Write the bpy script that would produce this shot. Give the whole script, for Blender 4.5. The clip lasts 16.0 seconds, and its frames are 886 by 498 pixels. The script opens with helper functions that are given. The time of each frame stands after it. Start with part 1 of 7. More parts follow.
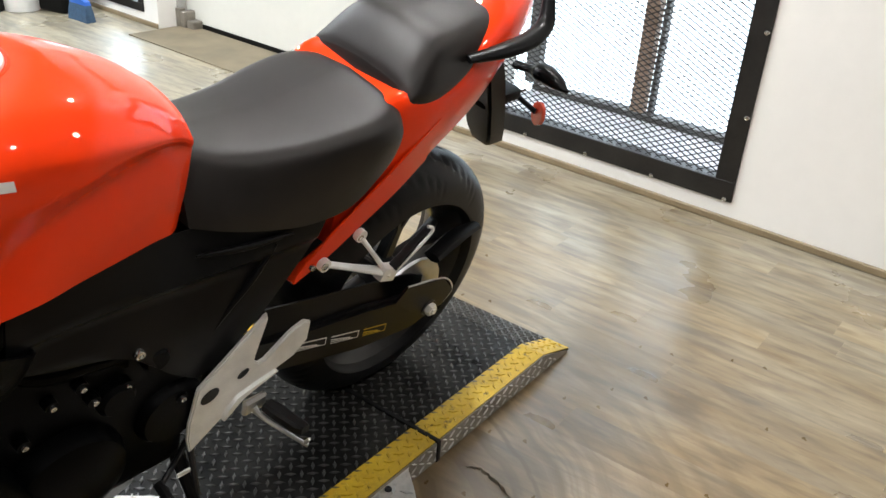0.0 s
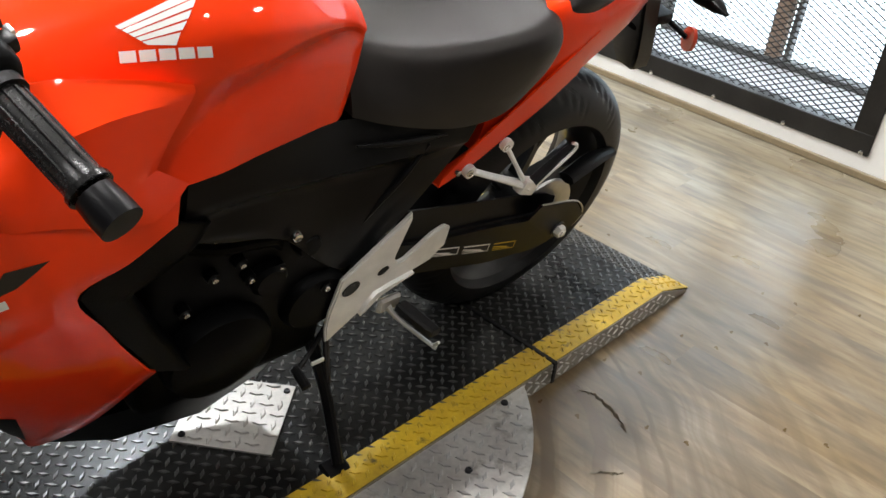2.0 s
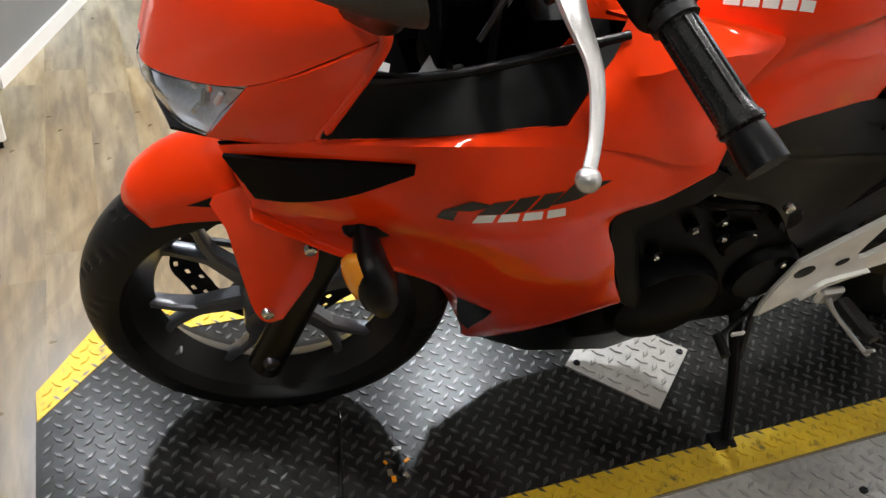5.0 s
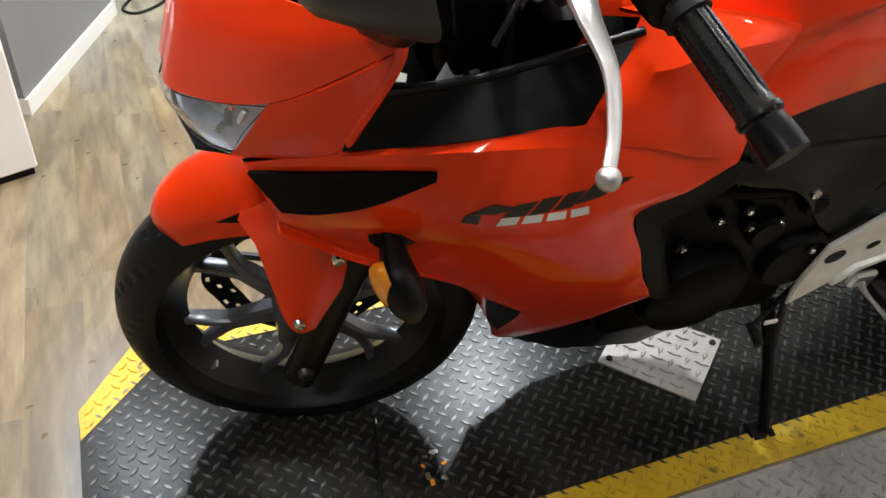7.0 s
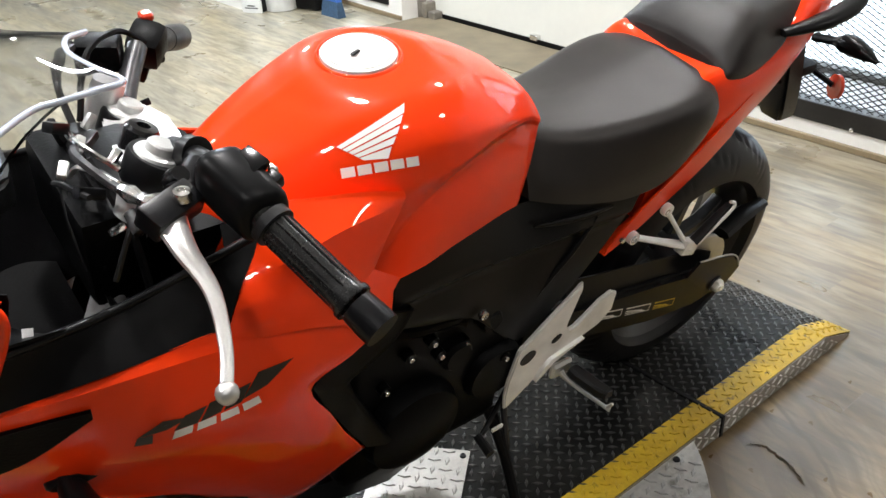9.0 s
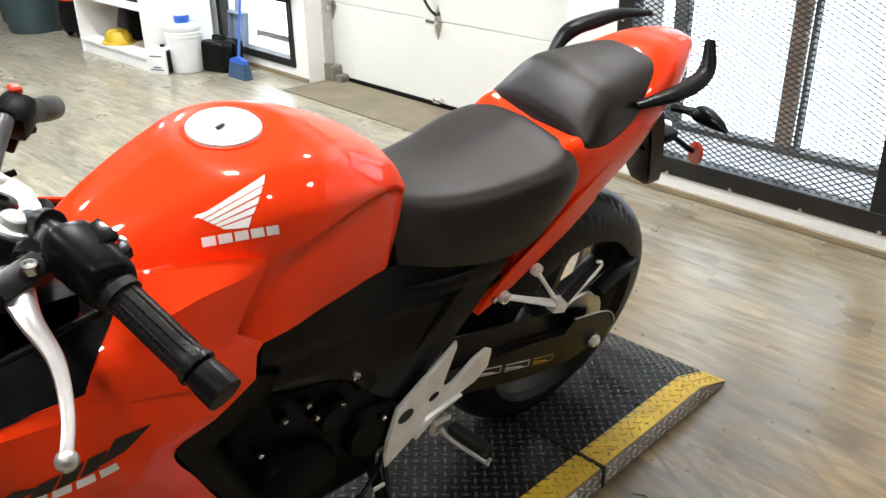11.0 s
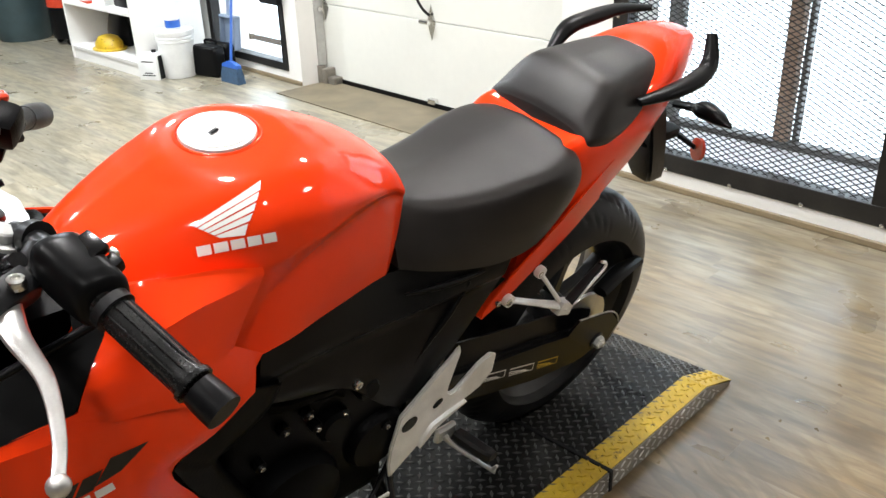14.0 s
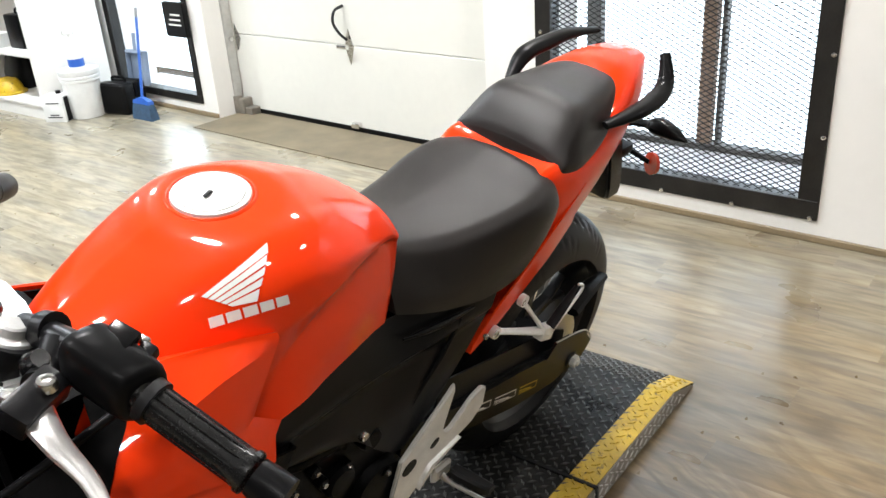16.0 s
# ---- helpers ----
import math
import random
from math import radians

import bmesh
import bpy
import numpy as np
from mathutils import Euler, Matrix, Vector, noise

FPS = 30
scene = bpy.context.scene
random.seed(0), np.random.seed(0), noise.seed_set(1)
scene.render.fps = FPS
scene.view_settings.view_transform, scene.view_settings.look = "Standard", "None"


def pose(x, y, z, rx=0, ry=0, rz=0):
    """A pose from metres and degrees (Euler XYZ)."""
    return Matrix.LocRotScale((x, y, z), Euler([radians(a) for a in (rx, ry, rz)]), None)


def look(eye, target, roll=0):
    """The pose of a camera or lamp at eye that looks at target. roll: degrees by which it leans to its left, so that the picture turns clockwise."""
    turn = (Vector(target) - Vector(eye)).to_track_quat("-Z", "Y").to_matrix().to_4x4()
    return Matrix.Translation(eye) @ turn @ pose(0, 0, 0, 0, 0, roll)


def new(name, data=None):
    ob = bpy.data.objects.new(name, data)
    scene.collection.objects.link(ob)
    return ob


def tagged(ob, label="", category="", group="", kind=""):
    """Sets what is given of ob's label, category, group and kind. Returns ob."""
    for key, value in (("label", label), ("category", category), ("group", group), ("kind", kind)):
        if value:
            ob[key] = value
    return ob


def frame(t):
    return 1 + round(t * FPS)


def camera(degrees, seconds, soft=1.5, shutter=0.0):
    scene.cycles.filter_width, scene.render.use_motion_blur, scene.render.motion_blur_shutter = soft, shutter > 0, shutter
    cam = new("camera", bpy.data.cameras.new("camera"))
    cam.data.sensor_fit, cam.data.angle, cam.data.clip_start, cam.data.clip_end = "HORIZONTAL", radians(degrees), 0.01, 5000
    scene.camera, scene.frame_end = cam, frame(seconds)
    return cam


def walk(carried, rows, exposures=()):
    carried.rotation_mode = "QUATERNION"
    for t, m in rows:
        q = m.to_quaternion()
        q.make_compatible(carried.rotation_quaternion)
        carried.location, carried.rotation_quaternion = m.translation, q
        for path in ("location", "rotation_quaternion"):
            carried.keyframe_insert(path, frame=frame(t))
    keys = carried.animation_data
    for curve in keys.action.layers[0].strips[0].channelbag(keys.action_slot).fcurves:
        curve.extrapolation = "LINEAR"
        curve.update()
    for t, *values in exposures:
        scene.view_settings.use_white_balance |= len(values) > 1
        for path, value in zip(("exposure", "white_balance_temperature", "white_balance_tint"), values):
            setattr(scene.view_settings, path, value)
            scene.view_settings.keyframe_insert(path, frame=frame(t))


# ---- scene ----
cam = camera(55.4, 16.0)
PATH = [
    (0, (-1.224, -1.096, 1.279), (0.211, -0.056, 0.351), 3.9),
    (0.5, (-1.218, -1.1, 1.245), (0.203, -0.082, 0.273), 1.7),
    (1, (-1.237, -1.082, 1.238), (0.161, -0.052, 0.245), 3.0),
    (1.5, (-1.264, -1.073, 1.232), (0.075, 0.018, 0.224), 4.0),
    (2, (-1.304, -1.048, 1.222), (-0.049, 0.096, 0.166), 5.5),
    (2.5, (-1.352, -1.027, 1.219), (-0.211, 0.199, 0.127), 7.3),
    (3, (-1.394, -1.011, 1.211), (-0.353, 0.277, 0.09), 8.2),
    (3.5, (-1.429, -0.999, 1.206), (-0.48, 0.337, 0.06), 8.1),
    (4, (-1.467, -0.971, 1.203), (-0.608, 0.41, 0.038), 8.4),
    (4.5, (-1.499, -0.945, 1.197), (-0.751, 0.482, 0.012), 9.1),
    (5, (-1.527, -0.923, 1.195), (-0.864, 0.532, -0.007), 6.7),
    (5.2, (-1.54, -0.914, 1.192), (-0.913, 0.544, -0.026), 5.5),
    (7.5, (-1.512, -0.942, 1.216), (-0.882, 0.546, 0.036), 1.1),
    (7.8, (-1.482, -0.968, 1.231), (-0.713, 0.514, 0.133), -0.1),
    (8, (-1.459, -0.969, 1.241), (-0.615, 0.494, 0.17), -0.1),
    (8.2, (-1.456, -0.987, 1.250), (-0.555, 0.465, 0.215), -0.5),
    (8.5, (-1.435, -0.994, 1.268), (-0.454, 0.419, 0.246), -0.9),
    (9, (-1.407, -1.015, 1.295), (-0.314, 0.354, 0.331), -2.8),
    (9.5, (-1.382, -1.047, 1.323), (-0.132, 0.259, 0.467), -1.7),
    (9.7, (-1.372, -1.062, 1.329), (-0.085, 0.199, 0.46), -1.9),
    (11.8, (-1.381, -1.101, 1.312), (-0.119, 0.198, 0.464), -0.3),
    (12, (-1.381, -1.098, 1.308), (-0.139, 0.203, 0.435), -0.8),
    (12.5, (-1.377, -1.095, 1.307), (-0.142, 0.213, 0.431), -1.3),
    (13, (-1.377, -1.086, 1.308), (-0.141, 0.222, 0.435), -1.2),
    (13.5, (-1.366, -1.083, 1.309), (-0.097, 0.196, 0.439), -1.6),
    (14, (-1.361, -1.069, 1.315), (-0.079, 0.21, 0.467), -1.8),
    (14.5, (-1.363, -1.068, 1.322), (-0.095, 0.233, 0.484), -2.5),
    (15, (-1.362, -1.067, 1.324), (-0.052, 0.203, 0.503), -2.5),
    (15.5, (-1.422, -1.012, 1.331), (-0.059, 0.188, 0.493), -2.0),
    (16, (-1.415, -0.961, 1.352), (0.009, 0.172, 0.524), -3.9),
]
walk(cam, [(t, look(eye, target, roll)) for t, eye, target, roll in PATH])

# ---- world and lights ----
world = bpy.data.worlds.new("world")
scene.world = world
world.use_nodes = True
wn = world.node_tree.nodes
sky = wn.new("ShaderNodeTexSky")
sky.sky_type, sky.sun_disc = "NISHITA", False
sky.sun_elevation, sky.sun_rotation = radians(35), radians(70)
wn["Background"].inputs["Strength"].default_value = 0.12
world.node_tree.links.new(sky.outputs[0], wn["Background"].inputs[0])
sun = new("sun", bpy.data.lights.new("sun", "SUN"))
sun.data.energy, sun.data.angle, sun.data.color = 1.0, radians(12), (1, 0.96, 0.9)
sun.matrix_world = look((8, 2.5, 6), (0, 0, 0))
LAMP_W = 35.0      # watts of each ceiling lamp

# ---- helpers of this scene ----
WALL = pose(1.64, -0.26, 0, 0, 0, -2.58)      # wall frame: y along the wall, x outwards
BIKE = pose(0, 0.06, 0.055, 0, 0, -3.5) @ pose(0, 0, 0, 14.5)


def material(name, color, rough=0.5, metal=0.0, vary=0.12, scale=6.0, bump=0.0, bscale=200.0, coat=0.0, spec=0.5, color2=None, sheen=0.0):
    """A surface with colour variation at two scales, uneven roughness and fine relief."""
    m = bpy.data.materials.new(name)
    m.use_nodes = True
    n, l = m.node_tree.nodes, m.node_tree.links
    b = n["Principled BSDF"]
    tc = n.new("ShaderNodeTexCoord")
    big, small = n.new("ShaderNodeTexNoise"), n.new("ShaderNodeTexNoise")
    for q, sc, de in ((big, scale, 3), (small, scale * 14, 4)):
        q.inputs["Scale"].default_value, q.inputs["Detail"].default_value = sc, de
        l.new(tc.outputs["Object"], q.inputs["Vector"])
    add = n.new("ShaderNodeMath")
    add.operation = "MULTIPLY_ADD"
    l.new(small.outputs[0], add.inputs[0])
    add.inputs[1].default_value = 0.4
    l.new(big.outputs[0], add.inputs[2])
    ramp = n.new("ShaderNodeValToRGB")
    ramp.color_ramp.elements[0].position, ramp.color_ramp.elements[1].position = 0.45, 0.95
    c2 = color2 or tuple(min(1, c * (1 + vary)) for c in color)
    ramp.color_ramp.elements[0].color = (*[c * (1 - vary) for c in color], 1)
    ramp.color_ramp.elements[1].color = (*c2, 1)
    l.new(add.outputs[0], ramp.inputs[0])
    l.new(ramp.outputs[0], b.inputs["Base Color"])
    rr = n.new("ShaderNodeMapRange")
    rr.inputs[3].default_value, rr.inputs[4].default_value = max(0.02, rough * 0.82), min(1, rough * 1.2)
    l.new(small.outputs[0], rr.inputs[0])
    l.new(rr.outputs[0], b.inputs["Roughness"])
    b.inputs["Metallic"].default_value = metal
    b.inputs["Coat Weight"].default_value = coat
    b.inputs["Coat Roughness"].default_value = 0.04
    b.inputs["Specular IOR Level"].default_value = spec
    if bump:
        fine, bp = n.new("ShaderNodeTexNoise"), n.new("ShaderNodeBump")
        fine.inputs["Scale"].default_value = bscale
        fine.inputs["Detail"].default_value = 3
        l.new(tc.outputs["Object"], fine.inputs["Vector"])
        bp.inputs["Strength"].default_value, bp.inputs["Distance"].default_value = bump, 0.002
        l.new(fine.outputs[0], bp.inputs["Height"])
        l.new(bp.outputs[0], b.inputs["Normal"])
    return m


def glass(name, color, rough=0.02, ior=1.45):
    m = bpy.data.materials.new(name)
    m.use_nodes = True
    b = m.node_tree.nodes["Principled BSDF"]
    b.inputs["Base Color"].default_value = (*color, 1)
    b.inputs["Transmission Weight"].default_value = 1
    b.inputs["Roughness"].default_value, b.inputs["IOR"].default_value = rough, ior
    return m


def glow(name, color, strength):
    m = bpy.data.materials.new(name)
    m.use_nodes = True
    b = m.node_tree.nodes["Principled BSDF"]
    b.inputs["Base Color"].default_value = (*color, 1)
    b.inputs["Emission Color"].default_value = (*color, 1)
    b.inputs["Emission Strength"].default_value = strength
    return m


def mesh_ob(name, bm, mat, parent=None, label="", smooth=35):
    me = bpy.data.meshes.new(name)
    bmesh.ops.recalc_face_normals(bm, faces=bm.faces)
    for f in bm.faces:
        f.smooth = smooth > 0
    if smooth:
        for e in bm.edges:
            if len(e.link_faces) == 2 and e.calc_face_angle(0) > radians(smooth):
                e.smooth = False
    bm.to_mesh(me)
    bm.free()
    me.materials.append(mat)
    ob = new(name, me)
    if parent is not None:
        ob.parent = parent
    if label:
        tagged(ob, label)
    return ob


def part(name, bm, mat, parent, label="", smooth=35):
    return mesh_ob(name, bm, mat, parent, label, smooth)


def thing(name, label, category, m=None, group="", kind=""):
    ob = new(name)
    ob.empty_display_size = 0.05
    if m is not None:
        ob.matrix_world = m
    return tagged(ob, label, category, group, kind)


def spline(pts, n):
    """n points along a smooth curve through pts."""
    P = [Vector(p) for p in pts]
    if len(P) == 2:
        return [P[0].lerp(P[1], i / (n - 1)) for i in range(n)]
    P = [2 * P[0] - P[1]] + P + [2 * P[-1] - P[-2]]
    out, k = [], len(P) - 3
    for i in range(n):
        u = i / (n - 1) * k
        j = min(int(u), k - 1)
        u -= j
        a, b, c, d = P[j:j + 4]
        out.append(0.5 * ((2 * b) + (c - a) * u + (2 * a - 5 * b + 4 * c - d) * u * u + (3 * b - a - 3 * c + d) * u ** 3))
    return out


def box(bm, lo, hi, bevel=0.0, m=None, seg=1):
    r = bmesh.ops.create_cube(bm, size=1)
    lo, hi = Vector(lo), Vector(hi)
    for v in r["verts"]:
        v.co = Vector(((lo[i] + hi[i]) / 2 + v.co[i] * (hi[i] - lo[i]) for i in range(3)))
    if bevel:
        es = list({e for v in r["verts"] for e in v.link_edges})
        vs = bmesh.ops.bevel(bm, geom=es, offset=bevel, segments=seg, affect="EDGES", profile=0.6)["verts"]
        vs = list({v for v in vs if v.is_valid} | {v for v in r["verts"] if v.is_valid})
    else:
        vs = r["verts"]
    if m is not None:
        bmesh.ops.transform(bm, matrix=m, verts=vs)
    return bm


def loft(bm, rings, closed=True, caps=True):
    """Skin over rings of equal length."""
    rows = [[bm.verts.new(p) for p in r] for r in rings]
    n = len(rows[0])
    for a, b in zip(rows, rows[1:]):
        for i in range(n if closed else n - 1):
            j = (i + 1) % n
            try:
                bm.faces.new((a[i], a[j], b[j], b[i]))
            except ValueError:
                pass
    if caps and closed:
        for r in (rows[0], rows[-1]):
            try:
                bm.faces.new(r)
            except ValueError:
                pass
    return bm


def tube(bm, pts, rad, n=24, seg=10, flat=1.0):
    """A round rod along a smooth curve; rad: one radius, or radii along it; flat squeezes it."""
    c = spline(pts, n)
    radii = rad if isinstance(rad, (list, tuple)) else [rad]
    rings, side = [], None
    for i, p in enumerate(c):
        d = (c[min(i + 1, n - 1)] - c[max(i - 1, 0)]).normalized()
        if side is None:
            side = d.cross(Vector((0, 0, 1)) if abs(d.z) < 0.9 else Vector((1, 0, 0))).normalized()
        side = (side - d * side.dot(d)).normalized()
        up = d.cross(side)
        u = i / (n - 1) * (len(radii) - 1)
        k = min(int(u), max(len(radii) - 2, 0))
        r = radii[k] if len(radii) == 1 else radii[k] * (1 - u + k) + radii[k + 1] * (u - k)
        rings.append([p + side * (r * math.cos(a)) + up * (r * flat * math.sin(a)) for a in [2 * math.pi * q / seg for q in range(seg)]])
    return loft(bm, rings)


def turned(bm, prof, seg=32, m=None):
    """A solid turned round the y axis; prof: (radius, y)."""
    rings = [[Vector((r * math.cos(a), y, r * math.sin(a))) for a in [2 * math.pi * q / seg for q in range(seg)]] for r, y in prof]
    if m is not None:
        rings = [[m @ p for p in r] for r in rings]
    return loft(bm, rings)


def slab(bm, outline, t, m=None, smooth_n=0):
    """A plate with the given outline in the x-z plane, from y = 0 to y = -t."""
    o = [Vector((p[0], 0, p[1])) for p in outline]
    a = [bm.verts.new(p) for p in o]
    b = [bm.verts.new(p + Vector((0, -t, 0))) for p in o]
    new_v = a + b
    bm.faces.new(a)
    bm.faces.new(b[::-1])
    for i in range(len(o)):
        j = (i + 1) % len(o)
        bm.faces.new((a[j], a[i], b[i], b[j]))
    if m is not None:
        bmesh.ops.transform(bm, matrix=m, verts=new_v)
    return bm


def shell(bm, curves, n=28, per=5, thick=0.004, crease=True):
    """A moulded panel through feature lines, with thickness towards the bike's middle."""
    cs = [spline(c, n) for c in curves]
    rows = []
    if crease:
        for a, b in zip(cs, cs[1:]):
            for k in range(per):
                u = k / per
                rows.append([p.lerp(q, u) for p, q in zip(a, b)])
        rows.append(cs[-1])
    else:
        cols = [spline([c[i] for c in cs], per * (len(cs) - 1) + 1) for i in range(n)]
        rows = [[col[k] for col in cols] for k in range(per * (len(cs) - 1) + 1)]
    g = [[bm.verts.new(p) for p in r] for r in rows]
    fs = [bm.faces.new((a[i], a[i + 1], b[i + 1], b[i])) for a, b in zip(g, g[1:]) for i in range(n - 1)]
    bmesh.ops.recalc_face_normals(bm, faces=fs)
    if thick:
        bmesh.ops.solidify(bm, geom=fs, thickness=thick)
    return bm


def mirrored(bm):
    for v in bm.verts:
        v.co.y, v.co.z = -v.co.y * 0.94, v.co.z - 0.012
    bmesh.ops.reverse_faces(bm, faces=bm.faces)
    return bm


def bolt(parent, p, r=0.006, m=None, name="bolt", mat=None, label=""):
    bm = bmesh.new()
    at = Matrix.Translation(p) @ (m or Matrix())
    turned(bm, [(r * 1.0, 0.004), (r, -0.001), (r * 0.85, -r * 0.5), (r * 0.5, -r * 0.62), (r * 0.45, -r * 0.3), (0.0003, -r * 0.3)], 12, at)
    return part(name, bm, mat or STEEL, parent, label)

# ---- materials ----
RED = material("red_paint", (0.80, 0.040, 0.004), 0.35, 0, 0.03, 4, 0.0, 700, coat=0.65, spec=0.03)
BLACK_PLASTIC = material("black_plastic", (0.0042, 0.0042, 0.0044), 0.32, 0, 0.25, 9, spec=0.1)
SATIN_BLACK = material("satin_black", (0.0035, 0.0035, 0.004), 0.32, 0, 0.25, 12, 0.08, 500, spec=0.16)
GLOSS_BLACK = material("gloss_black", (0.006, 0.006, 0.0065), 0.16, 0, 0.2, 10, coat=0.25, spec=0.25)
SEAT_VINYL = material("seat_vinyl", (0.011, 0.0088, 0.0078), 0.39, 0, 0.15, 30, 0.2, 900, spec=0.32)
# Near-black: shade inside the fairing put into the colour, plus plain black fittings
BLACK_WITH_SHADE = material("black_with_shade", (0.0015, 0.0015, 0.0016), 0.4, 0, 0.3, 14, 0.2, 300, spec=0.05)
MIRROR_SHELL = material("mirror_shell", (0.022, 0.023, 0.025), 0.42, 0, 0.12, 20, 0.1, 500, spec=0.35)
RUBBER = material("tyre_rubber", (0.007, 0.007, 0.0073), 0.42, 0, 0.3, 30, 0.2, 400, spec=0.2)
CAP_ALLOY = material("brushed_cap", (0.6, 0.595, 0.575), 0.42, 0.5, 0.08, 40, 0.1, 500)
SKIRT = material("skirting_wood", (0.22, 0.165, 0.095), 0.5, 0, 0.2, 6, 0.1, 200)
ALLOY = material("cast_alloy", (0.56, 0.555, 0.54), 0.34, 0.85, 0.1, 30, 0.15, 600)
GUARD_ALLOY = material("bare_cast_alloy", (0.82, 0.81, 0.78), 0.42, 0.4, 0.1, 30, 0.15, 600)
YOKE_ALLOY = material("yoke_alloy", (0.5, 0.5, 0.49), 0.38, 0.6, 0.15, 40, 0.15, 400)
MIRROR_DARK = material("mirror_glass", (0.05, 0.052, 0.055), 0.08, 1, 0.05, 20)
STEEL = material("bright_steel", (0.72, 0.71, 0.69), 0.2, 1, 0.08, 40)
DARK_METAL = material("dark_metal", (0.03, 0.03, 0.032), 0.35, 0.6, 0.3, 25, 0.1, 400)
# One black wheel paint twice: dark, and lightened where light falls from above
RIM_DARK = material("dark_rim_paint", (0.02, 0.02, 0.021), 0.3, 0.3, 0.25, 15, 0.05, 300)
RIM_LIT = material("lit_rim_paint", (0.14, 0.145, 0.16), 0.3, 0.6, 0.2, 15, 0.05, 300)
AMBER = material("amber_lens", (0.95, 0.33, 0.015), 0.15, 0, 0.1, 30, coat=0.5)
RED_LENS = material("red_lens", (0.55, 0.05, 0.02), 0.15, 0, 0.1, 30, coat=0.5)
DECAL = material("silver_decal", (0.78, 0.76, 0.72), 0.35, 0.0, 0.05, 30)
WHITE_WALL = material("white_wall_paint", (0.78, 0.76, 0.72), 0.6, 0, 0.04, 1.2, 0.12, 160)
DOOR_PAINT = material("door_paint", (0.72, 0.71, 0.65), 0.45, 0, 0.04, 1.5, 0.15, 220)
FRAME_PAINT = material("window_frame_steel", (0.016, 0.0145, 0.013), 0.42, 0.3, 0.5, 8, 0.2, 250)
YELLOW = material("yellow_safety_paint", (0.60, 0.38, 0.02), 0.4, 0, 0.25, 9, 0.1, 300, color2=(0.74, 0.50, 0.03))


def grime(m, scale, low, high, color, stretch=(1, 1, 1)):
    """Dark scuffs and specks of dirt over a painted surface."""
    n, l = m.node_tree.nodes, m.node_tree.links
    b = n["Principled BSDF"]
    was = b.inputs["Base Color"].links[0].from_socket
    tc, mp, no, mr = n.new("ShaderNodeTexCoord"), n.new("ShaderNodeMapping"), n.new("ShaderNodeTexNoise"), n.new("ShaderNodeMapRange")
    mp.inputs["Scale"].default_value = stretch
    no.inputs["Scale"].default_value, no.inputs["Detail"].default_value, no.inputs["Roughness"].default_value = scale, 5, 0.62
    mr.inputs[1].default_value, mr.inputs[2].default_value = low, high
    mix = n.new("ShaderNodeMix")
    mix.data_type = "RGBA"
    mix.inputs[7].default_value = (*color, 1)
    l.new(tc.outputs["Object"], mp.inputs[0])
    l.new(mp.outputs[0], no.inputs["Vector"])
    l.new(no.outputs[0], mr.inputs[0])
    l.new(mr.outputs[0], mix.inputs[0])
    l.new(was, mix.inputs[6])
    l.new(mix.outputs[2], b.inputs["Base Color"])
    return m


grime(YELLOW, 38, 0.60, 0.70, (0.09, 0.065, 0.02))
grime(YELLOW, 7, 0.55, 0.85, (0.22, 0.15, 0.03))
PLATE_DARK = grime(material("dark_tread_plate", (0.013, 0.0127, 0.012), 0.24, 0.1, 0.4, 5, 0.05, 300, color2=(0.03, 0.029, 0.027), spec=0.12), 6, 0.56, 0.66, (0.009, 0.009, 0.009))
SIDE_PLATE = material("side_plate_metal", (0.26, 0.235, 0.2), 0.4, 0.5, 0.3, 12, 0.15, 300)
PATCH_PLATE = material("access_plate_metal", (0.5, 0.47, 0.43), 0.42, 0.5, 0.25, 8, 0.15, 300)
LUG = material("worn_lug_metal", (0.12, 0.118, 0.112), 0.3, 0.7, 0.4, 14, 0.1, 300)
PLATE_BRIGHT = grime(material("bright_tread_plate", (0.64, 0.625, 0.59), 0.34, 0.6, 0.3, 6, 0.15, 300), 14, 0.56, 0.72, (0.16, 0.14, 0.11))
REFLECTOR = material("headlight_chrome", (0.5, 0.54, 0.61), 0.25, 0.3, 0.3, 25, 0.3, 120)
CEILING_GREY = material("ceiling_deck", (0.36, 0.36, 0.355), 0.6, 0, 0.15, 2, 0.1, 80)
# Grey toned down so the red panels reflect a darker room
DIMMED_WALL = material("dimmed_wall", (0.12, 0.12, 0.117), 0.6, 0, 0.06, 1.2, 0.12, 160)
GREY_PANEL = material("grey_panel", (0.2, 0.2, 0.2), 0.5, 0, 0.08, 3, 0.1, 200)
CONCRETE = material("threshold_concrete", (0.19, 0.155, 0.1), 0.6, 0, 0.25, 5, 0.3, 160)
CLEAR = glass("clear_plastic", (0.93, 0.95, 0.96))
LENS_CLEAR = glass("headlight_plastic", (0.95, 0.97, 1.0), 0.03, 1.25)
TINT = glass("tinted_screen", (0.8, 0.81, 0.83))
BLUE = material("blue_plastic", (0.02, 0.1, 0.42), 0.4, 0, 0.1, 20)
BUCKET_WHITE = material("white_plastic", (0.75, 0.75, 0.73), 0.4, 0, 0.08, 12)
BIN_GREEN = material("bin_plastic", (0.035, 0.06, 0.065), 0.45, 0, 0.2, 8)
BRICK = material("outside_post", (0.3, 0.2, 0.14), 0.7, 0, 0.3, 10, 0.3, 90)

# ---- room ----
ROOM_H = 3.0


def wbox(name, lo, hi, mat, bevel=0.0, m=WALL, kind="structure", label="", parent=None):
    bm = box(bmesh.new(), lo, hi, bevel)
    ob = mesh_ob(name, bm, mat, parent, label, 0)
    if parent is None:
        ob.matrix_world = m
    if kind:
        tagged(ob, kind=kind)
    return ob


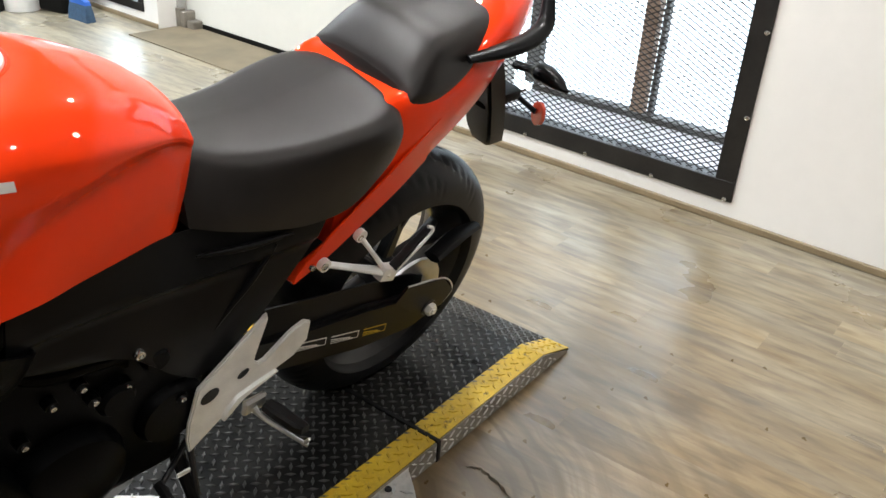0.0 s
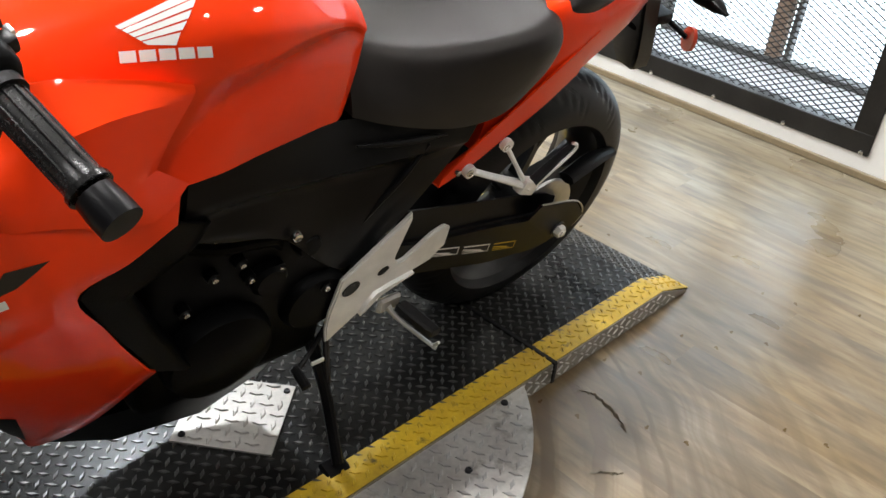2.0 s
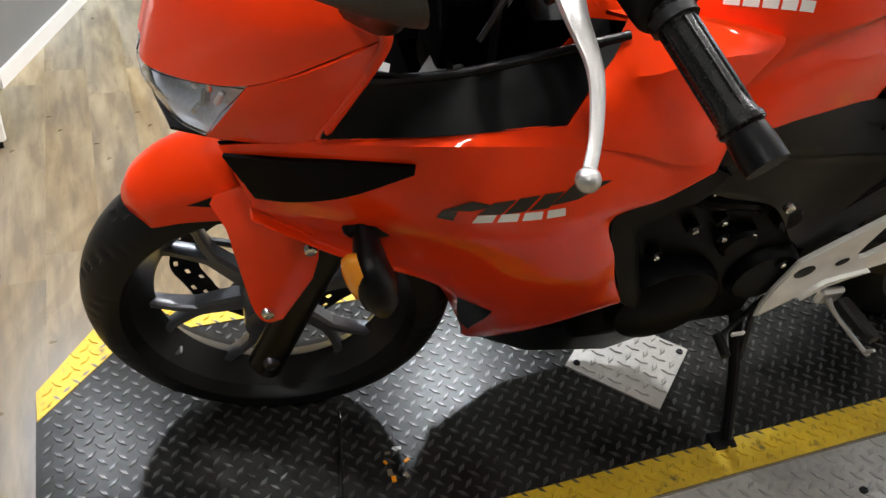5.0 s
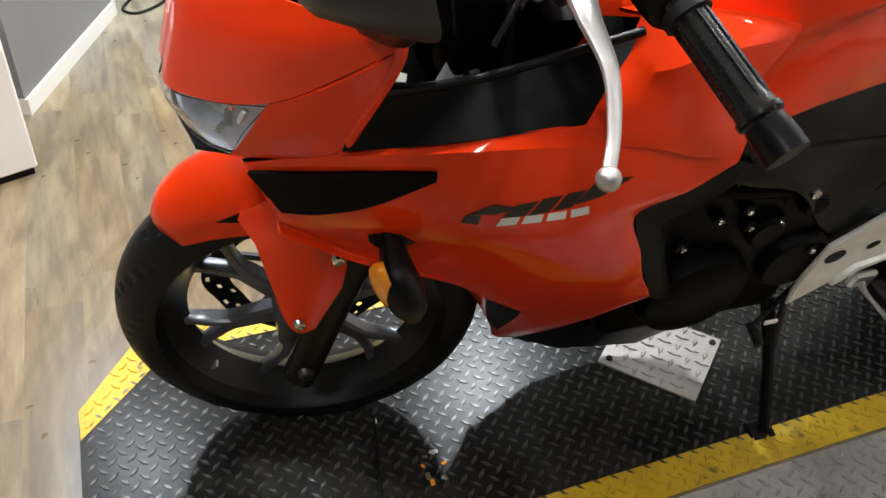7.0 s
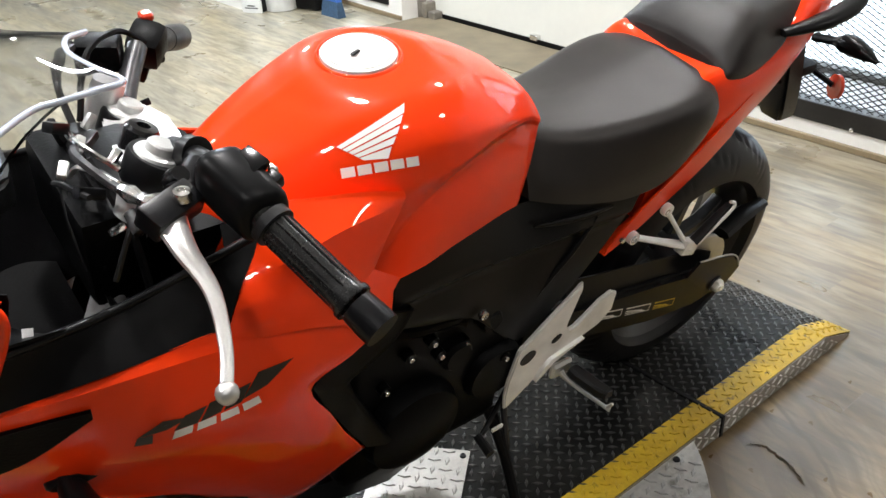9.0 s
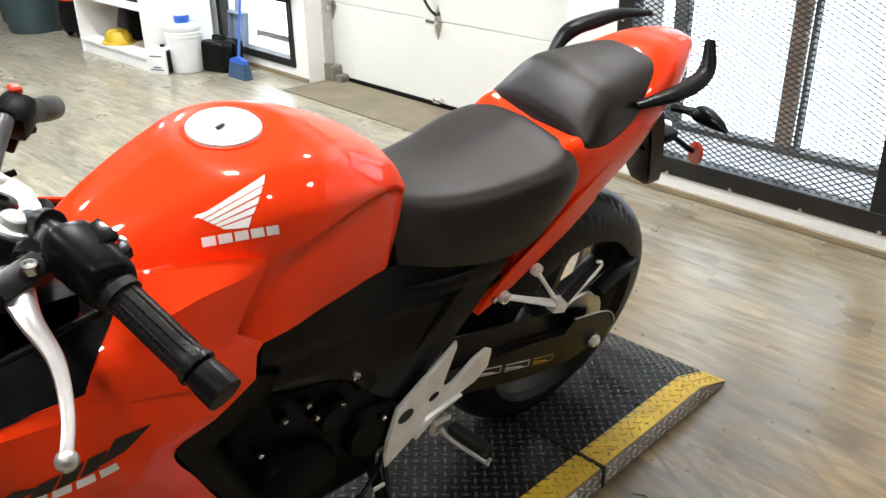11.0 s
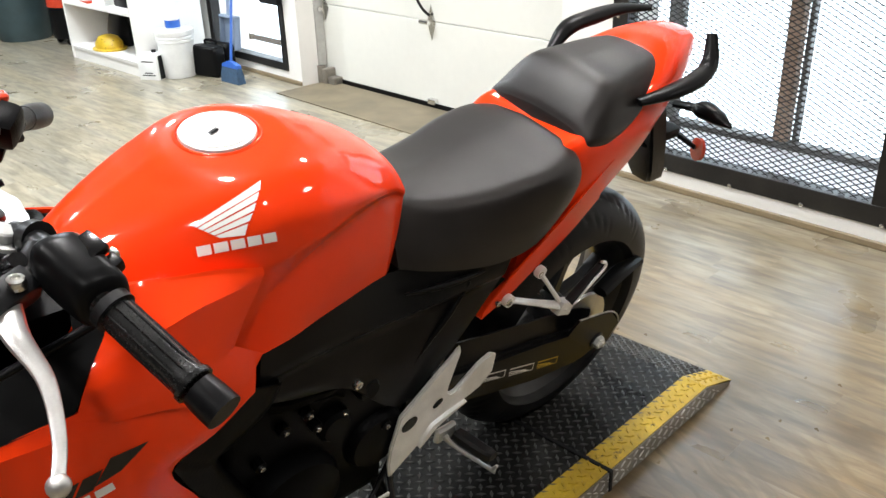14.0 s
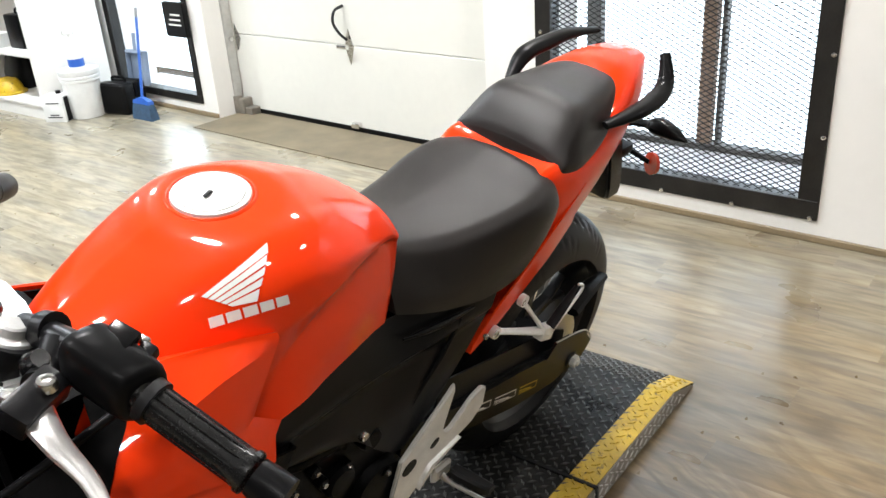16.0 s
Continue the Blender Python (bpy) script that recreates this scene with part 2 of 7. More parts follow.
def plank_floor_material():
    m = bpy.data.materials.new("floor_planks")
    m.use_nodes = True
    n, l = m.node_tree.nodes, m.node_tree.links
    b = n["Principled BSDF"]
    tc, info = n.new("ShaderNodeTexCoord"), n.new("ShaderNodeNewGeometry")
    mp = n.new("ShaderNodeMapping")
    mp.inputs["Scale"].default_value = (20, 3.4, 1)
    l.new(tc.outputs["Object"], mp.inputs[0])
    off = n.new("ShaderNodeVectorMath")
    off.operation = "MULTIPLY_ADD"
    comb = n.new("ShaderNodeCombineXYZ")
    for i in range(3):
        l.new(info.outputs["Random Per Island"], comb.inputs[i])
    off.inputs[1].default_value = (37, 91, 13)
    l.new(comb.outputs[0], off.inputs[0])
    l.new(mp.outputs[0], off.inputs[2])
    grain, blot = n.new("ShaderNodeTexNoise"), n.new("ShaderNodeTexNoise")
    grain.inputs["Scale"].default_value, grain.inputs["Detail"].default_value, grain.inputs["Distortion"].default_value = 1.5, 9, 0.4
    blot.inputs["Scale"].default_value, blot.inputs["Detail"].default_value = 0.28, 4
    l.new(off.outputs[0], grain.inputs["Vector"])
    l.new(off.outputs[0], blot.inputs["Vector"])
    r1 = n.new("ShaderNodeValToRGB")
    e = r1.color_ramp.elements
    e[0].position, e[1].position = 0.36, 0.68
    e[0].color, e[1].color = (0.085, 0.052, 0.019, 1), (0.34, 0.262, 0.145, 1)
    mid = r1.color_ramp.elements.new(0.5)
    mid.color = (0.212, 0.15, 0.068, 1)
    l.new(grain.outputs[0], r1.inputs[0])
    r2 = n.new("ShaderNodeValToRGB")
    r2.color_ramp.elements[0].position, r2.color_ramp.elements[1].position = 0.35, 0.65
    r2.color_ramp.elements[0].color, r2.color_ramp.elements[1].color = (0.24, 0.155, 0.06, 1), (0.23, 0.212, 0.18, 1)
    l.new(blot.outputs[0], r2.inputs[0])
    mix = n.new("ShaderNodeMix")
    mix.data_type = "RGBA"
    mix.inputs[0].default_value = 0.42
    l.new(r1.outputs[0], mix.inputs[6])
    l.new(r2.outputs[0], mix.inputs[7])
    val = n.new("ShaderNodeMapRange")
    val.inputs[3].default_value, val.inputs[4].default_value = 0.82, 1.12
    l.new(info.outputs["Random Per Island"], val.inputs[0])
    hsv = n.new("ShaderNodeHueSaturation")
    l.new(val.outputs[0], hsv.inputs["Value"])
    l.new(mix.outputs[2], hsv.inputs["Color"])
    # short dark flecks along the grain
    fleck, fr, spot = n.new("ShaderNodeTexNoise"), n.new("ShaderNodeMapRange"), n.new("ShaderNodeMix")
    fleck.inputs["Scale"].default_value, fleck.inputs["Detail"].default_value, fleck.inputs["Roughness"].default_value = 2.6, 7, 0.66
    l.new(off.outputs[0], fleck.inputs["Vector"])
    fr.inputs[1].default_value, fr.inputs[2].default_value, fr.inputs[4].default_value = 0.52, 0.74, 0.6
    l.new(fleck.outputs[0], fr.inputs[0])
    spot.data_type = "RGBA"
    spot.inputs[7].default_value = (0.085, 0.058, 0.03, 1)
    l.new(fr.outputs[0], spot.inputs[0])
    l.new(hsv.outputs[0], spot.inputs[6])
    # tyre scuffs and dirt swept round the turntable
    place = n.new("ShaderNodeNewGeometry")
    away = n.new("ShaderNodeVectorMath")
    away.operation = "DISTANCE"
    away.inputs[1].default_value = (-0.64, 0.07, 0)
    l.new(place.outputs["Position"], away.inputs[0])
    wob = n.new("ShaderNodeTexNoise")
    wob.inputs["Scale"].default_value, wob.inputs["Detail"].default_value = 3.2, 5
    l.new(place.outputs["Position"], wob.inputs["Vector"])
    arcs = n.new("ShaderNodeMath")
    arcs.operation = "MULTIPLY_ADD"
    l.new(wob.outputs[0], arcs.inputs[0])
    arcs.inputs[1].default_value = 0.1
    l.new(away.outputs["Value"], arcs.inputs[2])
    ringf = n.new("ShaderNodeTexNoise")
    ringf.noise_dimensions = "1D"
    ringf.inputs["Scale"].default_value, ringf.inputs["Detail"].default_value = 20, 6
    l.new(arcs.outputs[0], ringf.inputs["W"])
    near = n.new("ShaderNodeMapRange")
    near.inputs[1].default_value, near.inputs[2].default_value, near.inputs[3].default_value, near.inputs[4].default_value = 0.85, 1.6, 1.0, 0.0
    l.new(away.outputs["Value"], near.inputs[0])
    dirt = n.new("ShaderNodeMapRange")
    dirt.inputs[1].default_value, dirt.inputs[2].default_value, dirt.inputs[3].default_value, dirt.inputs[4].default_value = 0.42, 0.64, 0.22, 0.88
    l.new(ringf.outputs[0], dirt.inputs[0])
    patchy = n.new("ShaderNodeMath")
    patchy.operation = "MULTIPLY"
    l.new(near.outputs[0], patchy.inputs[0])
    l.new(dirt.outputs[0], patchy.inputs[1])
    # foot-worn amber floor round the stand; stronger light beyond painted as paler, greyer boards
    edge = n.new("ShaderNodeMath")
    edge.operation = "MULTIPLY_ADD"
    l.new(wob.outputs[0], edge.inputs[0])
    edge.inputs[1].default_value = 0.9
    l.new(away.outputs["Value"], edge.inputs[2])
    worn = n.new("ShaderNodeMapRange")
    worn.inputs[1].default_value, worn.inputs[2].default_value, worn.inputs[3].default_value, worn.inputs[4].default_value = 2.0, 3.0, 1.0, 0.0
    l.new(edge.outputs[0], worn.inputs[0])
    pale, worn_and_lit = n.new("ShaderNodeHueSaturation"), n.new("ShaderNodeMix")
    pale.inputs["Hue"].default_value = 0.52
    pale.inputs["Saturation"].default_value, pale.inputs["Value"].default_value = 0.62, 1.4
    worn_and_lit.data_type = "RGBA"
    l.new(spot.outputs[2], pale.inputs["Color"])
    l.new(worn.outputs[0], worn_and_lit.inputs[0])
    l.new(pale.outputs[0], worn_and_lit.inputs[6])
    l.new(spot.outputs[2], worn_and_lit.inputs[7])
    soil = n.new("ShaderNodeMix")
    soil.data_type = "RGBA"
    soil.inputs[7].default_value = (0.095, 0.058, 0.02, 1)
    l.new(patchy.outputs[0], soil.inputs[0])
    l.new(worn_and_lit.outputs[2], soil.inputs[6])
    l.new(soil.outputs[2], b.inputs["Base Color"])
    smear = n.new("ShaderNodeTexNoise")
    smear.inputs["Scale"].default_value = 3
    smear.inputs["Detail"].default_value = 5
    l.new(tc.outputs["Object"], smear.inputs["Vector"])
    rr = n.new("ShaderNodeMapRange")
    rr.inputs[3].default_value, rr.inputs[4].default_value = 0.22, 0.36
    b.inputs["Specular IOR Level"].default_value = 1.0
    l.new(smear.outputs[0], rr.inputs[0])
    l.new(rr.outputs[0], b.inputs["Roughness"])
    bp = n.new("ShaderNodeBump")
    bp.inputs["Strength"].default_value, bp.inputs["Distance"].default_value = 0.06, 0.001
    l.new(grain.outputs[0], bp.inputs["Height"])
    l.new(bp.outputs[0], b.inputs["Normal"])
    return m


FLOOR_MAT = plank_floor_material()


def floor():
    base = wbox("floor", (-6.5, -4.5, -0.12), (1.9, 9.0, -0.006), CONCRETE, m=Matrix())
    tagged(base, "light wood-look plank floor, scuffed and dusty", "floor", kind="structure")
    return base


def floor_planks(base):
    """Vinyl planks along y; the near ones are pieces of their own, the rest joined."""
    rng = random.Random(4)
    W, Lp, g = 0.114, 0.914, 0.00006
    cache, rest, near = {}, [], 0
    x = -6.4
    k = 0
    while x < 1.86:
        y = -4.4 - rng.random() * Lp
        while y < 8.9:
            y0, y1 = max(y, -4.4), min(y + Lp, 8.9)
            if y1 - y0 > 0.03:
                cx, cy = x + W / 2, (y0 + y1) / 2
                full = abs(y1 - y0 - Lp) < 1e-6
                if full and -2.4 < cx < 1.75 and -1.3 < cy < 3.6 and near < 150:
                    near += 1
                    if "p" not in cache:
                        bm = box(bmesh.new(), (-W / 2 + g, -Lp / 2 + g, -0.006), (W / 2 - g, Lp / 2 - g, 0), 0)
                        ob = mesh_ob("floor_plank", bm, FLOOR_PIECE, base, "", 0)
                        cache["p"] = ob.data
                    else:
                        ob = new("floor_plank", cache["p"])
                        ob.parent = base
                    ob.location = (cx, cy, 0)
                else:
                    rest.append((x + g, y0 + g, x + W - g, y1 - g))
            y += Lp
        x += W
        k += 1
    verts, faces = [], []
    for x0, y0, x1, y1 in rest:
        i = len(verts)
        verts += [(x0, y0, 0), (x1, y0, 0), (x1, y1, 0), (x0, y1, 0), (x0, y0, -0.005), (x1, y0, -0.005), (x1, y1, -0.005), (x0, y1, -0.005)]
        faces += [(i, i + 1, i + 2, i + 3), (i, i + 4, i + 5, i + 1), (i + 1, i + 5, i + 6, i + 2), (i + 2, i + 6, i + 7, i + 3), (i + 3, i + 7, i + 4, i)]
    me = bpy.data.meshes.new("far_planks")
    me.from_pydata(verts, [], faces)
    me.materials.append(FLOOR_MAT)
    ob = new("far_planks", me)
    ob.parent = base
    tagged(ob, kind="stuff")


def piece_floor_material():
    m = FLOOR_MAT.copy()
    m.name = "floor_plank_piece"
    n, l = m.node_tree.nodes, m.node_tree.links
    info = n.new("ShaderNodeObjectInfo")
    for lk in list(l):
        if lk.from_node.type == "NEW_GEOMETRY" and lk.from_socket.name == "Random Per Island":
            l.new(info.outputs["Random"], lk.to_socket)
    return m


FLOOR_PIECE = piece_floor_material()

FLOOR = floor()

# the wall with the windows and the garage door
D = 0.28


def wall_piece(name, y0, y1, z0, z1):
    ob = wbox(name, (0, y0, z0), (D, y1, z1), WHITE_WALL)
    return tagged(ob, "white painted wall", "wall", kind="structure")


WIN = (-0.024, 1.192, 0.084, 1.95)       # y0, y1, z0, z1 of the meshed window with its frame
DOOR = (1.47, 3.56, 0.0, 2.13)
SMALL = (3.70, 4.66, 0.075, 1.3)
wall_piece("wall_east", -4.6, WIN[0] + 0.03, 0, ROOM_H)
wall_piece("wall_east", WIN[0] + 0.03, WIN[1] - 0.03, 0, WIN[2] + 0.03)
wall_piece("wall_east", WIN[0] + 0.03, WIN[1] - 0.03, WIN[3] - 0.03, ROOM_H)
wall_piece("wall_east", WIN[1] - 0.03, DOOR[0], 0, ROOM_H)
wall_piece("wall_east", DOOR[0], DOOR[1], DOOR[3], ROOM_H)
wall_piece("wall_east", DOOR[1], SMALL[0] + 0.03, 0, ROOM_H)
wall_piece("wall_east", SMALL[0] + 0.03, SMALL[1] - 0.03, 0, SMALL[2] + 0.03)
wall_piece("wall_east", SMALL[0] + 0.03, SMALL[1] - 0.03, SMALL[3] - 0.03, ROOM_H)
wall_piece("wall_east", SMALL[1] - 0.03, 9.3, 0, ROOM_H)
# unseen walls that close the room, darkened to shape the reflections
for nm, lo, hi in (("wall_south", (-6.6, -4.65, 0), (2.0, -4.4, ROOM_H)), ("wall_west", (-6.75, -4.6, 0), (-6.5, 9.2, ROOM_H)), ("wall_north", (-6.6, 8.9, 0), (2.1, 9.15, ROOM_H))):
    tagged(wbox(nm, lo, hi, DIMMED_WALL, m=Matrix()), "unseen wall, toned dark to weaken reflections", "wall", kind="structure")
CEIL = wbox("ceiling", (-6.8, -4.7, ROOM_H), (2.5, 9.2, ROOM_H + 0.1), CEILING_GREY, m=Matrix())
tagged(CEIL, "plain grey ceiling deck", "ceiling", kind="structure")


def tyre_material():
    m = RUBBER.copy()
    m.name = "tyre_tread"
    n, l = m.node_tree.nodes, m.node_tree.links
    tc, sep = n.new("ShaderNodeTexCoord"), n.new("ShaderNodeSeparateXYZ")
    l.new(tc.outputs["Object"], sep.inputs[0])

    def calc(op, a, b=None):
        q = n.new("ShaderNodeMath")
        q.operation = op
        for i, v in enumerate((a, b)):
            if v is None:
                continue
            if isinstance(v, (int, float)):
                q.inputs[i].default_value = v
            else:
                l.new(v, q.inputs[i])
        return q.outputs[0]

    ang = calc("ARCTAN2", sep.outputs[2], sep.outputs[0])
    off = calc("MULTIPLY", calc("POWER", calc("ABSOLUTE", sep.outputs[1]), 0.7), 42.0)
    wave = calc("SINE", calc("ADD", calc("MULTIPLY", ang, 14.0), off))
    groove = calc("GREATER_THAN", wave, 0.955)
    far = calc("SQRT", calc("ADD", calc("POWER", sep.outputs[0], 2.0), calc("POWER", sep.outputs[2], 2.0)))
    groove = calc("MULTIPLY", groove, calc("GREATER_THAN", far, 0.252))
    bp = n.new("ShaderNodeBump")
    bp.invert = True
    bp.inputs["Strength"].default_value, bp.inputs["Distance"].default_value = 1.0, 0.004
    l.new(groove, bp.inputs["Height"])
    l.new(bp.outputs[0], n["Principled BSDF"].inputs["Normal"])
    return m


TYRE = tyre_material()
GRIP_RUBBER = material("grip_rubber", (0.006, 0.006, 0.006), 0.26, 0, 0.3, 30, 0.1, 250, spec=0.4)


# ---- windows, garage door ----
def framed_window(name, w, label, bar=0.075, mesh=True):
    y0, y1, z0, z1 = w
    root = thing(name, label, "window", WALL, kind="structure")
    for lo, hi in (((y0, z0), (y1, z0 + bar)), ((y0, z1 - bar), (y1, z1)), ((y0, z0 + bar), (y0 + bar, z1 - bar)), ((y1 - bar, z0 + bar), (y1, z1 - bar))):
        bm = box(bmesh.new(), (-0.012, lo[0], lo[1]), (0.0, hi[0], hi[1]), 0.002)
        part("window_frame", bm, FRAME_PAINT, root, smooth=0)
    # inner angle iron
    t = 0.012
    i0, i1, k0, k1 = y0 + bar, y1 - bar, z0 + bar, z1 - bar
    for lo, hi in (((i0 - t, k0 - t), (i1 + t, k0)), ((i0 - t, k1), (i1 + t, k1 + t)), ((i0 - t, k0), (i0, k1)), ((i1, k0), (i1 + t, k1))):
        part("inner_lip", box(bmesh.new(), (0.0, lo[0], lo[1]), (0.06, hi[0], hi[1])), FRAME_PAINT, root, smooth=0)
    return root, (i0, i1, k0, k1)


def expanded_mesh(root, r, xw=0.012, cell_y=0.042, cell_z=0.021):
    """Diamond expanded metal: crossing flat strands."""
    y0, y1, z0, z1 = r
    verts, faces = [], []
    slope = cell_z / cell_y
    t, d = 0.0021, 0.0015

    def strand(a, b):
        ya, za, yb, zb = *a, *b
        i = len(verts)
        for (y, z) in (a, b):
            for dz, dx in ((-t, -d), (t, -d), (t, d), (-t, d)):
                verts.append((xw + dx, y, z + dz))
        for q in range(4):
            s = (q + 1) % 4
            faces.append((i + q, i + s, i + 4 + s, i + 4 + q))

    h = z1 - z0
    for sgn in (1, -1):
        c = z0 - (y1 - y0) * slope if sgn > 0 else z0
        end = z1 if sgn > 0 else z1 + (y1 - y0) * slope
        while c < end:
            pts = []
            ya, yb = y0, y1
            za, zb = c, c + sgn * slope * (y1 - y0)
            # clip to the opening
            def at(z):
                return y0 + (z - c) / (sgn * slope)
            lo, hi = sorted((za, zb))
            if hi > z0 and lo < z1:
                if za < z0: ya, za = at(z0), z0
                if za > z1: ya, za = at(z1), z1
                if zb < z0: yb, zb = at(z0), z0
                if zb > z1: yb, zb = at(z1), z1
                strand((ya, za), (yb, zb))
            c += cell_z
    me = bpy.data.meshes.new("wire_mesh")
    me.from_pydata(verts, [], faces)
    me.materials.append(FRAME_PAINT)
    ob = new("wire_mesh", me)
    ob.parent = root
    return tagged(ob, "dark steel diamond mesh", kind="stuff")


win1, r1 = framed_window("window_1", WIN, "tall window behind dark steel diamond mesh in a bolted frame")
expanded_mesh(win1, r1)
SILL = material("sill_stone", (0.78, 0.78, 0.8), 0.6, 0, 0.2, 8, 0.2, 120)
part("window_sill", box(bmesh.new(), (0.06, r1[0], r1[2] - 0.03), (0.40, r1[1], r1[2] - 0.004), 0.003), SILL, win1, "deep white sill", smooth=0)
# window sash behind the mesh
SASH_GREY = material("sash_grey", (0.09, 0.085, 0.08), 0.5, 0, 0.2, 8, 0.1, 200)
part("sash_ledge", box(bmesh.new(), (0.36, r1[0], r1[2] - 0.004), (0.43, r1[1], r1[2] + 0.022), 0.002), SASH_GREY, win1, "grey ledge strip", smooth=0)
part("mullion", box(bmesh.new(), (0.37, 0.56, r1[2] + 0.022), (0.42, 0.618, r1[3]), 0.003), BRICK, win1, "brown wooden mullion", smooth=0)
part("mullion", box(bmesh.new(), (0.375, 0.52, r1[2] + 0.022), (0.42, 0.54, r1[3]), 0.003), SASH_GREY, win1, "dark window stile", smooth=0)
part("mullion", box(bmesh.new(), (0.37, r1[1] - 0.02, r1[2] + 0.022), (0.42, r1[1] + 0.05, r1[3]), 0.003), SASH_GREY, win1, "dark window stile", smooth=0)
for y, w in ((r1[0], 0.46), (0.63, 0.47)):
    g = part("pane", box(bmesh.new(), (0.392, y, r1[2] + 0.022), (0.398, y + w, r1[3])), CLEAR, win1, smooth=0)
    g.visible_shadow = False
for i in range(5):
    bolt(win1, (-0.012, i * 0.2925, WIN[2] + 0.009), 0.0095, pose(0, 0, 0, 0, 0, -90))
for i in range(1, 7):
    for y in (WIN[0] + 0.012, WIN[1] - 0.03):
        bolt(win1, (-0.012, y, 0.11 + i * 0.29), 0.0095, pose(0, 0, 0, 0, 0, -90))

win2, r2 = framed_window("window_2", SMALL, "small dark steel framed window with a pale deep sill", 0.05)
part("window_sill", box(bmesh.new(), (0.05, r2[0], r2[2] - 0.02), (0.3, r2[1], r2[2] - 0.004), 0.003), SILL, win2, smooth=0)
g = part("pane", box(bmesh.new(), (0.232, r2[0], r2[2]), (0.238, r2[1], r2[3])), CLEAR, win2, smooth=0)
g.visible_shadow = False

DAY = glow("daylight_backdrop", (0.80, 0.91, 1.0), 3.9)
bd = wbox("backdrop", (1.6, -2.5, -0.3), (1.62, 8, 4), DAY)
tagged(bd, "bright overexposed daylight outside", "backdrop", kind="structure")

gar = thing("garage_door", "closed cream sectional garage door with steel hinges", "garage door", WALL, kind="structure")
for z0, z1 in ((0.025, 0.487), (0.487, 1.012), (1.012, 1.537), (1.537, 2.062), (2.062, 2.2)):
    bm = box(bmesh.new(), (0.2, DOOR[0] - 0.02, z0 + 0.002), (0.24, DOOR[1] + 0.02, z1 - 0.002), 0.004)
    part("door_section", bm, DOOR_PAINT, gar, smooth=0)
part("bottom_seal", box(bmesh.new(), (0.195, DOOR[0], 0.0), (0.235, DOOR[1], 0.03), 0.004), BLACK_PLASTIC, gar, "black rubber seal", smooth=0)
for y in (DOOR[0] + 0.0, DOOR[1] - 0.0):
    bm = box(bmesh.new(), (0.13, y - 0.014, 0.0), (0.19, y + 0.014, 2.1), 0.004)
    part("door_track", bm, ALLOY, gar, "galvanised steel track", smooth=0)
    for z in (0.46, 0.985, 1.51):
        s = -1 if y > 2 else 1
        bm = slab(bmesh.new(), [(0, 0.09), (0.045 * s, 0.0), (0, -0.09), (-0.012 * s, 0)], 0.006, Matrix.Translation((0.2, y + 0.02 * s, z)) @ pose(0, 0, 0, 0, 0, 90) )
        part("hinge", bm, STEEL, gar, "steel hinge plate", smooth=0)
        tube(part_bm := bmesh.new(), [(0.16, y - 0.03, z), (0.16, y + 0.04, z)], 0.014, 2, 10)
        part("roller", part_bm, STEEL, gar)
bm = box(bmesh.new(), (0.12, DOOR[1] - 0.09, 0.0), (0.2, DOOR[1] - 0.045, 0.1), 0.006)
box(bm, (0.13, DOOR[1] - 0.16, 0.0), (0.2, DOOR[1] - 0.09, 0.05), 0.006)
part("corner_bracket", bm, SIDE_PLATE, gar, "steel corner bracket", smooth=0)
bm = box(bmesh.new(), (0.165, 2.505, 0.03), (0.2, 2.565, 0.06), 0.004)
part("lift_handle", bm, STEEL, gar, smooth=0)
bm = slab(bmesh.new(), [(0, 0.1), (0.035, 0.0), (0, -0.1), (-0.035, 0)], 0.006, Matrix.Translation((0.2, 2.545, 0.48)) @ pose(0, 0, 0, 0, 0, 90))
tube(bm, [(0.15, 2.51, 0.49), (0.15, 2.58, 0.49)], 0.014, 4, 10)
part("hinge", bm, STEEL, gar, "steel hinge plate", smooth=0)
bm = tube(bmesh.new(), [(0.19, 2.55, 0.52), (0.15, 2.56, 0.56), (0.13, 2.58, 0.62), (0.14, 2.57, 0.68), (0.19, 2.555, 0.7)], 0.008, 16, 8)
part("pull_handle", bm, DARK_METAL, gar)
mat_ob = wbox("threshold", (-0.22, 1.5, 0.001), (0.19, 3.53, 0.006), CONCRETE)
part("gap_light", box(bmesh.new(), (0.236, DOOR[0] + 0.25, 0.001), (0.26, DOOR[1] - 0.1, 0.012)), DAY, gar, "daylight under the door", smooth=0)
part("door_plate", box(bmesh.new(), (0.12, DOOR[1] - 0.045, 0.0), (0.16, DOOR[1] + 0.02, 0.11), 0.003), SIDE_PLATE, gar, "steel foot plate", smooth=0)
tagged(mat_ob, "brown worn concrete threshold before the garage door", "threshold", kind="structure")

# ---- display platform ----
PH = 0.055
PX0, PX1, PX2, PY0, PY1 = -1.735, 0.388, 0.528, -0.266, 0.405
plat = thing("display_platform", "low dark tread-plate platform with yellow painted edges and a ramp", "platform")


def prism(outline, z0, z1, bevel=0.0):
    bm = bmesh.new()
    a = [bm.verts.new((x, y, z0)) for x, y in outline]
    b = [bm.verts.new((x, y, z1)) for x, y in outline]
    bm.faces.new(a[::-1])
    bm.faces.new(b)
    for i in range(len(a)):
        j = (i + 1) % len(a)
        bm.faces.new((a[i], a[j], b[j], b[i]))
    return bm


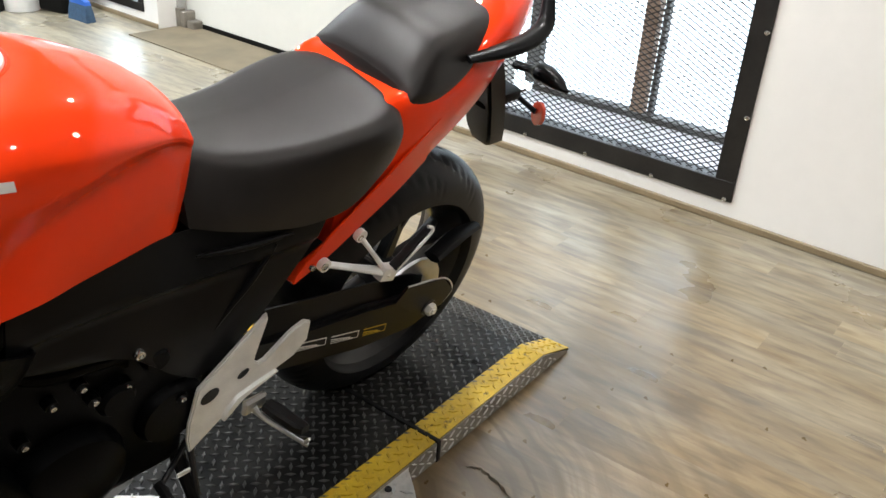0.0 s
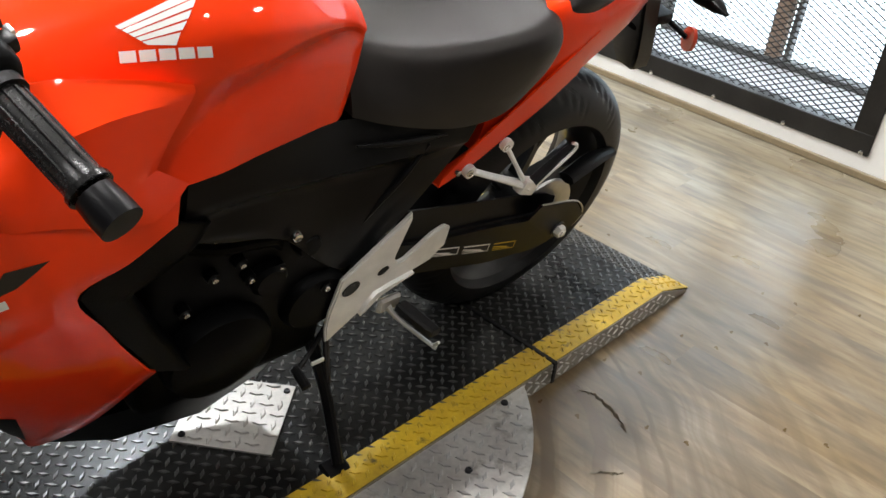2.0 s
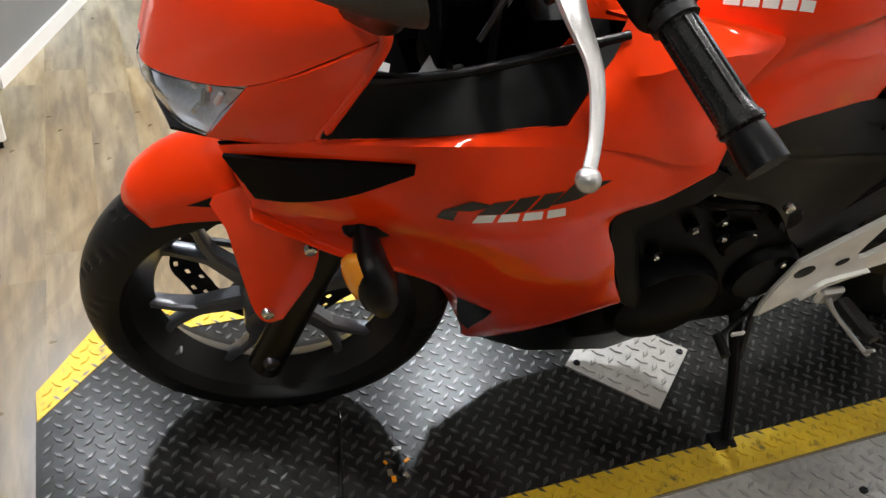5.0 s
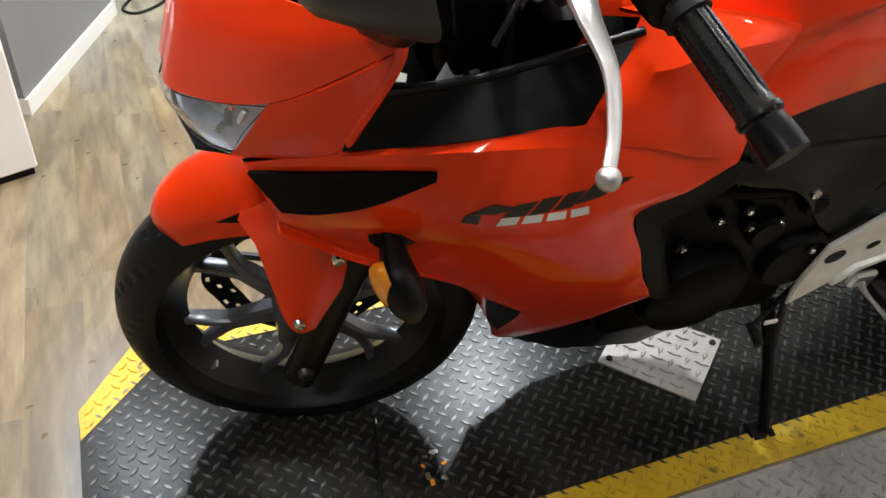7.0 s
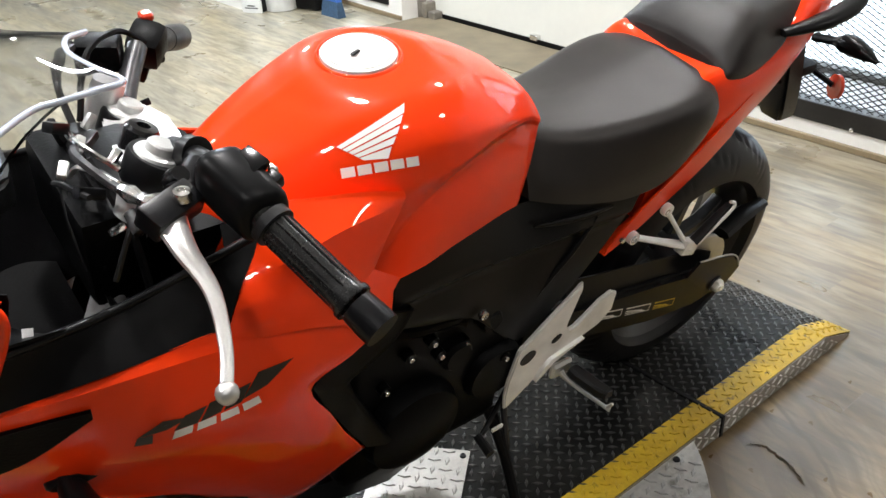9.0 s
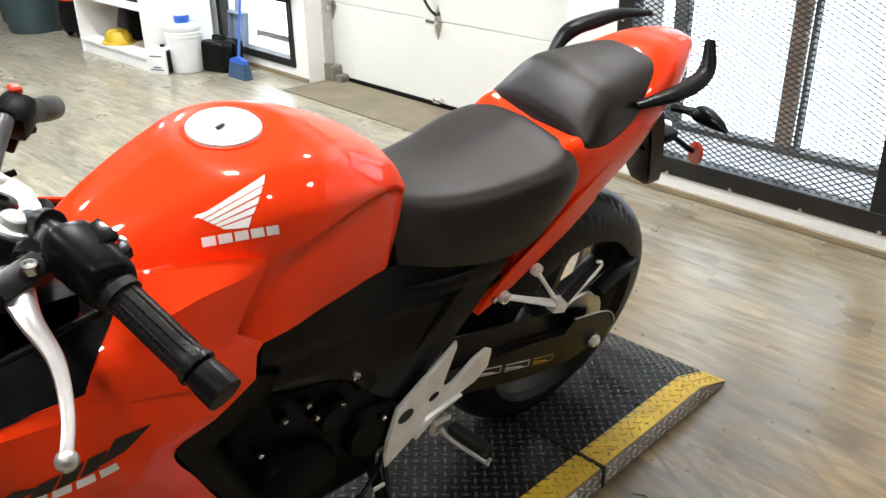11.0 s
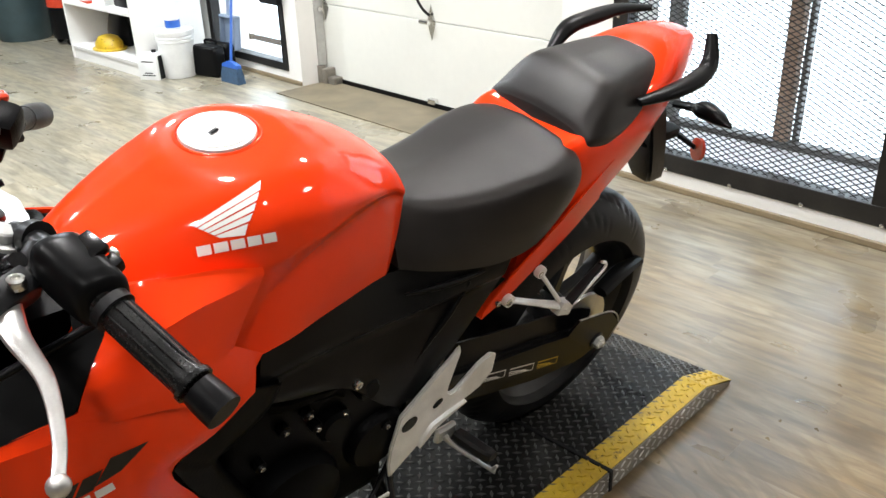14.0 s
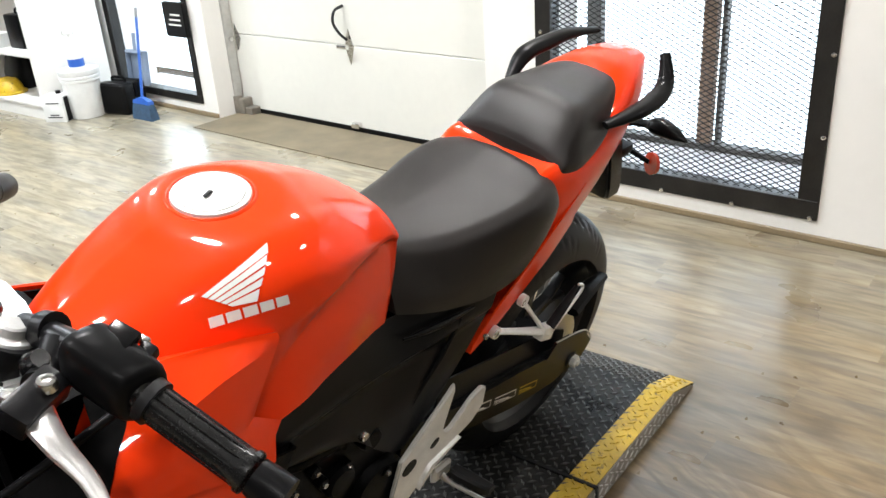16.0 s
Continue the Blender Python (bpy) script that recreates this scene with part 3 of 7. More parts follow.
CH = 0.12
deck = [(PX1, PY0), (PX1, PY1), (PX0 + CH, PY1), (PX0, PY1 - CH - 0.05), (PX0, PY0 + CH + 0.05), (PX0 + CH, PY0)]
part("deck", prism(deck[::-1], 0.0, PH), PLATE_DARK, plat, "dark worn tread plate", smooth=0)
bm = bmesh.new()
v = [bm.verts.new(p) for p in ((PX1, PY0, 0), (PX1, PY1, 0), (PX2, PY1, 0.0), (PX2, PY0, 0.0), (PX1, PY0, PH), (PX1, PY1, PH), (PX2, PY1, 0.006), (PX2, PY0, 0.006))]
for f in ((0, 1, 2, 3), (4, 7, 6, 5), (0, 4, 5, 1), (1, 5, 6, 2), (2, 6, 7, 3), (3, 7, 4, 0)):
    bm.faces.new([v[i] for i in f])
part("ramp", bm, PLATE_DARK, plat, "dark tread plate ramp", smooth=0)
SW = 0.069
for nm, o in (("edge_stripe", [(PX0 + CH, PY0), (PX1, PY0), (PX1, PY0 + SW), (PX0 + CH + 0.04, PY0 + SW)]),
              ("edge_stripe", [(PX0 + CH, PY1), (PX0 + CH + 0.04, PY1 - SW), (PX1, PY1 - SW), (PX1, PY1)]),
              ("edge_stripe", [(PX0, PY1 - CH - 0.05), (PX0 + 0.002, PY1 - CH - 0.05 - SW), (PX0 + CH + 0.04, PY1 - SW), (PX0 + CH, PY1)]),
              ("edge_stripe", [(PX0, PY0 + CH + 0.05), (PX0 + CH, PY0), (PX0 + CH + 0.04, PY0 + SW), (PX0 + 0.002, PY0 + CH + 0.05 + SW)])):
    part(nm, prism(o, PH, PH + 0.002), YELLOW, plat, "yellow safety paint stripe", smooth=0)
for y0, y1 in ((PY0, PY0 + SW), (PY1 - SW, PY1)):
    bm = bmesh.new()
    a = [bm.verts.new(p) for p in ((PX1, y0, PH + 0.002), (PX2, y0, 0.008), (PX2, y1, 0.008), (PX1, y1, PH + 0.002), (PX1, y0, PH - 0.002), (PX2, y0, 0.003), (PX2, y1, 0.003), (PX1, y1, PH - 0.002))]
    for f in ((0, 1, 2, 3), (4, 7, 6, 5), (0, 4, 5, 1), (1, 5, 6, 2), (2, 6, 7, 3), (3, 7, 4, 0)):
        bm.faces.new([a[i] for i in f])
    part("edge_stripe", bm, YELLOW, plat, "yellow safety paint stripe", smooth=0)
# bright side plate
bm = bmesh.new()
a = [bm.verts.new(p) for p in ((PX0 + CH, PY0 - 0.003, 0.001), (PX2 - 0.012, PY0 - 0.003, 0.001), (PX2 - 0.012, PY0 - 0.003, 0.006), (PX1, PY0 - 0.003, PH - 0.001), (PX0 + CH, PY0 - 0.003, PH - 0.001))]
b = [bm.verts.new(q.co + Vector((0, 0.0028, 0))) for q in a]
bm.faces.new(a)
bm.faces.new(b[::-1])
for i in range(5):
    bm.faces.new((a[(i + 1) % 5], a[i], b[i], b[(i + 1) % 5]))
part("side_plate", bm, SIDE_PLATE, plat, "bright tread-plate side", smooth=0)

disc = thing("turntable_disc", "bright round tread-plate turntable under the platform", "turntable")
bm = turned(bmesh.new(), [(0.001, 0.04), (0.59, 0.04), (0.592, 0.042), (0.592, 0.048), (0.591, 0.05), (0.001, 0.05)], 96, Matrix.Translation((-0.64, 0.07, 0)) @ pose(0, 0, 0, 90))
part("disc_plate", bm, PLATE_BRIGHT, disc, smooth=30)

patch = thing("access_plate", "loose bright tread-plate square on the platform", "metal plate")
part("plate", prism([(-0.679, -0.104), (-0.534, 0.02), (-0.66, 0.17), (-0.80, 0.046)], PH + 0.0025, PH + 0.0065), PATCH_PLATE, patch, smooth=0)

# ---- motorcycle ----
bike = thing("motorcycle", "red sport motorcycle with black seats on its side stand", "motorcycle", BIKE)
STEER_AT = Vector((-1.347, 0.0145, 0.28))
STEER_AXIS = Vector((0.4305, 0, 0.9026))
STEER = Matrix.Translation(STEER_AT) @ Matrix.Rotation(radians(-9.6), 4, STEER_AXIS) @ Matrix.Translation(-STEER_AT)
REAR_AXLE = Vector((0.02, 0, 0.312))
FRONT_AXLE = Vector((-1.347, 0.0145, 0.28))


def tyre_profile(R, w, rim):
    pts = []
    for i in range(21):
        a = math.pi * i / 20
        y = -w / 2 * math.cos(a)
        r = rim + 0.008 + (R - rim - 0.008) * math.sin(a) ** 0.8
        pts.append((r, y))
    return [(rim - 0.004, -w / 2 + 0.022), (rim + 0.004, -w / 2 + 0.004)] + pts + [(rim + 0.004, w / 2 - 0.004), (rim - 0.004, w / 2 - 0.022)]


def wheel(name, at, R, w, rim, m, spokes, disc_r, disc_sides, label):
    M = m @ Matrix.Translation(at)
    # front hub and spokes take the copy with the light in its colour
    paint = RIM_LIT if at is FRONT_AXLE else RIM_DARK
    root = new(name)
    root.parent = bike
    root.matrix_local = M
    tagged(root, label)
    bm = bmesh.new()
    prof = tyre_profile(R, w, rim)
    n = 360
    rings = []
    for k, (r, y) in enumerate(prof):
        s = (k - 2) / 20 * 2 - 1
        row = []
        for q in range(n):
            a = 2 * math.pi * q / n
            turn = math.degrees(a) + (52 * abs(s) if s > 0 else 52 * abs(s) + 15)
            cut_in = 0.0045 if 0.1 < abs(s) < 0.86 and abs((turn % 30) - 15) < 1.1 else 0.0
            row.append(Vector(((r - cut_in) * math.cos(a), y, (r - cut_in) * math.sin(a))))
        rings.append(row)
    loft(bm, rings, caps=False)
    part("tyre", bm, TYRE, root, smooth=28)
    bm = bmesh.new()
    hw = w / 2 - 0.02
    prof = [(rim + 0.002, -hw - 0.006), (rim + 0.006, -hw), (rim - 0.006, -hw + 0.004), (rim - 0.012, -hw + 0.02), (rim - 0.026, -hw + 0.035), (rim - 0.026, hw - 0.035), (rim - 0.012, hw - 0.02), (rim - 0.006, hw - 0.004), (rim + 0.006, hw), (rim + 0.002, hw + 0.006)]
    inner = [(rim - 0.03, hw - 0.03), (rim - 0.034, 0), (rim - 0.03, -hw + 0.03)]
    rings = [[Vector((r * math.cos(a), y, r * math.sin(a))) for a in [2 * math.pi * q / 64 for q in range(64)]] for r, y in prof + inner + prof[:1]]
    loft(bm, rings, caps=False)
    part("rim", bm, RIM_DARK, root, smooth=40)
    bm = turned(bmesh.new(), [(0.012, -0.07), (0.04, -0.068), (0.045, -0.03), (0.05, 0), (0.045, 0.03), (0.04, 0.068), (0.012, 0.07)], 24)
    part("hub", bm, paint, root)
    for i in range(spokes):
        a = 2 * math.pi * i / spokes + 0.3
        bm = bmesh.new()
        for start, end, turn, n in ((0.035, 0.12, 0, 4), (0.105, rim - 0.02, 0.2, 6), (0.105, rim - 0.02, -0.2, 6)):
            rings = []
            for k in range(n):
                u = k / (n - 1)
                rr = start + (end - start) * u
                ww = (0.017 - 0.004 * u) if turn == 0 else (0.0085 - 0.0015 * u + 0.005 * max(0, u - 0.8) * 5)
                th = 0.017 - 0.005 * (rr / rim)
                c = Matrix.Rotation(-turn * u, 3, "Y") @ Vector((rr, 0, 0))
                ring = [c + Vector((0, y * th, z * ww)) for y, z in ((-1, -0.6), (-0.7, -1), (0.7, -1), (1, -0.6), (1, 0.6), (0.7, 1), (-0.7, 1), (-1, 0.6))]
                rings.append([Matrix.Rotation(-a, 3, "Y") @ p for p in ring])
            loft(bm, rings)
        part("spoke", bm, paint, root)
    for s in disc_sides:
        bm = bmesh.new()
        n, wide = 90, 0.045
        radii = [disc_r - wide * k / 7 for k in range(8)]
        grid = {}
        for j in range(8):
            for q in range(n):
                a = 2 * math.pi * q / n
                r = radii[j] * (1 + 0.02 * math.sin(a * 10))
                grid[j, q] = bm.verts.new((r * math.cos(a), s - 0.002, r * math.sin(a)))
        for j in range(7):
            for q in range(n):
                if (j in (1, 3, 5)) and (q + 2 * j) % 6 == 0:
                    continue
                bm.faces.new((grid[j, q], grid[j, (q + 1) % n], grid[j + 1, (q + 1) % n], grid[j + 1, q]))
        bmesh.ops.solidify(bm, geom=bm.faces[:], thickness=0.004)
        d = part("brake_disc", bm, DARK_METAL if at is FRONT_AXLE else ALLOY, root, "drilled steel brake disc", smooth=30)
        for q in range(5):
            a = 2 * math.pi * q / 5
            b2 = tube(bmesh.new(), [(0.04 * math.cos(a), s, 0.04 * math.sin(a)), ((disc_r - 0.03) * math.cos(a + 0.3), s, (disc_r - 0.03) * math.sin(a + 0.3))], 0.007, 4, 6)
            part("disc_arm", b2, DARK_METAL, root)
    return root


rear = wheel("rear_wheel", REAR_AXLE, 0.312, 0.16, 0.216, Matrix(), 6, 0.12, (0.085,), "black cast rear wheel with a wide worn tyre")
front = wheel("front_wheel", FRONT_AXLE, 0.279, 0.115, 0.21, STEER, 6, 0.16, (0.07,), "black cast front wheel with a grooved tyre")

# tank: feature lines from the middle of the top down to the lower edge, each from the front to the seat
TX = (-1.06, -0.98, -0.90, -0.83, -0.76, -0.70, -0.64, -0.60, -0.574)
T_TOP = ((0, 0.874), (0, 0.925), (0, 0.962), (0, 0.979), (0, 0.983), (0, 0.973), (0, 0.949), (0, 0.927), (0, 0.906))
T_FLAT = ((0.035, 0.871), (0.048, 0.922), (0.058, 0.959), (0.064, 0.977), (0.064, 0.981), (0.06, 0.971), (0.055, 0.947), (0.05, 0.925), (0.046, 0.904))
T_EDGE = ((0.062, 0.858), (0.085, 0.909), (0.103, 0.949), (0.116, 0.970), (0.118, 0.972), (0.11, 0.961), (0.098, 0.937), (0.088, 0.915), (0.08, 0.895))
T_SIDE = ((0.08, 0.84), (0.114, 0.882), (0.138, 0.916), (0.158, 0.938), (0.162, 0.938), (0.152, 0.932), (0.13, 0.914), (0.114, 0.897), (0.103, 0.879))
T_WAIST = ((0.086, 0.825), (0.126, 0.858), (0.155, 0.882), (0.174, 0.894), (0.174, 0.908), (0.158, 0.914), (0.135, 0.904), (0.117, 0.889), (0.107, 0.872))
T_KNEE = ((0.09, 0.81), (0.14, 0.815), (0.174, 0.80), (0.168, 0.845), (0.154, 0.872), (0.140, 0.883), (0.1225, 0.886), (0.111, 0.879), (0.105, 0.864))
T_PAD = ((0.09, 0.80), (0.143, 0.80), (0.182, 0.788), (0.184, 0.805), (0.171, 0.815), (0.158, 0.822), (0.14, 0.826), (0.129, 0.824), (0.119, 0.815))
T_LOW = ((0.09, 0.78), (0.146, 0.778), (0.192, 0.775), (0.194, 0.776), (0.174, 0.770), (0.159, 0.766), (0.145, 0.763), (0.138, 0.76), (0.131, 0.757))


def tank_rings(n_along=90):
    rows = [[Vector((x - 0.034 * max(0, (0.86 - z) / 0.1) * (i / 8) ** 4, -y, z)) for i, (x, (y, z)) in enumerate(zip(TX, r))] for r in (T_TOP, T_FLAT, T_EDGE, T_SIDE, T_WAIST, T_KNEE, T_PAD, T_LOW)]
    rows = [spline(r, n_along) for r in rows]
    rings = []
    for i in range(n_along):
        c = [r[i] for r in rows]
        half = spline(c[:5], 30)[:-1] + [c[4].lerp(c[5], k / 7) for k in range(7)] + spline([c[5], c[6], c[7]], 14)
        rings.append(half[::-1] + [Vector((p.x, -p.y * 0.84, p.z + 0.12 * p.y)) for p in half[1:]])
    end = rings[-1]
    mid = sum(end, Vector()) / len(end)
    rings += [[p.lerp(mid, u) + Vector((d, 0, 0)) for p in end] for u, d in ((0.02, 0.004), (0.06, 0.006))]
    return rings


def loft_body(stations, n_along=30, n_round=20, far=1.0, drop=0.0):
    """A body from half sections; far and drop narrow and lower its other side."""
    secs = [(x, spline([Vector((0, y, z)) for y, z in pts], n_round)) for x, pts in stations]
    cols = [spline([Vector((x, s[k].y, s[k].z)) for x, s in secs], n_along) for k in range(n_round)]
    rings = []
    for i in range(n_along):
        half = [cols[k][i] for k in range(n_round)]
        half[0].y = 0
        rings.append(half[::-1] + [Vector((p.x, -p.y * far, p.z + drop * p.y)) for p in half[1:]])
    return rings


def cap_seat(p):
    """A flat pad round the filler cap."""
    r = math.hypot(p.x + 0.811, p.y)
    w = max(0, min(1, (0.115 - r) / 0.06)) if p.z > 0.9 else 0
    w = w * w * (3 - 2 * w)
    p.z += (0.9775 + (p.x + 0.811) * 0.07 - p.z) * w * 0.9
    return p


bm = loft(bmesh.new(), [[cap_seat(p) for p in r] for r in tank_rings()])
part("fuel_tank", bm, RED, bike, "glossy red fuel tank", smooth=50)
CAP = Matrix.Translation((-0.811, 0.0, 0.9765)) @ Matrix.Rotation(radians(-4), 4, "Y") @ pose(0, 0, 0, -90, 0, 0) @ Matrix.Diagonal((0.94, 1, 0.94, 1))
bm = turned(bmesh.new(), [(0.001, 0.03), (0.053, 0.03), (0.053, -0.003), (0.0515, -0.005), (0.046, -0.0055), (0.0455, -0.0042), (0.044, -0.0042), (0.0435, -0.0058), (0.001, -0.0066)], 48, CAP)
cap = part("filler_cap", bm, CAP_ALLOY, bike, "bright aluminium filler cap with a key slot", smooth=40)

bm = turned(bmesh.new(), [(0.0545, 0.006), (0.0545, -0.001), (0.0562, -0.0032), (0.0585, -0.0028), (0.0605, 0.0005), (0.061, 0.006)], 64, CAP)
part("cap_collar", bm, RED, bike, "raised red lip round the cap", smooth=60)

# seats
RSEAT = (
    (-0.585, ((0, 0.868), (-0.03, 0.866), (-0.06, 0.855), (-0.085, 0.83), (-0.115, 0.785), (-0.13, 0.752))),
    (-0.53, ((0, 0.838), (-0.055, 0.836), (-0.086, 0.828), (-0.106, 0.808), (-0.134, 0.765), (-0.144, 0.735))),
    (-0.46, ((0, 0.826), (-0.075, 0.825), (-0.106, 0.818), (-0.125, 0.798), (-0.146, 0.75), (-0.151, 0.715))),
    (-0.38, ((0, 0.828), (-0.09, 0.828), (-0.124, 0.822), (-0.142, 0.802), (-0.154, 0.75), (-0.156, 0.70))),
    (-0.30, ((0, 0.842), (-0.102, 0.842), (-0.141, 0.836), (-0.157, 0.815), (-0.161, 0.76), (-0.157, 0.705))),
    (-0.245, ((0, 0.855), (-0.107, 0.853), (-0.146, 0.843), (-0.162, 0.818), (-0.162, 0.785), (-0.156, 0.745))),
    (-0.205, ((0, 0.860), (-0.092, 0.857), (-0.132, 0.846), (-0.149, 0.825), (-0.152, 0.805), (-0.148, 0.78))),
    (-0.185, ((0, 0.850), (-0.07, 0.847), (-0.1, 0.84), (-0.118, 0.826), (-0.122, 0.812), (-0.12, 0.79))),
)
part("rider_seat", loft(bmesh.new(), loft_body(RSEAT, 40, 30, 0.84, 0.1)), SEAT_VINYL, bike, "black vinyl rider seat", smooth=50)
PSEAT = (
    (-0.178, ((0, 0.872), (-0.06, 0.871), (-0.1, 0.866), (-0.118, 0.86), (-0.124, 0.855), (-0.122, 0.848))),
    (-0.168, ((0, 0.893), (-0.07, 0.891), (-0.106, 0.882), (-0.126, 0.87), (-0.131, 0.86), (-0.129, 0.846))),
    (-0.138, ((0, 0.926), (-0.075, 0.923), (-0.11, 0.908), (-0.13, 0.88), (-0.136, 0.862), (-0.134, 0.844))),
    (-0.105, ((0, 0.946), (-0.074, 0.943), (-0.106, 0.928), (-0.127, 0.888), (-0.135, 0.866), (-0.132, 0.848))),
    (-0.05, ((0, 0.950), (-0.07, 0.947), (-0.098, 0.935), (-0.117, 0.9), (-0.127, 0.88), (-0.124, 0.862))),
    (0.03, ((0, 0.957), (-0.055, 0.955), (-0.08, 0.945), (-0.1, 0.92), (-0.11, 0.905), (-0.107, 0.892))),
    (0.085, ((0, 0.955), (-0.04, 0.953), (-0.06, 0.946), (-0.078, 0.934), (-0.086, 0.926), (-0.083, 0.917))),
    (0.115, ((0, 0.945), (-0.025, 0.944), (-0.04, 0.94), (-0.052, 0.934), (-0.056, 0.929), (-0.054, 0.922))),
)
part("pillion_seat", loft(bmesh.new(), loft_body(PSEAT, 56, 36, 0.9, 0.08)), SEAT_VINYL, bike, "black vinyl pillion seat", smooth=50)

# tail cowl
TAILTOP = [(-0.37, -0.138, 0.575), (-0.31, -0.1435, 0.645), (-0.24, -0.1455, 0.705), (-0.17, -0.1465, 0.765), (-0.10, -0.142, 0.815)]
TAILLOW = [(-0.375, -0.14, 0.56), (-0.31, -0.141, 0.592), (-0.24, -0.1405, 0.636), (-0.17, -0.1395, 0.68), (-0.10, -0.133, 0.725)]
for mir in (False, True):
    bm = shell(bmesh.new(), [TAILTOP, TAILLOW, [(x, y * 0.8, z - 0.004) for x, y, z in TAILLOW]], 30, 3, 0.004)
    part("tail_panel", mirrored(bm) if mir else bm, RED, bike, "glossy red tail panel", smooth=40)
HULL = (
    (-0.30, ((0, 0.78), (-0.07, 0.775), (-0.112, 0.75), (-0.128, 0.70), (-0.128, 0.605))),
    (-0.22, ((0, 0.835), (-0.08, 0.846), (-0.115, 0.85), (-0.134, 0.795), (-0.135, 0.65))),
    (-0.15, ((0, 0.858), (-0.085, 0.866), (-0.123, 0.864), (-0.143, 0.815), (-0.134, 0.692))),
    (-0.08, ((0, 0.885), (-0.085, 0.882), (-0.126, 0.868), (-0.139, 0.825), (-0.126, 0.735))),
    (0.03, ((0, 0.945), (-0.065, 0.94), (-0.11, 0.92), (-0.127, 0.87), (-0.112, 0.797))),
    (0.13, ((0, 0.972), (-0.045, 0.969), (-0.08, 0.95), (-0.096, 0.915), (-0.083, 0.86))),
    (0.215, ((0, 0.968), (-0.035, 0.965), (-0.048, 0.95), (-0.052, 0.925), (-0.042, 0.905))),
    (0.235, ((0, 0.955), (-0.028, 0.952), (-0.037, 0.943), (-0.04, 0.93), (-0.035, 0.918))),
)
part("tail_cowl", loft(bmesh.new(), loft_body(HULL, 30, 16, 0.94, 0.08)), RED, bike, "glossy red tail cowl", smooth=45)

bm = loft(bmesh.new(), [[Vector((x, y, z)) for y, z in ((-w, zt), (-w, zb), (w, zb), (w, zt))] for x, w, zt, zb in ((-0.82, 0.1, 0.78, 0.6), (-0.6, 0.105, 0.76, 0.58), (-0.35, 0.11, 0.74, 0.6), (-0.1, 0.09, 0.8, 0.7))])
part("seat_base", bm, SATIN_BLACK, bike, "black under-seat frame", smooth=30)

# side cover
for mir in (False, True):
    bm = shell(bmesh.new(), [
        [(-0.855, -0.18, 0.765), (-0.74, -0.155, 0.765), (-0.59, -0.12, 0.742), (-0.46, -0.13, 0.722), (-0.32, -0.138, 0.70)],
        [(-0.86, -0.186, 0.71), (-0.75, -0.172, 0.70), (-0.60, -0.153, 0.675), (-0.48, -0.152, 0.667), (-0.345, -0.145, 0.655)],
        [(-0.86, -0.184, 0.70), (-0.75, -0.166, 0.688), (-0.60, -0.142, 0.658), (-0.48, -0.143, 0.652), (-0.35, -0.141, 0.645)],
        [(-0.845, -0.186, 0.665), (-0.74, -0.175, 0.64), (-0.62, -0.155, 0.58), (-0.51, -0.15, 0.575), (-0.39, -0.142, 0.59)],
        [(-0.80, -0.178, 0.64), (-0.70, -0.172, 0.60), (-0.60, -0.155, 0.49), (-0.54, -0.15, 0.46), (-0.44, -0.14, 0.52)]], 28, 5, 0.004, True)
    part("side_cover", mirrored(bm) if mir else bm, BLACK_PLASTIC, bike, "matt black side cover", smooth=50)
    for path in ([(-0.58, -0.146, 0.712), (-0.5, -0.151, 0.70), (-0.405, -0.148, 0.688)], [(-0.435, -0.147, 0.677), (-0.475, -0.149, 0.625), (-0.52, -0.148, 0.575), (-0.55, -0.148, 0.53)]):
        bm = tube(bmesh.new(), path, [0.002, 0.0055, 0.0055, 0.002], 16, 8)
        part("cover_rib", mirrored(bm) if mir else bm, BLACK_PLASTIC, bike, "raised rib of the side cover", smooth=60)

# fairing
H1 = [(-1.427, -0.15, 0.768), (-1.338, -0.2, 0.815), (-1.215, -0.213, 0.823), (-1.16, -0.216, 0.829), (-1.101, -0.218, 0.831), (-1.0, -0.216, 0.818), (-0.878, -0.206, 0.785)]
H2 = [(-1.42, -0.16, 0.76), (-1.342, -0.2, 0.809), (-1.244, -0.22, 0.818), (-1.128, -0.228, 0.814), (-1.02, -0.228, 0.80), (-0.958, -0.224, 0.775), (-0.889, -0.222, 0.745)]
H2B = [(-1.4, -0.172, 0.709), (-1.315, -0.2, 0.704), (-1.21, -0.228, 0.70), (-1.11, -0.246, 0.70), (-1.06, -0.247, 0.698), (-1.03, -0.243, 0.697), (-1.009, -0.236, 0.695)]
H3 = [(-1.398, -0.165, 0.687), (-1.299, -0.168, 0.609), (-1.185, -0.182, 0.554), (-1.083, -0.21, 0.536), (-1.006, -0.22, 0.528), (-0.975, -0.222, 0.53), (-0.945, -0.221, 0.545)]
H4 = [(-1.394, -0.16, 0.664), (-1.296, -0.155, 0.585), (-1.16, -0.125, 0.47), (-1.05, -0.055, 0.225), (-1.022, -0.052, 0.17), (-0.952, -0.1, 0.245), (-0.898, -0.2, 0.455)]


def between(a, b, u, out=0.0):
    return [Vector(p).lerp(Vector(q), u) - Vector((0, out, 0)) for p, q in zip(a, b)]


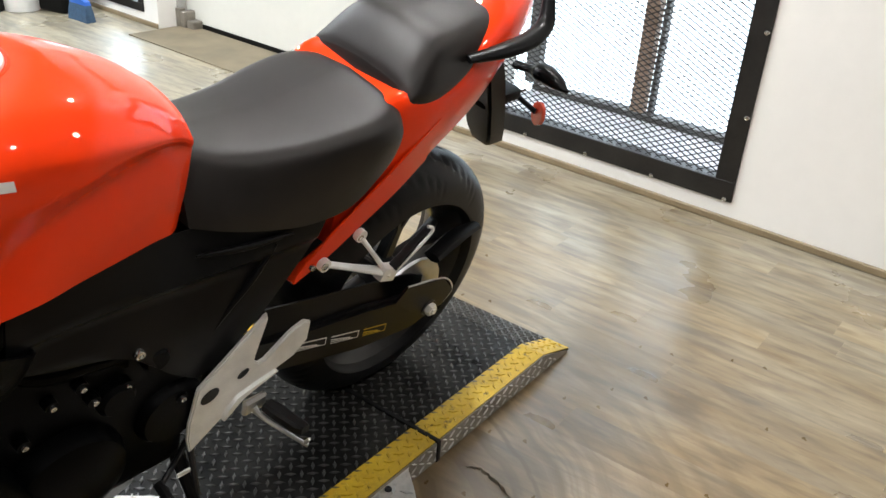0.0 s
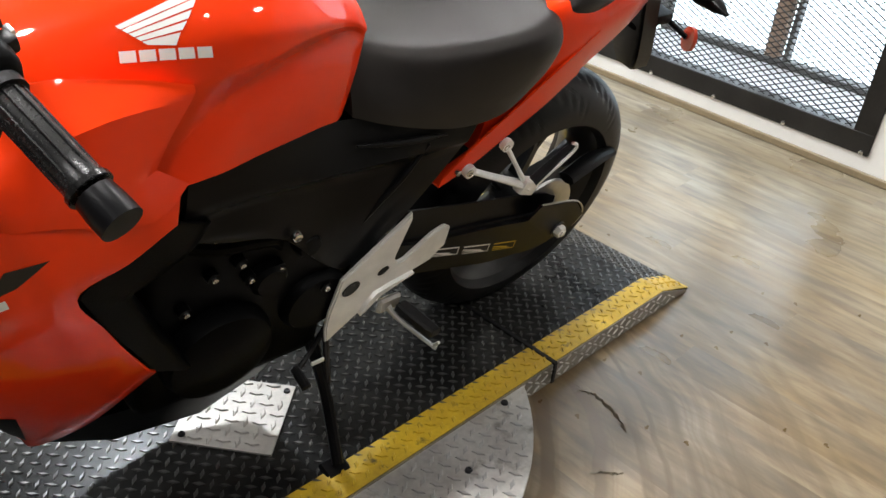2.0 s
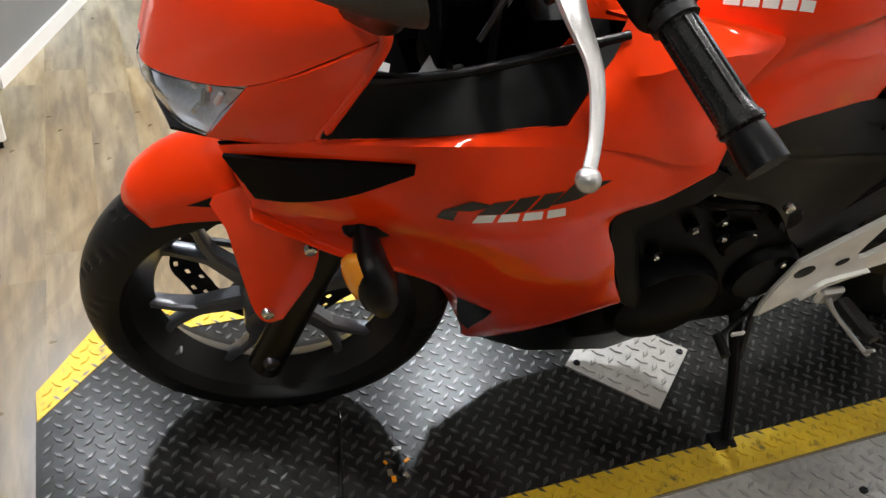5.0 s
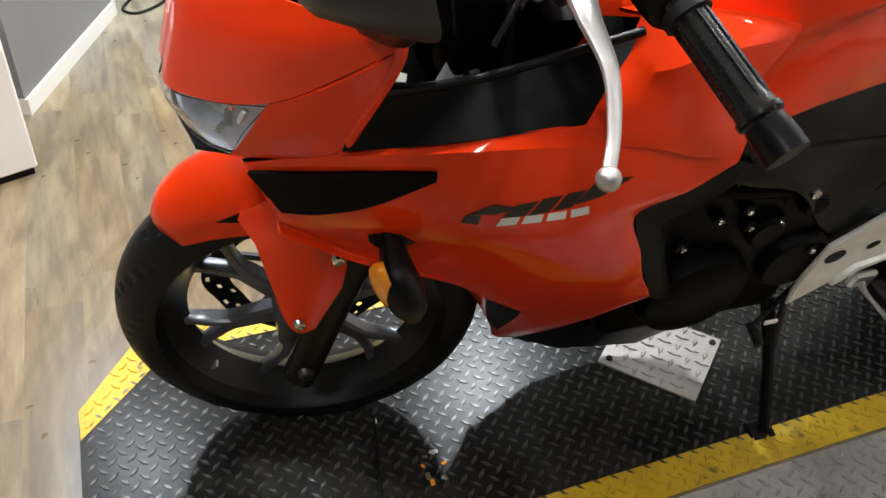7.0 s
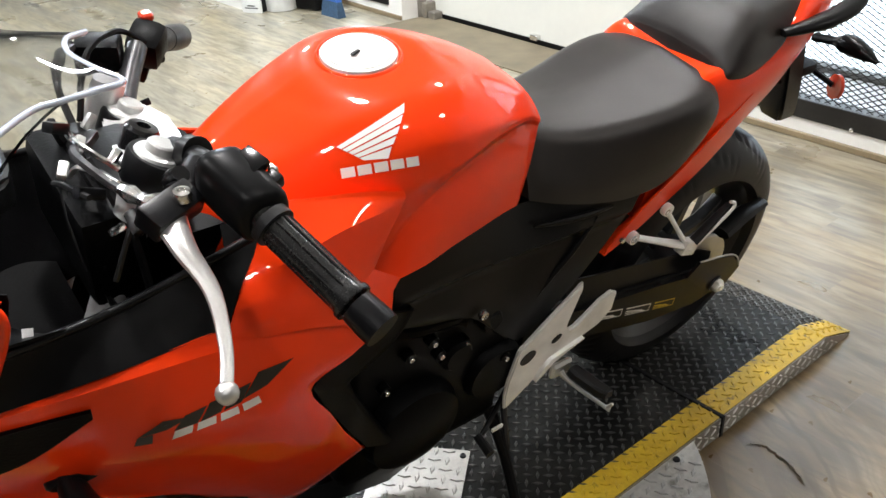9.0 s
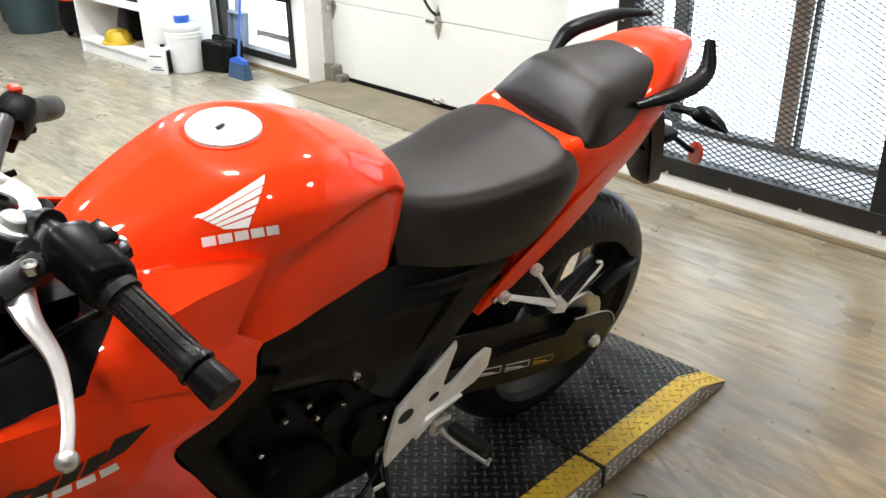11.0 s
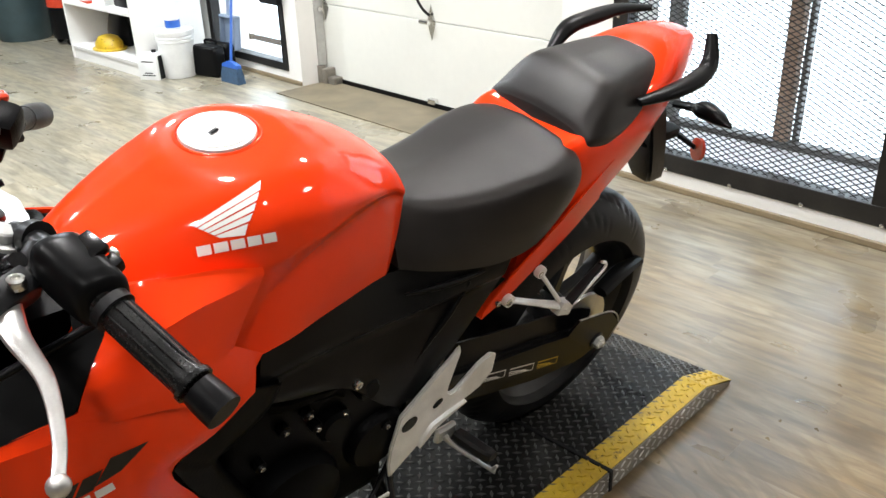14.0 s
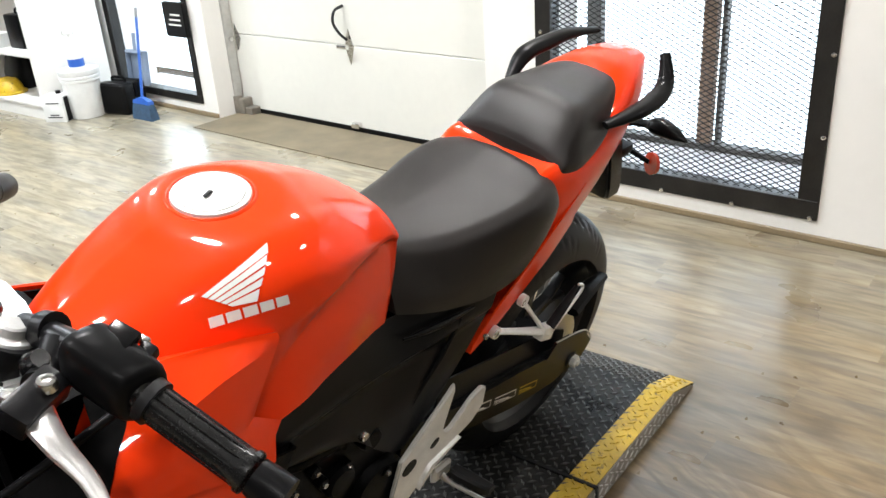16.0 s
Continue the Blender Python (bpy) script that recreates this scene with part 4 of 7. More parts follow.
def curved_shell(bm, top, curves, n=48, rows=30, thick=0.004):
    """A flat strip from the line top to the first curve, then one smooth skin over the curves."""
    cs = [spline(c, n) for c in curves]
    cols = [spline([c[i] for c in cs], rows) for i in range(n)]
    lines = [[p.lerp(q, k / 3) for p, q in zip(spline(top, n), cs[0])] for k in range(3)] + [[col[k] for col in cols] for k in range(rows)]
    g = [[bm.verts.new(p) for p in r] for r in lines]
    fs = [bm.faces.new((a[i], a[i + 1], b[i + 1], b[i])) for a, b in zip(g, g[1:]) for i in range(n - 1)]
    bmesh.ops.recalc_face_normals(bm, faces=fs)
    bmesh.ops.solidify(bm, geom=fs, thickness=thick)
    return bm


for mir in (False, True):
    bm = curved_shell(bmesh.new(), H1, [H2, between(H2, H2B, 0.5, 0.004), H2B, between(H2B, H3, 0.5, 0.004), H3, between(H3, H4, 0.5, 0.012), H4])
    part("side_fairing", mirrored(bm) if mir else bm, RED, bike, "glossy red side fairing", smooth=24)
    bm = shell(bmesh.new(), [[(x, y * 0.94, z - 0.003) for x, y, z in c] for c in (H1, H2, H2B, H3)], 30, 4, 0.002)
    part("inner_liner", mirrored(bm) if mir else bm, BLACK_WITH_SHADE, bike, "black inner side of the fairing", smooth=40)
    bm = shell(bmesh.new(), [[(-1.06, -0.12, 0.885), (-0.98, -0.13, 0.88), (-0.92, -0.135, 0.868)], [(-1.075, -0.175, 0.86), (-1.02, -0.18, 0.845), (-0.94, -0.18, 0.82)], [(-1.09, -0.19, 0.81), (-1.0, -0.195, 0.80), (-0.94, -0.195, 0.78)]], 20, 4, 0.002)
    if mir:
        bmesh.ops.translate(bm, vec=(0, 0.06, -0.08), verts=bm.verts)
    part("inner_liner", mirrored(bm) if mir else bm, BLACK_WITH_SHADE, bike, "black inner side of the fairing", smooth=40)
    bm = shell(bmesh.new(), [[(-1.03, -0.11, 0.885), (-0.99, -0.114, 0.887), (-0.95, -0.125, 0.885), (-0.895, -0.145, 0.883), (-0.85, -0.158, 0.882)],
                             [(-1.03, -0.15, 0.908), (-0.995, -0.151, 0.914), (-0.953, -0.158, 0.911), (-0.907, -0.166, 0.906), (-0.853, -0.176, 0.895)],
                             [(-1.032, -0.155, 0.903), (-0.995, -0.155, 0.911), (-0.953, -0.162, 0.907), (-0.905, -0.17, 0.901), (-0.853, -0.18, 0.889)],
                             [(-1.064, -0.189, 0.868), (-1.02, -0.206, 0.879), (-0.985, -0.203, 0.885), (-0.94, -0.196, 0.888), (-0.857, -0.182, 0.882)],
                             [(-1.086, -0.209, 0.846), (-1.03, -0.222, 0.845), (-0.985, -0.217, 0.847), (-0.945, -0.21, 0.848), (-0.886, -0.194, 0.848)],
                             [(-1.102, -0.221, 0.824), (-1.03, -0.231, 0.82), (-0.98, -0.228, 0.815), (-0.945, -0.22, 0.81), (-0.905, -0.2, 0.813)],
                             [(-1.102, -0.224, 0.81), (-1.02, -0.234, 0.80), (-0.96, -0.231, 0.775), (-0.91, -0.225, 0.765), (-0.868, -0.205, 0.786)]], 30, 4, 0.004, True)
    if mir:
        bmesh.ops.translate(bm, vec=(0, 0.085, -0.12), verts=bm.verts)
    part("upper_fairing", mirrored(bm) if mir else bm, RED, bike, "glossy red upper fairing piece", smooth=24)
    # black inner panel
    ridge = [(-1.31, -0.197, 0.88), (-1.21, -0.173, 0.862), (-1.12, -0.169, 0.876), (-1.03, -0.166, 0.895)]
    bm = shell(bmesh.new(), [ridge, [(-1.335, -0.207, 0.842), (-1.24, -0.2, 0.838), (-1.15, -0.198, 0.845), (-1.075, -0.199, 0.86)],
                             [(-1.34, -0.209, 0.826), (-1.25, -0.214, 0.825), (-1.16, -0.217, 0.828), (-1.10, -0.219, 0.832)]], 24, 5, 0.004)
    part("inner_panel", mirrored(bm) if mir else bm, BLACK_PLASTIC, bike, "matt black inner fairing panel", smooth=40)
    bm = tube(bmesh.new(), [(x, y + 0.001, z + 0.001) for x, y, z in ridge], 0.005, 26, 8)
    part("panel_edge", mirrored(bm) if mir else bm, SATIN_BLACK, bike, "rounded black edge of the inner panel", smooth=60)
    bm = shell(bmesh.new(), [[(-1.30, -0.20, 0.895), (-1.21, -0.17, 0.862), (-1.13, -0.165, 0.872), (-1.06, -0.165, 0.88)],
                             [(-1.31, -0.14, 0.86), (-1.22, -0.12, 0.80), (-1.14, -0.11, 0.80), (-1.05, -0.12, 0.82)],
                             [(-1.33, -0.05, 0.84), (-1.25, -0.05, 0.74), (-1.16, -0.06, 0.74), (-1.06, -0.08, 0.74)]], 20, 4, 0.003)
    part("inner_cowl", mirrored(bm) if mir else bm, BLACK_WITH_SHADE, bike, "matt black inner cowl", smooth=40)
    # intake slot: black sheet over the fairing for the shade of the recess
    bm = shell(bmesh.new(), [[(-1.425, -0.164, 0.767), (-1.36, -0.2, 0.79), (-1.30, -0.2165, 0.797), (-1.25, -0.227, 0.797)],
                             [(-1.395, -0.176, 0.715), (-1.36, -0.196, 0.727), (-1.31, -0.2135, 0.748), (-1.25, -0.2275, 0.787)]], 20, 4, 0.005)
    part("air_slot_shade", mirrored(bm) if mir else bm, BLACK_WITH_SHADE, bike, "black sheet for the shade in the air slot", smooth=40)

# nose and headlight
NOSE = [
    [(-1.435, 0.0, 0.945), (-1.425, -0.07, 0.95), (-1.385, -0.155, 0.960), (-1.302, -0.236, 0.976)],
    [(-1.466, 0.0, 0.88), (-1.458, -0.065, 0.885), (-1.396, -0.168, 0.922), (-1.302, -0.2365, 0.967)],
    [(-1.489, 0.0, 0.792), (-1.484, -0.058, 0.793), (-1.401, -0.172, 0.861), (-1.304, -0.236, 0.957)],
]
NOSE_LOW = [[(-1.401, -0.172, 0.8595), (-1.37, -0.199, 0.890), (-1.336, -0.22, 0.923), (-1.304, -0.236, 0.9555)],
            [(-1.42, -0.157, 0.814), (-1.387, -0.185, 0.838), (-1.351, -0.206, 0.862), (-1.318, -0.22, 0.888)],
            [(-1.437, -0.138, 0.769), (-1.402, -0.166, 0.786), (-1.367, -0.188, 0.802), (-1.339, -0.201, 0.818)]]
for mir in (False, True):
    bm = shell(bmesh.new(), NOSE, 20, 6, 0.004, False)
    part("nose_fairing", mirrored(bm) if mir else bm, RED, bike, "glossy red nose fairing", smooth=45)
    for src in (NOSE, NOSE_LOW):
        bm = shell(bmesh.new(), [[(x + 0.012, y * 0.94, z - 0.004) for x, y, z in c] for c in src], 16, 4, 0.002)
        part("inner_liner", mirrored(bm) if mir else bm, BLACK_WITH_SHADE, bike, "black inner side of the fairing", smooth=45)
    bm = shell(bmesh.new(), NOSE_LOW, 16, 6, 0.004, False)
    part("nose_side", mirrored(bm) if mir else bm, RED, bike, "glossy red nose side panel", smooth=45)
    bm = tube(bmesh.new(), [(-1.318, -0.223, 0.975), (-1.303, -0.2355, 0.97), (-1.300, -0.236, 0.953), (-1.306, -0.226, 0.92), (-1.316, -0.218, 0.888), (-1.338, -0.2, 0.818)], 0.0055, 26, 10)
    part("nose_rim", mirrored(bm) if mir else bm, RED, bike, "rolled red edge of the nose", smooth=60)
    LENS = [[(-1.489, -0.012, 0.789), (-1.484, -0.057, 0.790), (-1.447, -0.118, 0.822), (-1.403, -0.172, 0.857)],
            [(-1.496, -0.012, 0.772), (-1.489, -0.055, 0.772), (-1.461, -0.108, 0.790), (-1.424, -0.156, 0.815)],
            [(-1.488, -0.012, 0.75), (-1.481, -0.05, 0.75), (-1.462, -0.1, 0.756), (-1.437, -0.137, 0.770)]]
    bm = shell(bmesh.new(), LENS, 16, 5, 0.003)
    lens = part("headlight_lens", mirrored(bm) if mir else bm, LENS_CLEAR, bike, "clear headlight lens", smooth=45)
    lens.visible_shadow = False
    bm = shell(bmesh.new(), [[(x + 0.006 + (0.024 if k == 1 else 0), y * 0.985, z + 0.001) for x, y, z in c] for k, c in enumerate(LENS)], 16, 5, 0.003)
    part("headlight_reflector", mirrored(bm) if mir else bm, REFLECTOR, bike, "silvery headlight reflector", smooth=45)
    for k, (x, y, z, h) in enumerate(((-1.418, 0.132, 0.838, 0.011), (-1.428, 0.124, 0.826, 0.01), (-1.421, 0.138, 0.819, 0.008), (-1.433, 0.122, 0.806, 0.009), (-1.44, 0.112, 0.816, 0.006), (-1.441, 0.118, 0.79, 0.007))):
        bm = box(bmesh.new(), (-0.003, -h * 0.5, -h), (0.003, h * 0.5, h), 0.0015, Matrix.Translation((x, y if mir else -y, z)) @ pose(0, 0, 0, 35 - 25 * k, 20 * (k % 3) - 20, 40 if mir else -40))
        part("reflector_facet", bm, STEEL if k % 2 else CAP_ALLOY, bike, "bright facet inside the headlight")
bm = shell(bmesh.new(), [[(-1.47, 0.1, 0.75), (-1.487, 0.0, 0.745), (-1.47, -0.1, 0.75)], [(-1.42, 0.13, 0.76), (-1.43, 0.0, 0.73), (-1.42, -0.13, 0.76)]], 12, 3, 0.004)
part("nose_underside", bm, BLACK_PLASTIC, bike, "black nose underside")

# front mudguard on the fork
FEND = []
for deg, hw, rr, deep in ((133, 0.03, 0.29, 0.045), (127, 0.05, 0.304, 0.055), (116, 0.06, 0.314, 0.07), (100, 0.066, 0.322, 0.088), (82, 0.068, 0.324, 0.1), (62, 0.064, 0.32, 0.095), (40, 0.055, 0.312, 0.06)):
    a = radians(deg)
    c = FRONT_AXLE + Vector((math.cos(a) * rr, 0, math.sin(a) * rr))
    inn = FRONT_AXLE + Vector((math.cos(a) * (rr - deep), 0, math.sin(a) * (rr - deep)))
    FEND.append([inn + Vector((0, -hw - 0.008, 0)), c.lerp(inn, 0.45) + Vector((0, -hw, 0)), c.lerp(inn, 0.08) + Vector((0, -hw * 0.62, 0)), c + Vector((0, 0, 0.006)), c.lerp(inn, 0.08) + Vector((0, hw * 0.62, 0)), c.lerp(inn, 0.45) + Vector((0, hw, 0)), inn + Vector((0, hw + 0.008, 0))])
bm = shell(bmesh.new(), [[STEER @ p for p in r] for r in FEND], 24, 5, 0.003, False)
part("front_mudguard", bm, RED, bike, "glossy red front mudguard", smooth=50)
for mir in (1, -1):
    bm = shell(bmesh.new(), [[STEER @ Vector((x, 0.0145 + (y - 0.0145) * mir, z)) for x, y, z in c] for c in (
        [(-1.43, -0.05, 0.54), (-1.37, -0.07, 0.585), (-1.31, -0.095, 0.58), (-1.262, -0.105, 0.565)],
        [(-1.405, -0.075, 0.51), (-1.365, -0.095, 0.515), (-1.312, -0.113, 0.51), (-1.279, -0.116, 0.50)],
        [(-1.376, -0.105, 0.4), (-1.366, -0.112, 0.378), (-1.351, -0.117, 0.37), (-1.332, -0.118, 0.38)])], 14, 6, 0.004)
    part("mudguard_bracket", bm, RED, bike, "glossy red mudguard side", smooth=50)
    yl = 0.0145 - 0.105 * mir
    bm = tube(bmesh.new(), [STEER @ Vector((x, yl, z)) for x, z in ((-1.353, 0.248), (-1.348, 0.262), (-1.262, 0.55))], [0.018, 0.027, 0.026, 0.026, 0.029], 14, 20)
    part("fork_leg", bm, SATIN_BLACK, bike, "satin black fork leg", smooth=50)
    bm = tube(bmesh.new(), [STEER @ Vector((x, yl, z)) for x, z in ((-1.265, 0.54), (-1.10, 0.95))], 0.02, 4, 20)
    part("fork_tube", bm, YOKE_ALLOY, bike, "bright fork tube", smooth=50)
bolt(bike, STEER @ Vector((-1.30, -0.118, 0.52)), 0.009)
bolt(bike, STEER @ Vector((-1.352, -0.121, 0.395)), 0.009)
bolt(bike, STEER @ Vector((-1.347, -0.117, 0.272)), 0.012, mat=DARK_METAL)

# engine
ENG = bmesh.new()
box(ENG, (-0.90, -0.14, 0.25), (-0.56, 0.14, 0.62), 0.03, seg=3)
box(ENG, (-0.98, -0.12, 0.4), (-0.72, 0.12, 0.74), 0.03, seg=3)
part("engine_block", ENG, BLACK_WITH_SHADE, bike, "black engine block", smooth=40)
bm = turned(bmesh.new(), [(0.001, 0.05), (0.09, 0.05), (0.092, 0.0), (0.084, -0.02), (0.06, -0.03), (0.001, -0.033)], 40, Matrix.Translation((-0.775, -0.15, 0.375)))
part("engine_cover", bm, BLACK_WITH_SHADE, bike, "black round engine cover", smooth=40)
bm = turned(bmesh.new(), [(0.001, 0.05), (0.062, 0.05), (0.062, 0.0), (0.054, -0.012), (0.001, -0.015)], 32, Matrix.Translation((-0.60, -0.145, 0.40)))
part("sprocket_cover", bm, BLACK_WITH_SHADE, bike, "black sprocket cover", smooth=40)
for p in ((-0.798, -0.157, 0.626), (-0.752, -0.157, 0.557), (-0.734, -0.157, 0.518), (-0.794, -0.157, 0.546), (-0.834, -0.157, 0.493), (-0.685, -0.157, 0.52), (-0.592, -0.163, 0.439)):
    part("bolt_boss", turned(bmesh.new(), [(0.001, 0.03), (0.011, 0.03), (0.010, 0.002), (0.001, 0.002)], 12, Matrix.Translation(p)), BLACK_WITH_SHADE, bike)
    bolt(bike, p, 0.0052)
bolt(bike, (-0.683, -0.178, 0.604), 0.0085)
# engine side opening lip behind the fairing
LIP_OUT = [(-0.885, -0.213, 0.742), (-0.925, -0.22, 0.727), (-0.98, -0.228, 0.709), (-1.004, -0.23, 0.695), (-0.999, -0.227, 0.671), (-0.967, -0.219, 0.597), (-0.9, -0.202, 0.463)]
LIP_IN = [(-0.83, -0.187, 0.70), (-0.86, -0.195, 0.668), (-0.915, -0.205, 0.65), (-0.938, -0.207, 0.64), (-0.935, -0.205, 0.617), (-0.898, -0.197, 0.53), (-0.84, -0.182, 0.41)]
bm = shell(bmesh.new(), [LIP_OUT, [(x * 0.15 + a * 0.85, y * 0.15 + b * 0.85 - 0.003, z * 0.15 + c * 0.85) for (x, y, z), (a, b, c) in zip(LIP_OUT, LIP_IN)], LIP_IN, [(x + 0.008, y + 0.06, z - 0.012) for x, y, z in LIP_IN]], 36, 4, 0.004)
part("fairing_lip", bm, BLACK_WITH_SHADE, bike, "matt black inner lip of the fairing", smooth=50)
# belly pan
bm = bmesh.new()
loft(bm, [[Vector((x, y, z)) for y, z in ((-w, zt), (-w * 0.6, zb), (w * 0.6, zb), (w, zt), (0, zt + 0.03))] for x, w, zt, zb in ((-1.02, 0.04, 0.18, 0.14), (-0.9, 0.10, 0.24, 0.105), (-0.75, 0.13, 0.27, 0.10), (-0.62, 0.12, 0.26, 0.14), (-0.58, 0.1, 0.25, 0.2))])
part("belly_pan", bm, SATIN_BLACK, bike, "black belly pan", smooth=40)

# footrest bracket
HEEL = [(-0.575, 0.30), (-0.582, 0.335), (-0.582, 0.375), (-0.571, 0.45), (-0.514, 0.50), (-0.462, 0.545), (-0.452, 0.557), (-0.448, 0.543), (-0.462, 0.47), (-0.463, 0.455), (-0.452, 0.444), (-0.44, 0.446), (-0.39, 0.486), (-0.363, 0.496), (-0.348, 0.486), (-0.348, 0.445), (-0.375, 0.418), (-0.417, 0.405), (-0.505, 0.358)]
bm = slab(bmesh.new(), HEEL, 0.009, Matrix.Translation((0, -0.162, 0)))
bmesh.ops.bevel(bm, geom=[e for e in bm.edges if abs(e.verts[0].co.y - e.verts[1].co.y) < 1e-4], offset=0.0025, segments=2, affect="EDGES")
part("heel_guard", bm, GUARD_ALLOY, bike, "cast aluminium heel guard", smooth=0)
bm = loft(bmesh.new(), [[Vector((x + dx, y, z + dz)) for dx, dz, y in ((-w, w, -0.169), (-w * 0.6, w * 0.6, -0.178), (w * 0.6, -w * 0.6, -0.178), (w, -w, -0.169))] for x, z, w in ((-0.413, 0.408, 0.002), (-0.45, 0.398, 0.005), (-0.486, 0.386, 0.008), (-0.505, 0.365, 0.007), (-0.517, 0.348, 0.002))])
part("heel_guard_rib", bm, GUARD_ALLOY, bike)
# black discs laid on the guard draw its holes as dark shade
for x, z, r, k in ((-0.548, 0.425, 0.018, 0.75), (-0.485, 0.44, 0.012, 0.6)):
    bm = turned(bmesh.new(), [(0.001, 0), (r, 0.0), (r, -0.0012), (0.001, -0.0012)], 20, Matrix.Translation((x, -0.1713, z)) @ pose(0, 0, 0, 0, -30, 0) @ Matrix.Diagonal((1, 1, k, 1)))
    part("heel_guard_hole_shade", bm, SATIN_BLACK, bike)
bm = box(bmesh.new(), (-0.475, -0.178, 0.325), (-0.425, -0.165, 0.36), 0.005)
tube(bm, [(-0.455, -0.178, 0.34), (-0.447, -0.2, 0.328), (-0.405, -0.258, 0.294), (-0.398, -0.268, 0.29)], [0.007, 0.004, 0.004, 0.005], 12, 8)
tube(bm, [(-0.402, -0.262, 0.292), (-0.4, -0.27, 0.31)], [0.004, 0.003], 4, 6)
part("peg_mount", bm, ALLOY, bike, "cast aluminium footpeg mount")
bm = loft(bmesh.new(), [[Vector((x + dx, y, z + dz)) for dx, dz in ((-w, -0.008), (-w, 0.006), (-w * 0.6, 0.01), (w * 0.6, 0.01), (w, 0.006), (w, -0.008))] for x, y, z, w in ((-0.427, -0.182, 0.335, 0.012), (-0.422, -0.2, 0.333, 0.014), (-0.407, -0.248, 0.326, 0.013), (-0.402, -0.258, 0.324, 0.009))])
part("footpeg", bm, RUBBER, bike, "black rubber footpeg")

# swing arm, chain guard
bm = loft(bmesh.new(), [[Vector((x, y, z)) for y, z in ((-yo, zt), (-yo, zb), (-yo + 0.035, zb), (-yo + 0.035, zt))] for x, yo, zt, zb in ((-0.52, 0.12, 0.46, 0.36), (-0.35, 0.13, 0.42, 0.325), (-0.15, 0.135, 0.39, 0.27), (0.0, 0.14, 0.36, 0.255), (0.09, 0.142, 0.34, 0.28))])
bmesh.ops.bevel(bm, geom=bm.edges[:], offset=0.008, segments=2, affect="EDGES")
arm = part("swing_arm", bm, SATIN_BLACK, bike, "satin black swing arm", smooth=40)
part("swing_arm", mirrored(loft(bmesh.new(), [[Vector((x, y, z)) for y, z in ((-yo, zt), (-yo, zb), (-yo + 0.035, zb), (-yo + 0.035, zt))] for x, yo, zt, zb in ((-0.52, 0.12, 0.46, 0.36), (-0.15, 0.135, 0.39, 0.27), (0.09, 0.142, 0.34, 0.28))])), GLOSS_BLACK, bike, smooth=40)
part("axle_washer", turned(bmesh.new(), [(0.001, 0.0), (0.02, 0.0), (0.02, -0.004), (0.001, -0.004)], 24, Matrix.Translation((0.03, -0.151, 0.318))), DARK_METAL, bike)
part("axle_nut", turned(bmesh.new(), [(0.001, 0.0), (0.0155, 0.0), (0.0155, -0.009), (0.013, -0.012), (0.008, -0.012), (0.007, -0.016), (0.001, -0.016)], 6, Matrix.Translation((0.03, -0.155, 0.318))), GUARD_ALLOY, bike, "bright axle nut", smooth=20)
part("plate_edge", tube(bmesh.new(), [(-0.06, -0.149, 0.416), (0.058, -0.149, 0.387), (0.105, -0.149, 0.337), (0.084, -0.149, 0.303)], 0.0018, 24, 6), ALLOY, bike, "bright worn plate edge")
bm = slab(bmesh.new(), [(-0.09, 0.385), (-0.06, 0.415), (0.06, 0.385), (0.105, 0.335), (0.08, 0.30), (0.0, 0.31)], 0.006, Matrix.Translation((0, -0.145, 0)))
part("chain_guard_end", bm, SATIN_BLACK, bike, smooth=0)
bm = tube(bmesh.new(), [(0.05, -0.11, 0.42), (0.14, -0.095, 0.43), (0.22, -0.088, 0.428)], [0.02, 0.022, 0.014], 10, 8, 0.6)
part("hugger", bm, BLACK_PLASTIC, bike, "black hugger arm")
bm = shell(bmesh.new(), [[(-0.42, -0.115, 0.50), (-0.25, -0.115, 0.46), (-0.05, -0.12, 0.42), (0.02, -0.12, 0.39)], [(-0.42, -0.12, 0.40), (-0.25, -0.12, 0.37), (-0.05, -0.125, 0.34), (0.02, -0.125, 0.33)]], 14, 4, 0.004)
part("chain_guard", bm, SATIN_BLACK, bike, "black chain guard", smooth=40)
bm = turned(bmesh.new(), [(0.03, -0.005), (0.098, -0.004), (0.1, 0), (0.098, 0.004), (0.03, 0.005)], 48, Matrix.Translation(REAR_AXLE + Vector((0, -0.095, 0))))
part("sprocket", bm, ALLOY, bike, "worn steel rear sprocket")
# pillion footrest
JOINT = Vector((-0.178, -0.172, 0.526))
bm = tube(bmesh.new(), [(-0.322, -0.145, 0.587), JOINT], [0.0085, 0.0095, 0.014], 8, 10, 0.55)
tube(bm, [(-0.247, -0.145, 0.622), JOINT], [0.0085, 0.007, 0.010], 8, 10, 0.6)
box(bm, (-0.022, -0.011, -0.015), (0.02, 0.011, 0.015), 0.004, Matrix.Translation(JOINT) @ pose(0, 0, 0, 0, 20, 0), 2)
part("pillion_bracket", bm, GUARD_ALLOY, bike, "cast aluminium pillion footrest bracket")
for x, z in ((-0.322, 0.587), (-0.247, 0.622)):
    part("bracket_eye", turned(bmesh.new(), [(0.001, 0.004), (0.012, 0.004), (0.0125, 0.0), (0.012, -0.007), (0.001, -0.007)], 20, Matrix.Translation((x, -0.147, z))), GUARD_ALLOY, bike)
bm = tube(bmesh.new(), [JOINT + Vector((0.008, -0.004, 0.01)), (-0.10, -0.178, 0.60)], [0.011, 0.010, 0.006], 10, 10, 0.5)
part("pillion_footpeg", bm, RUBBER, bike, "folded black pillion footpeg")
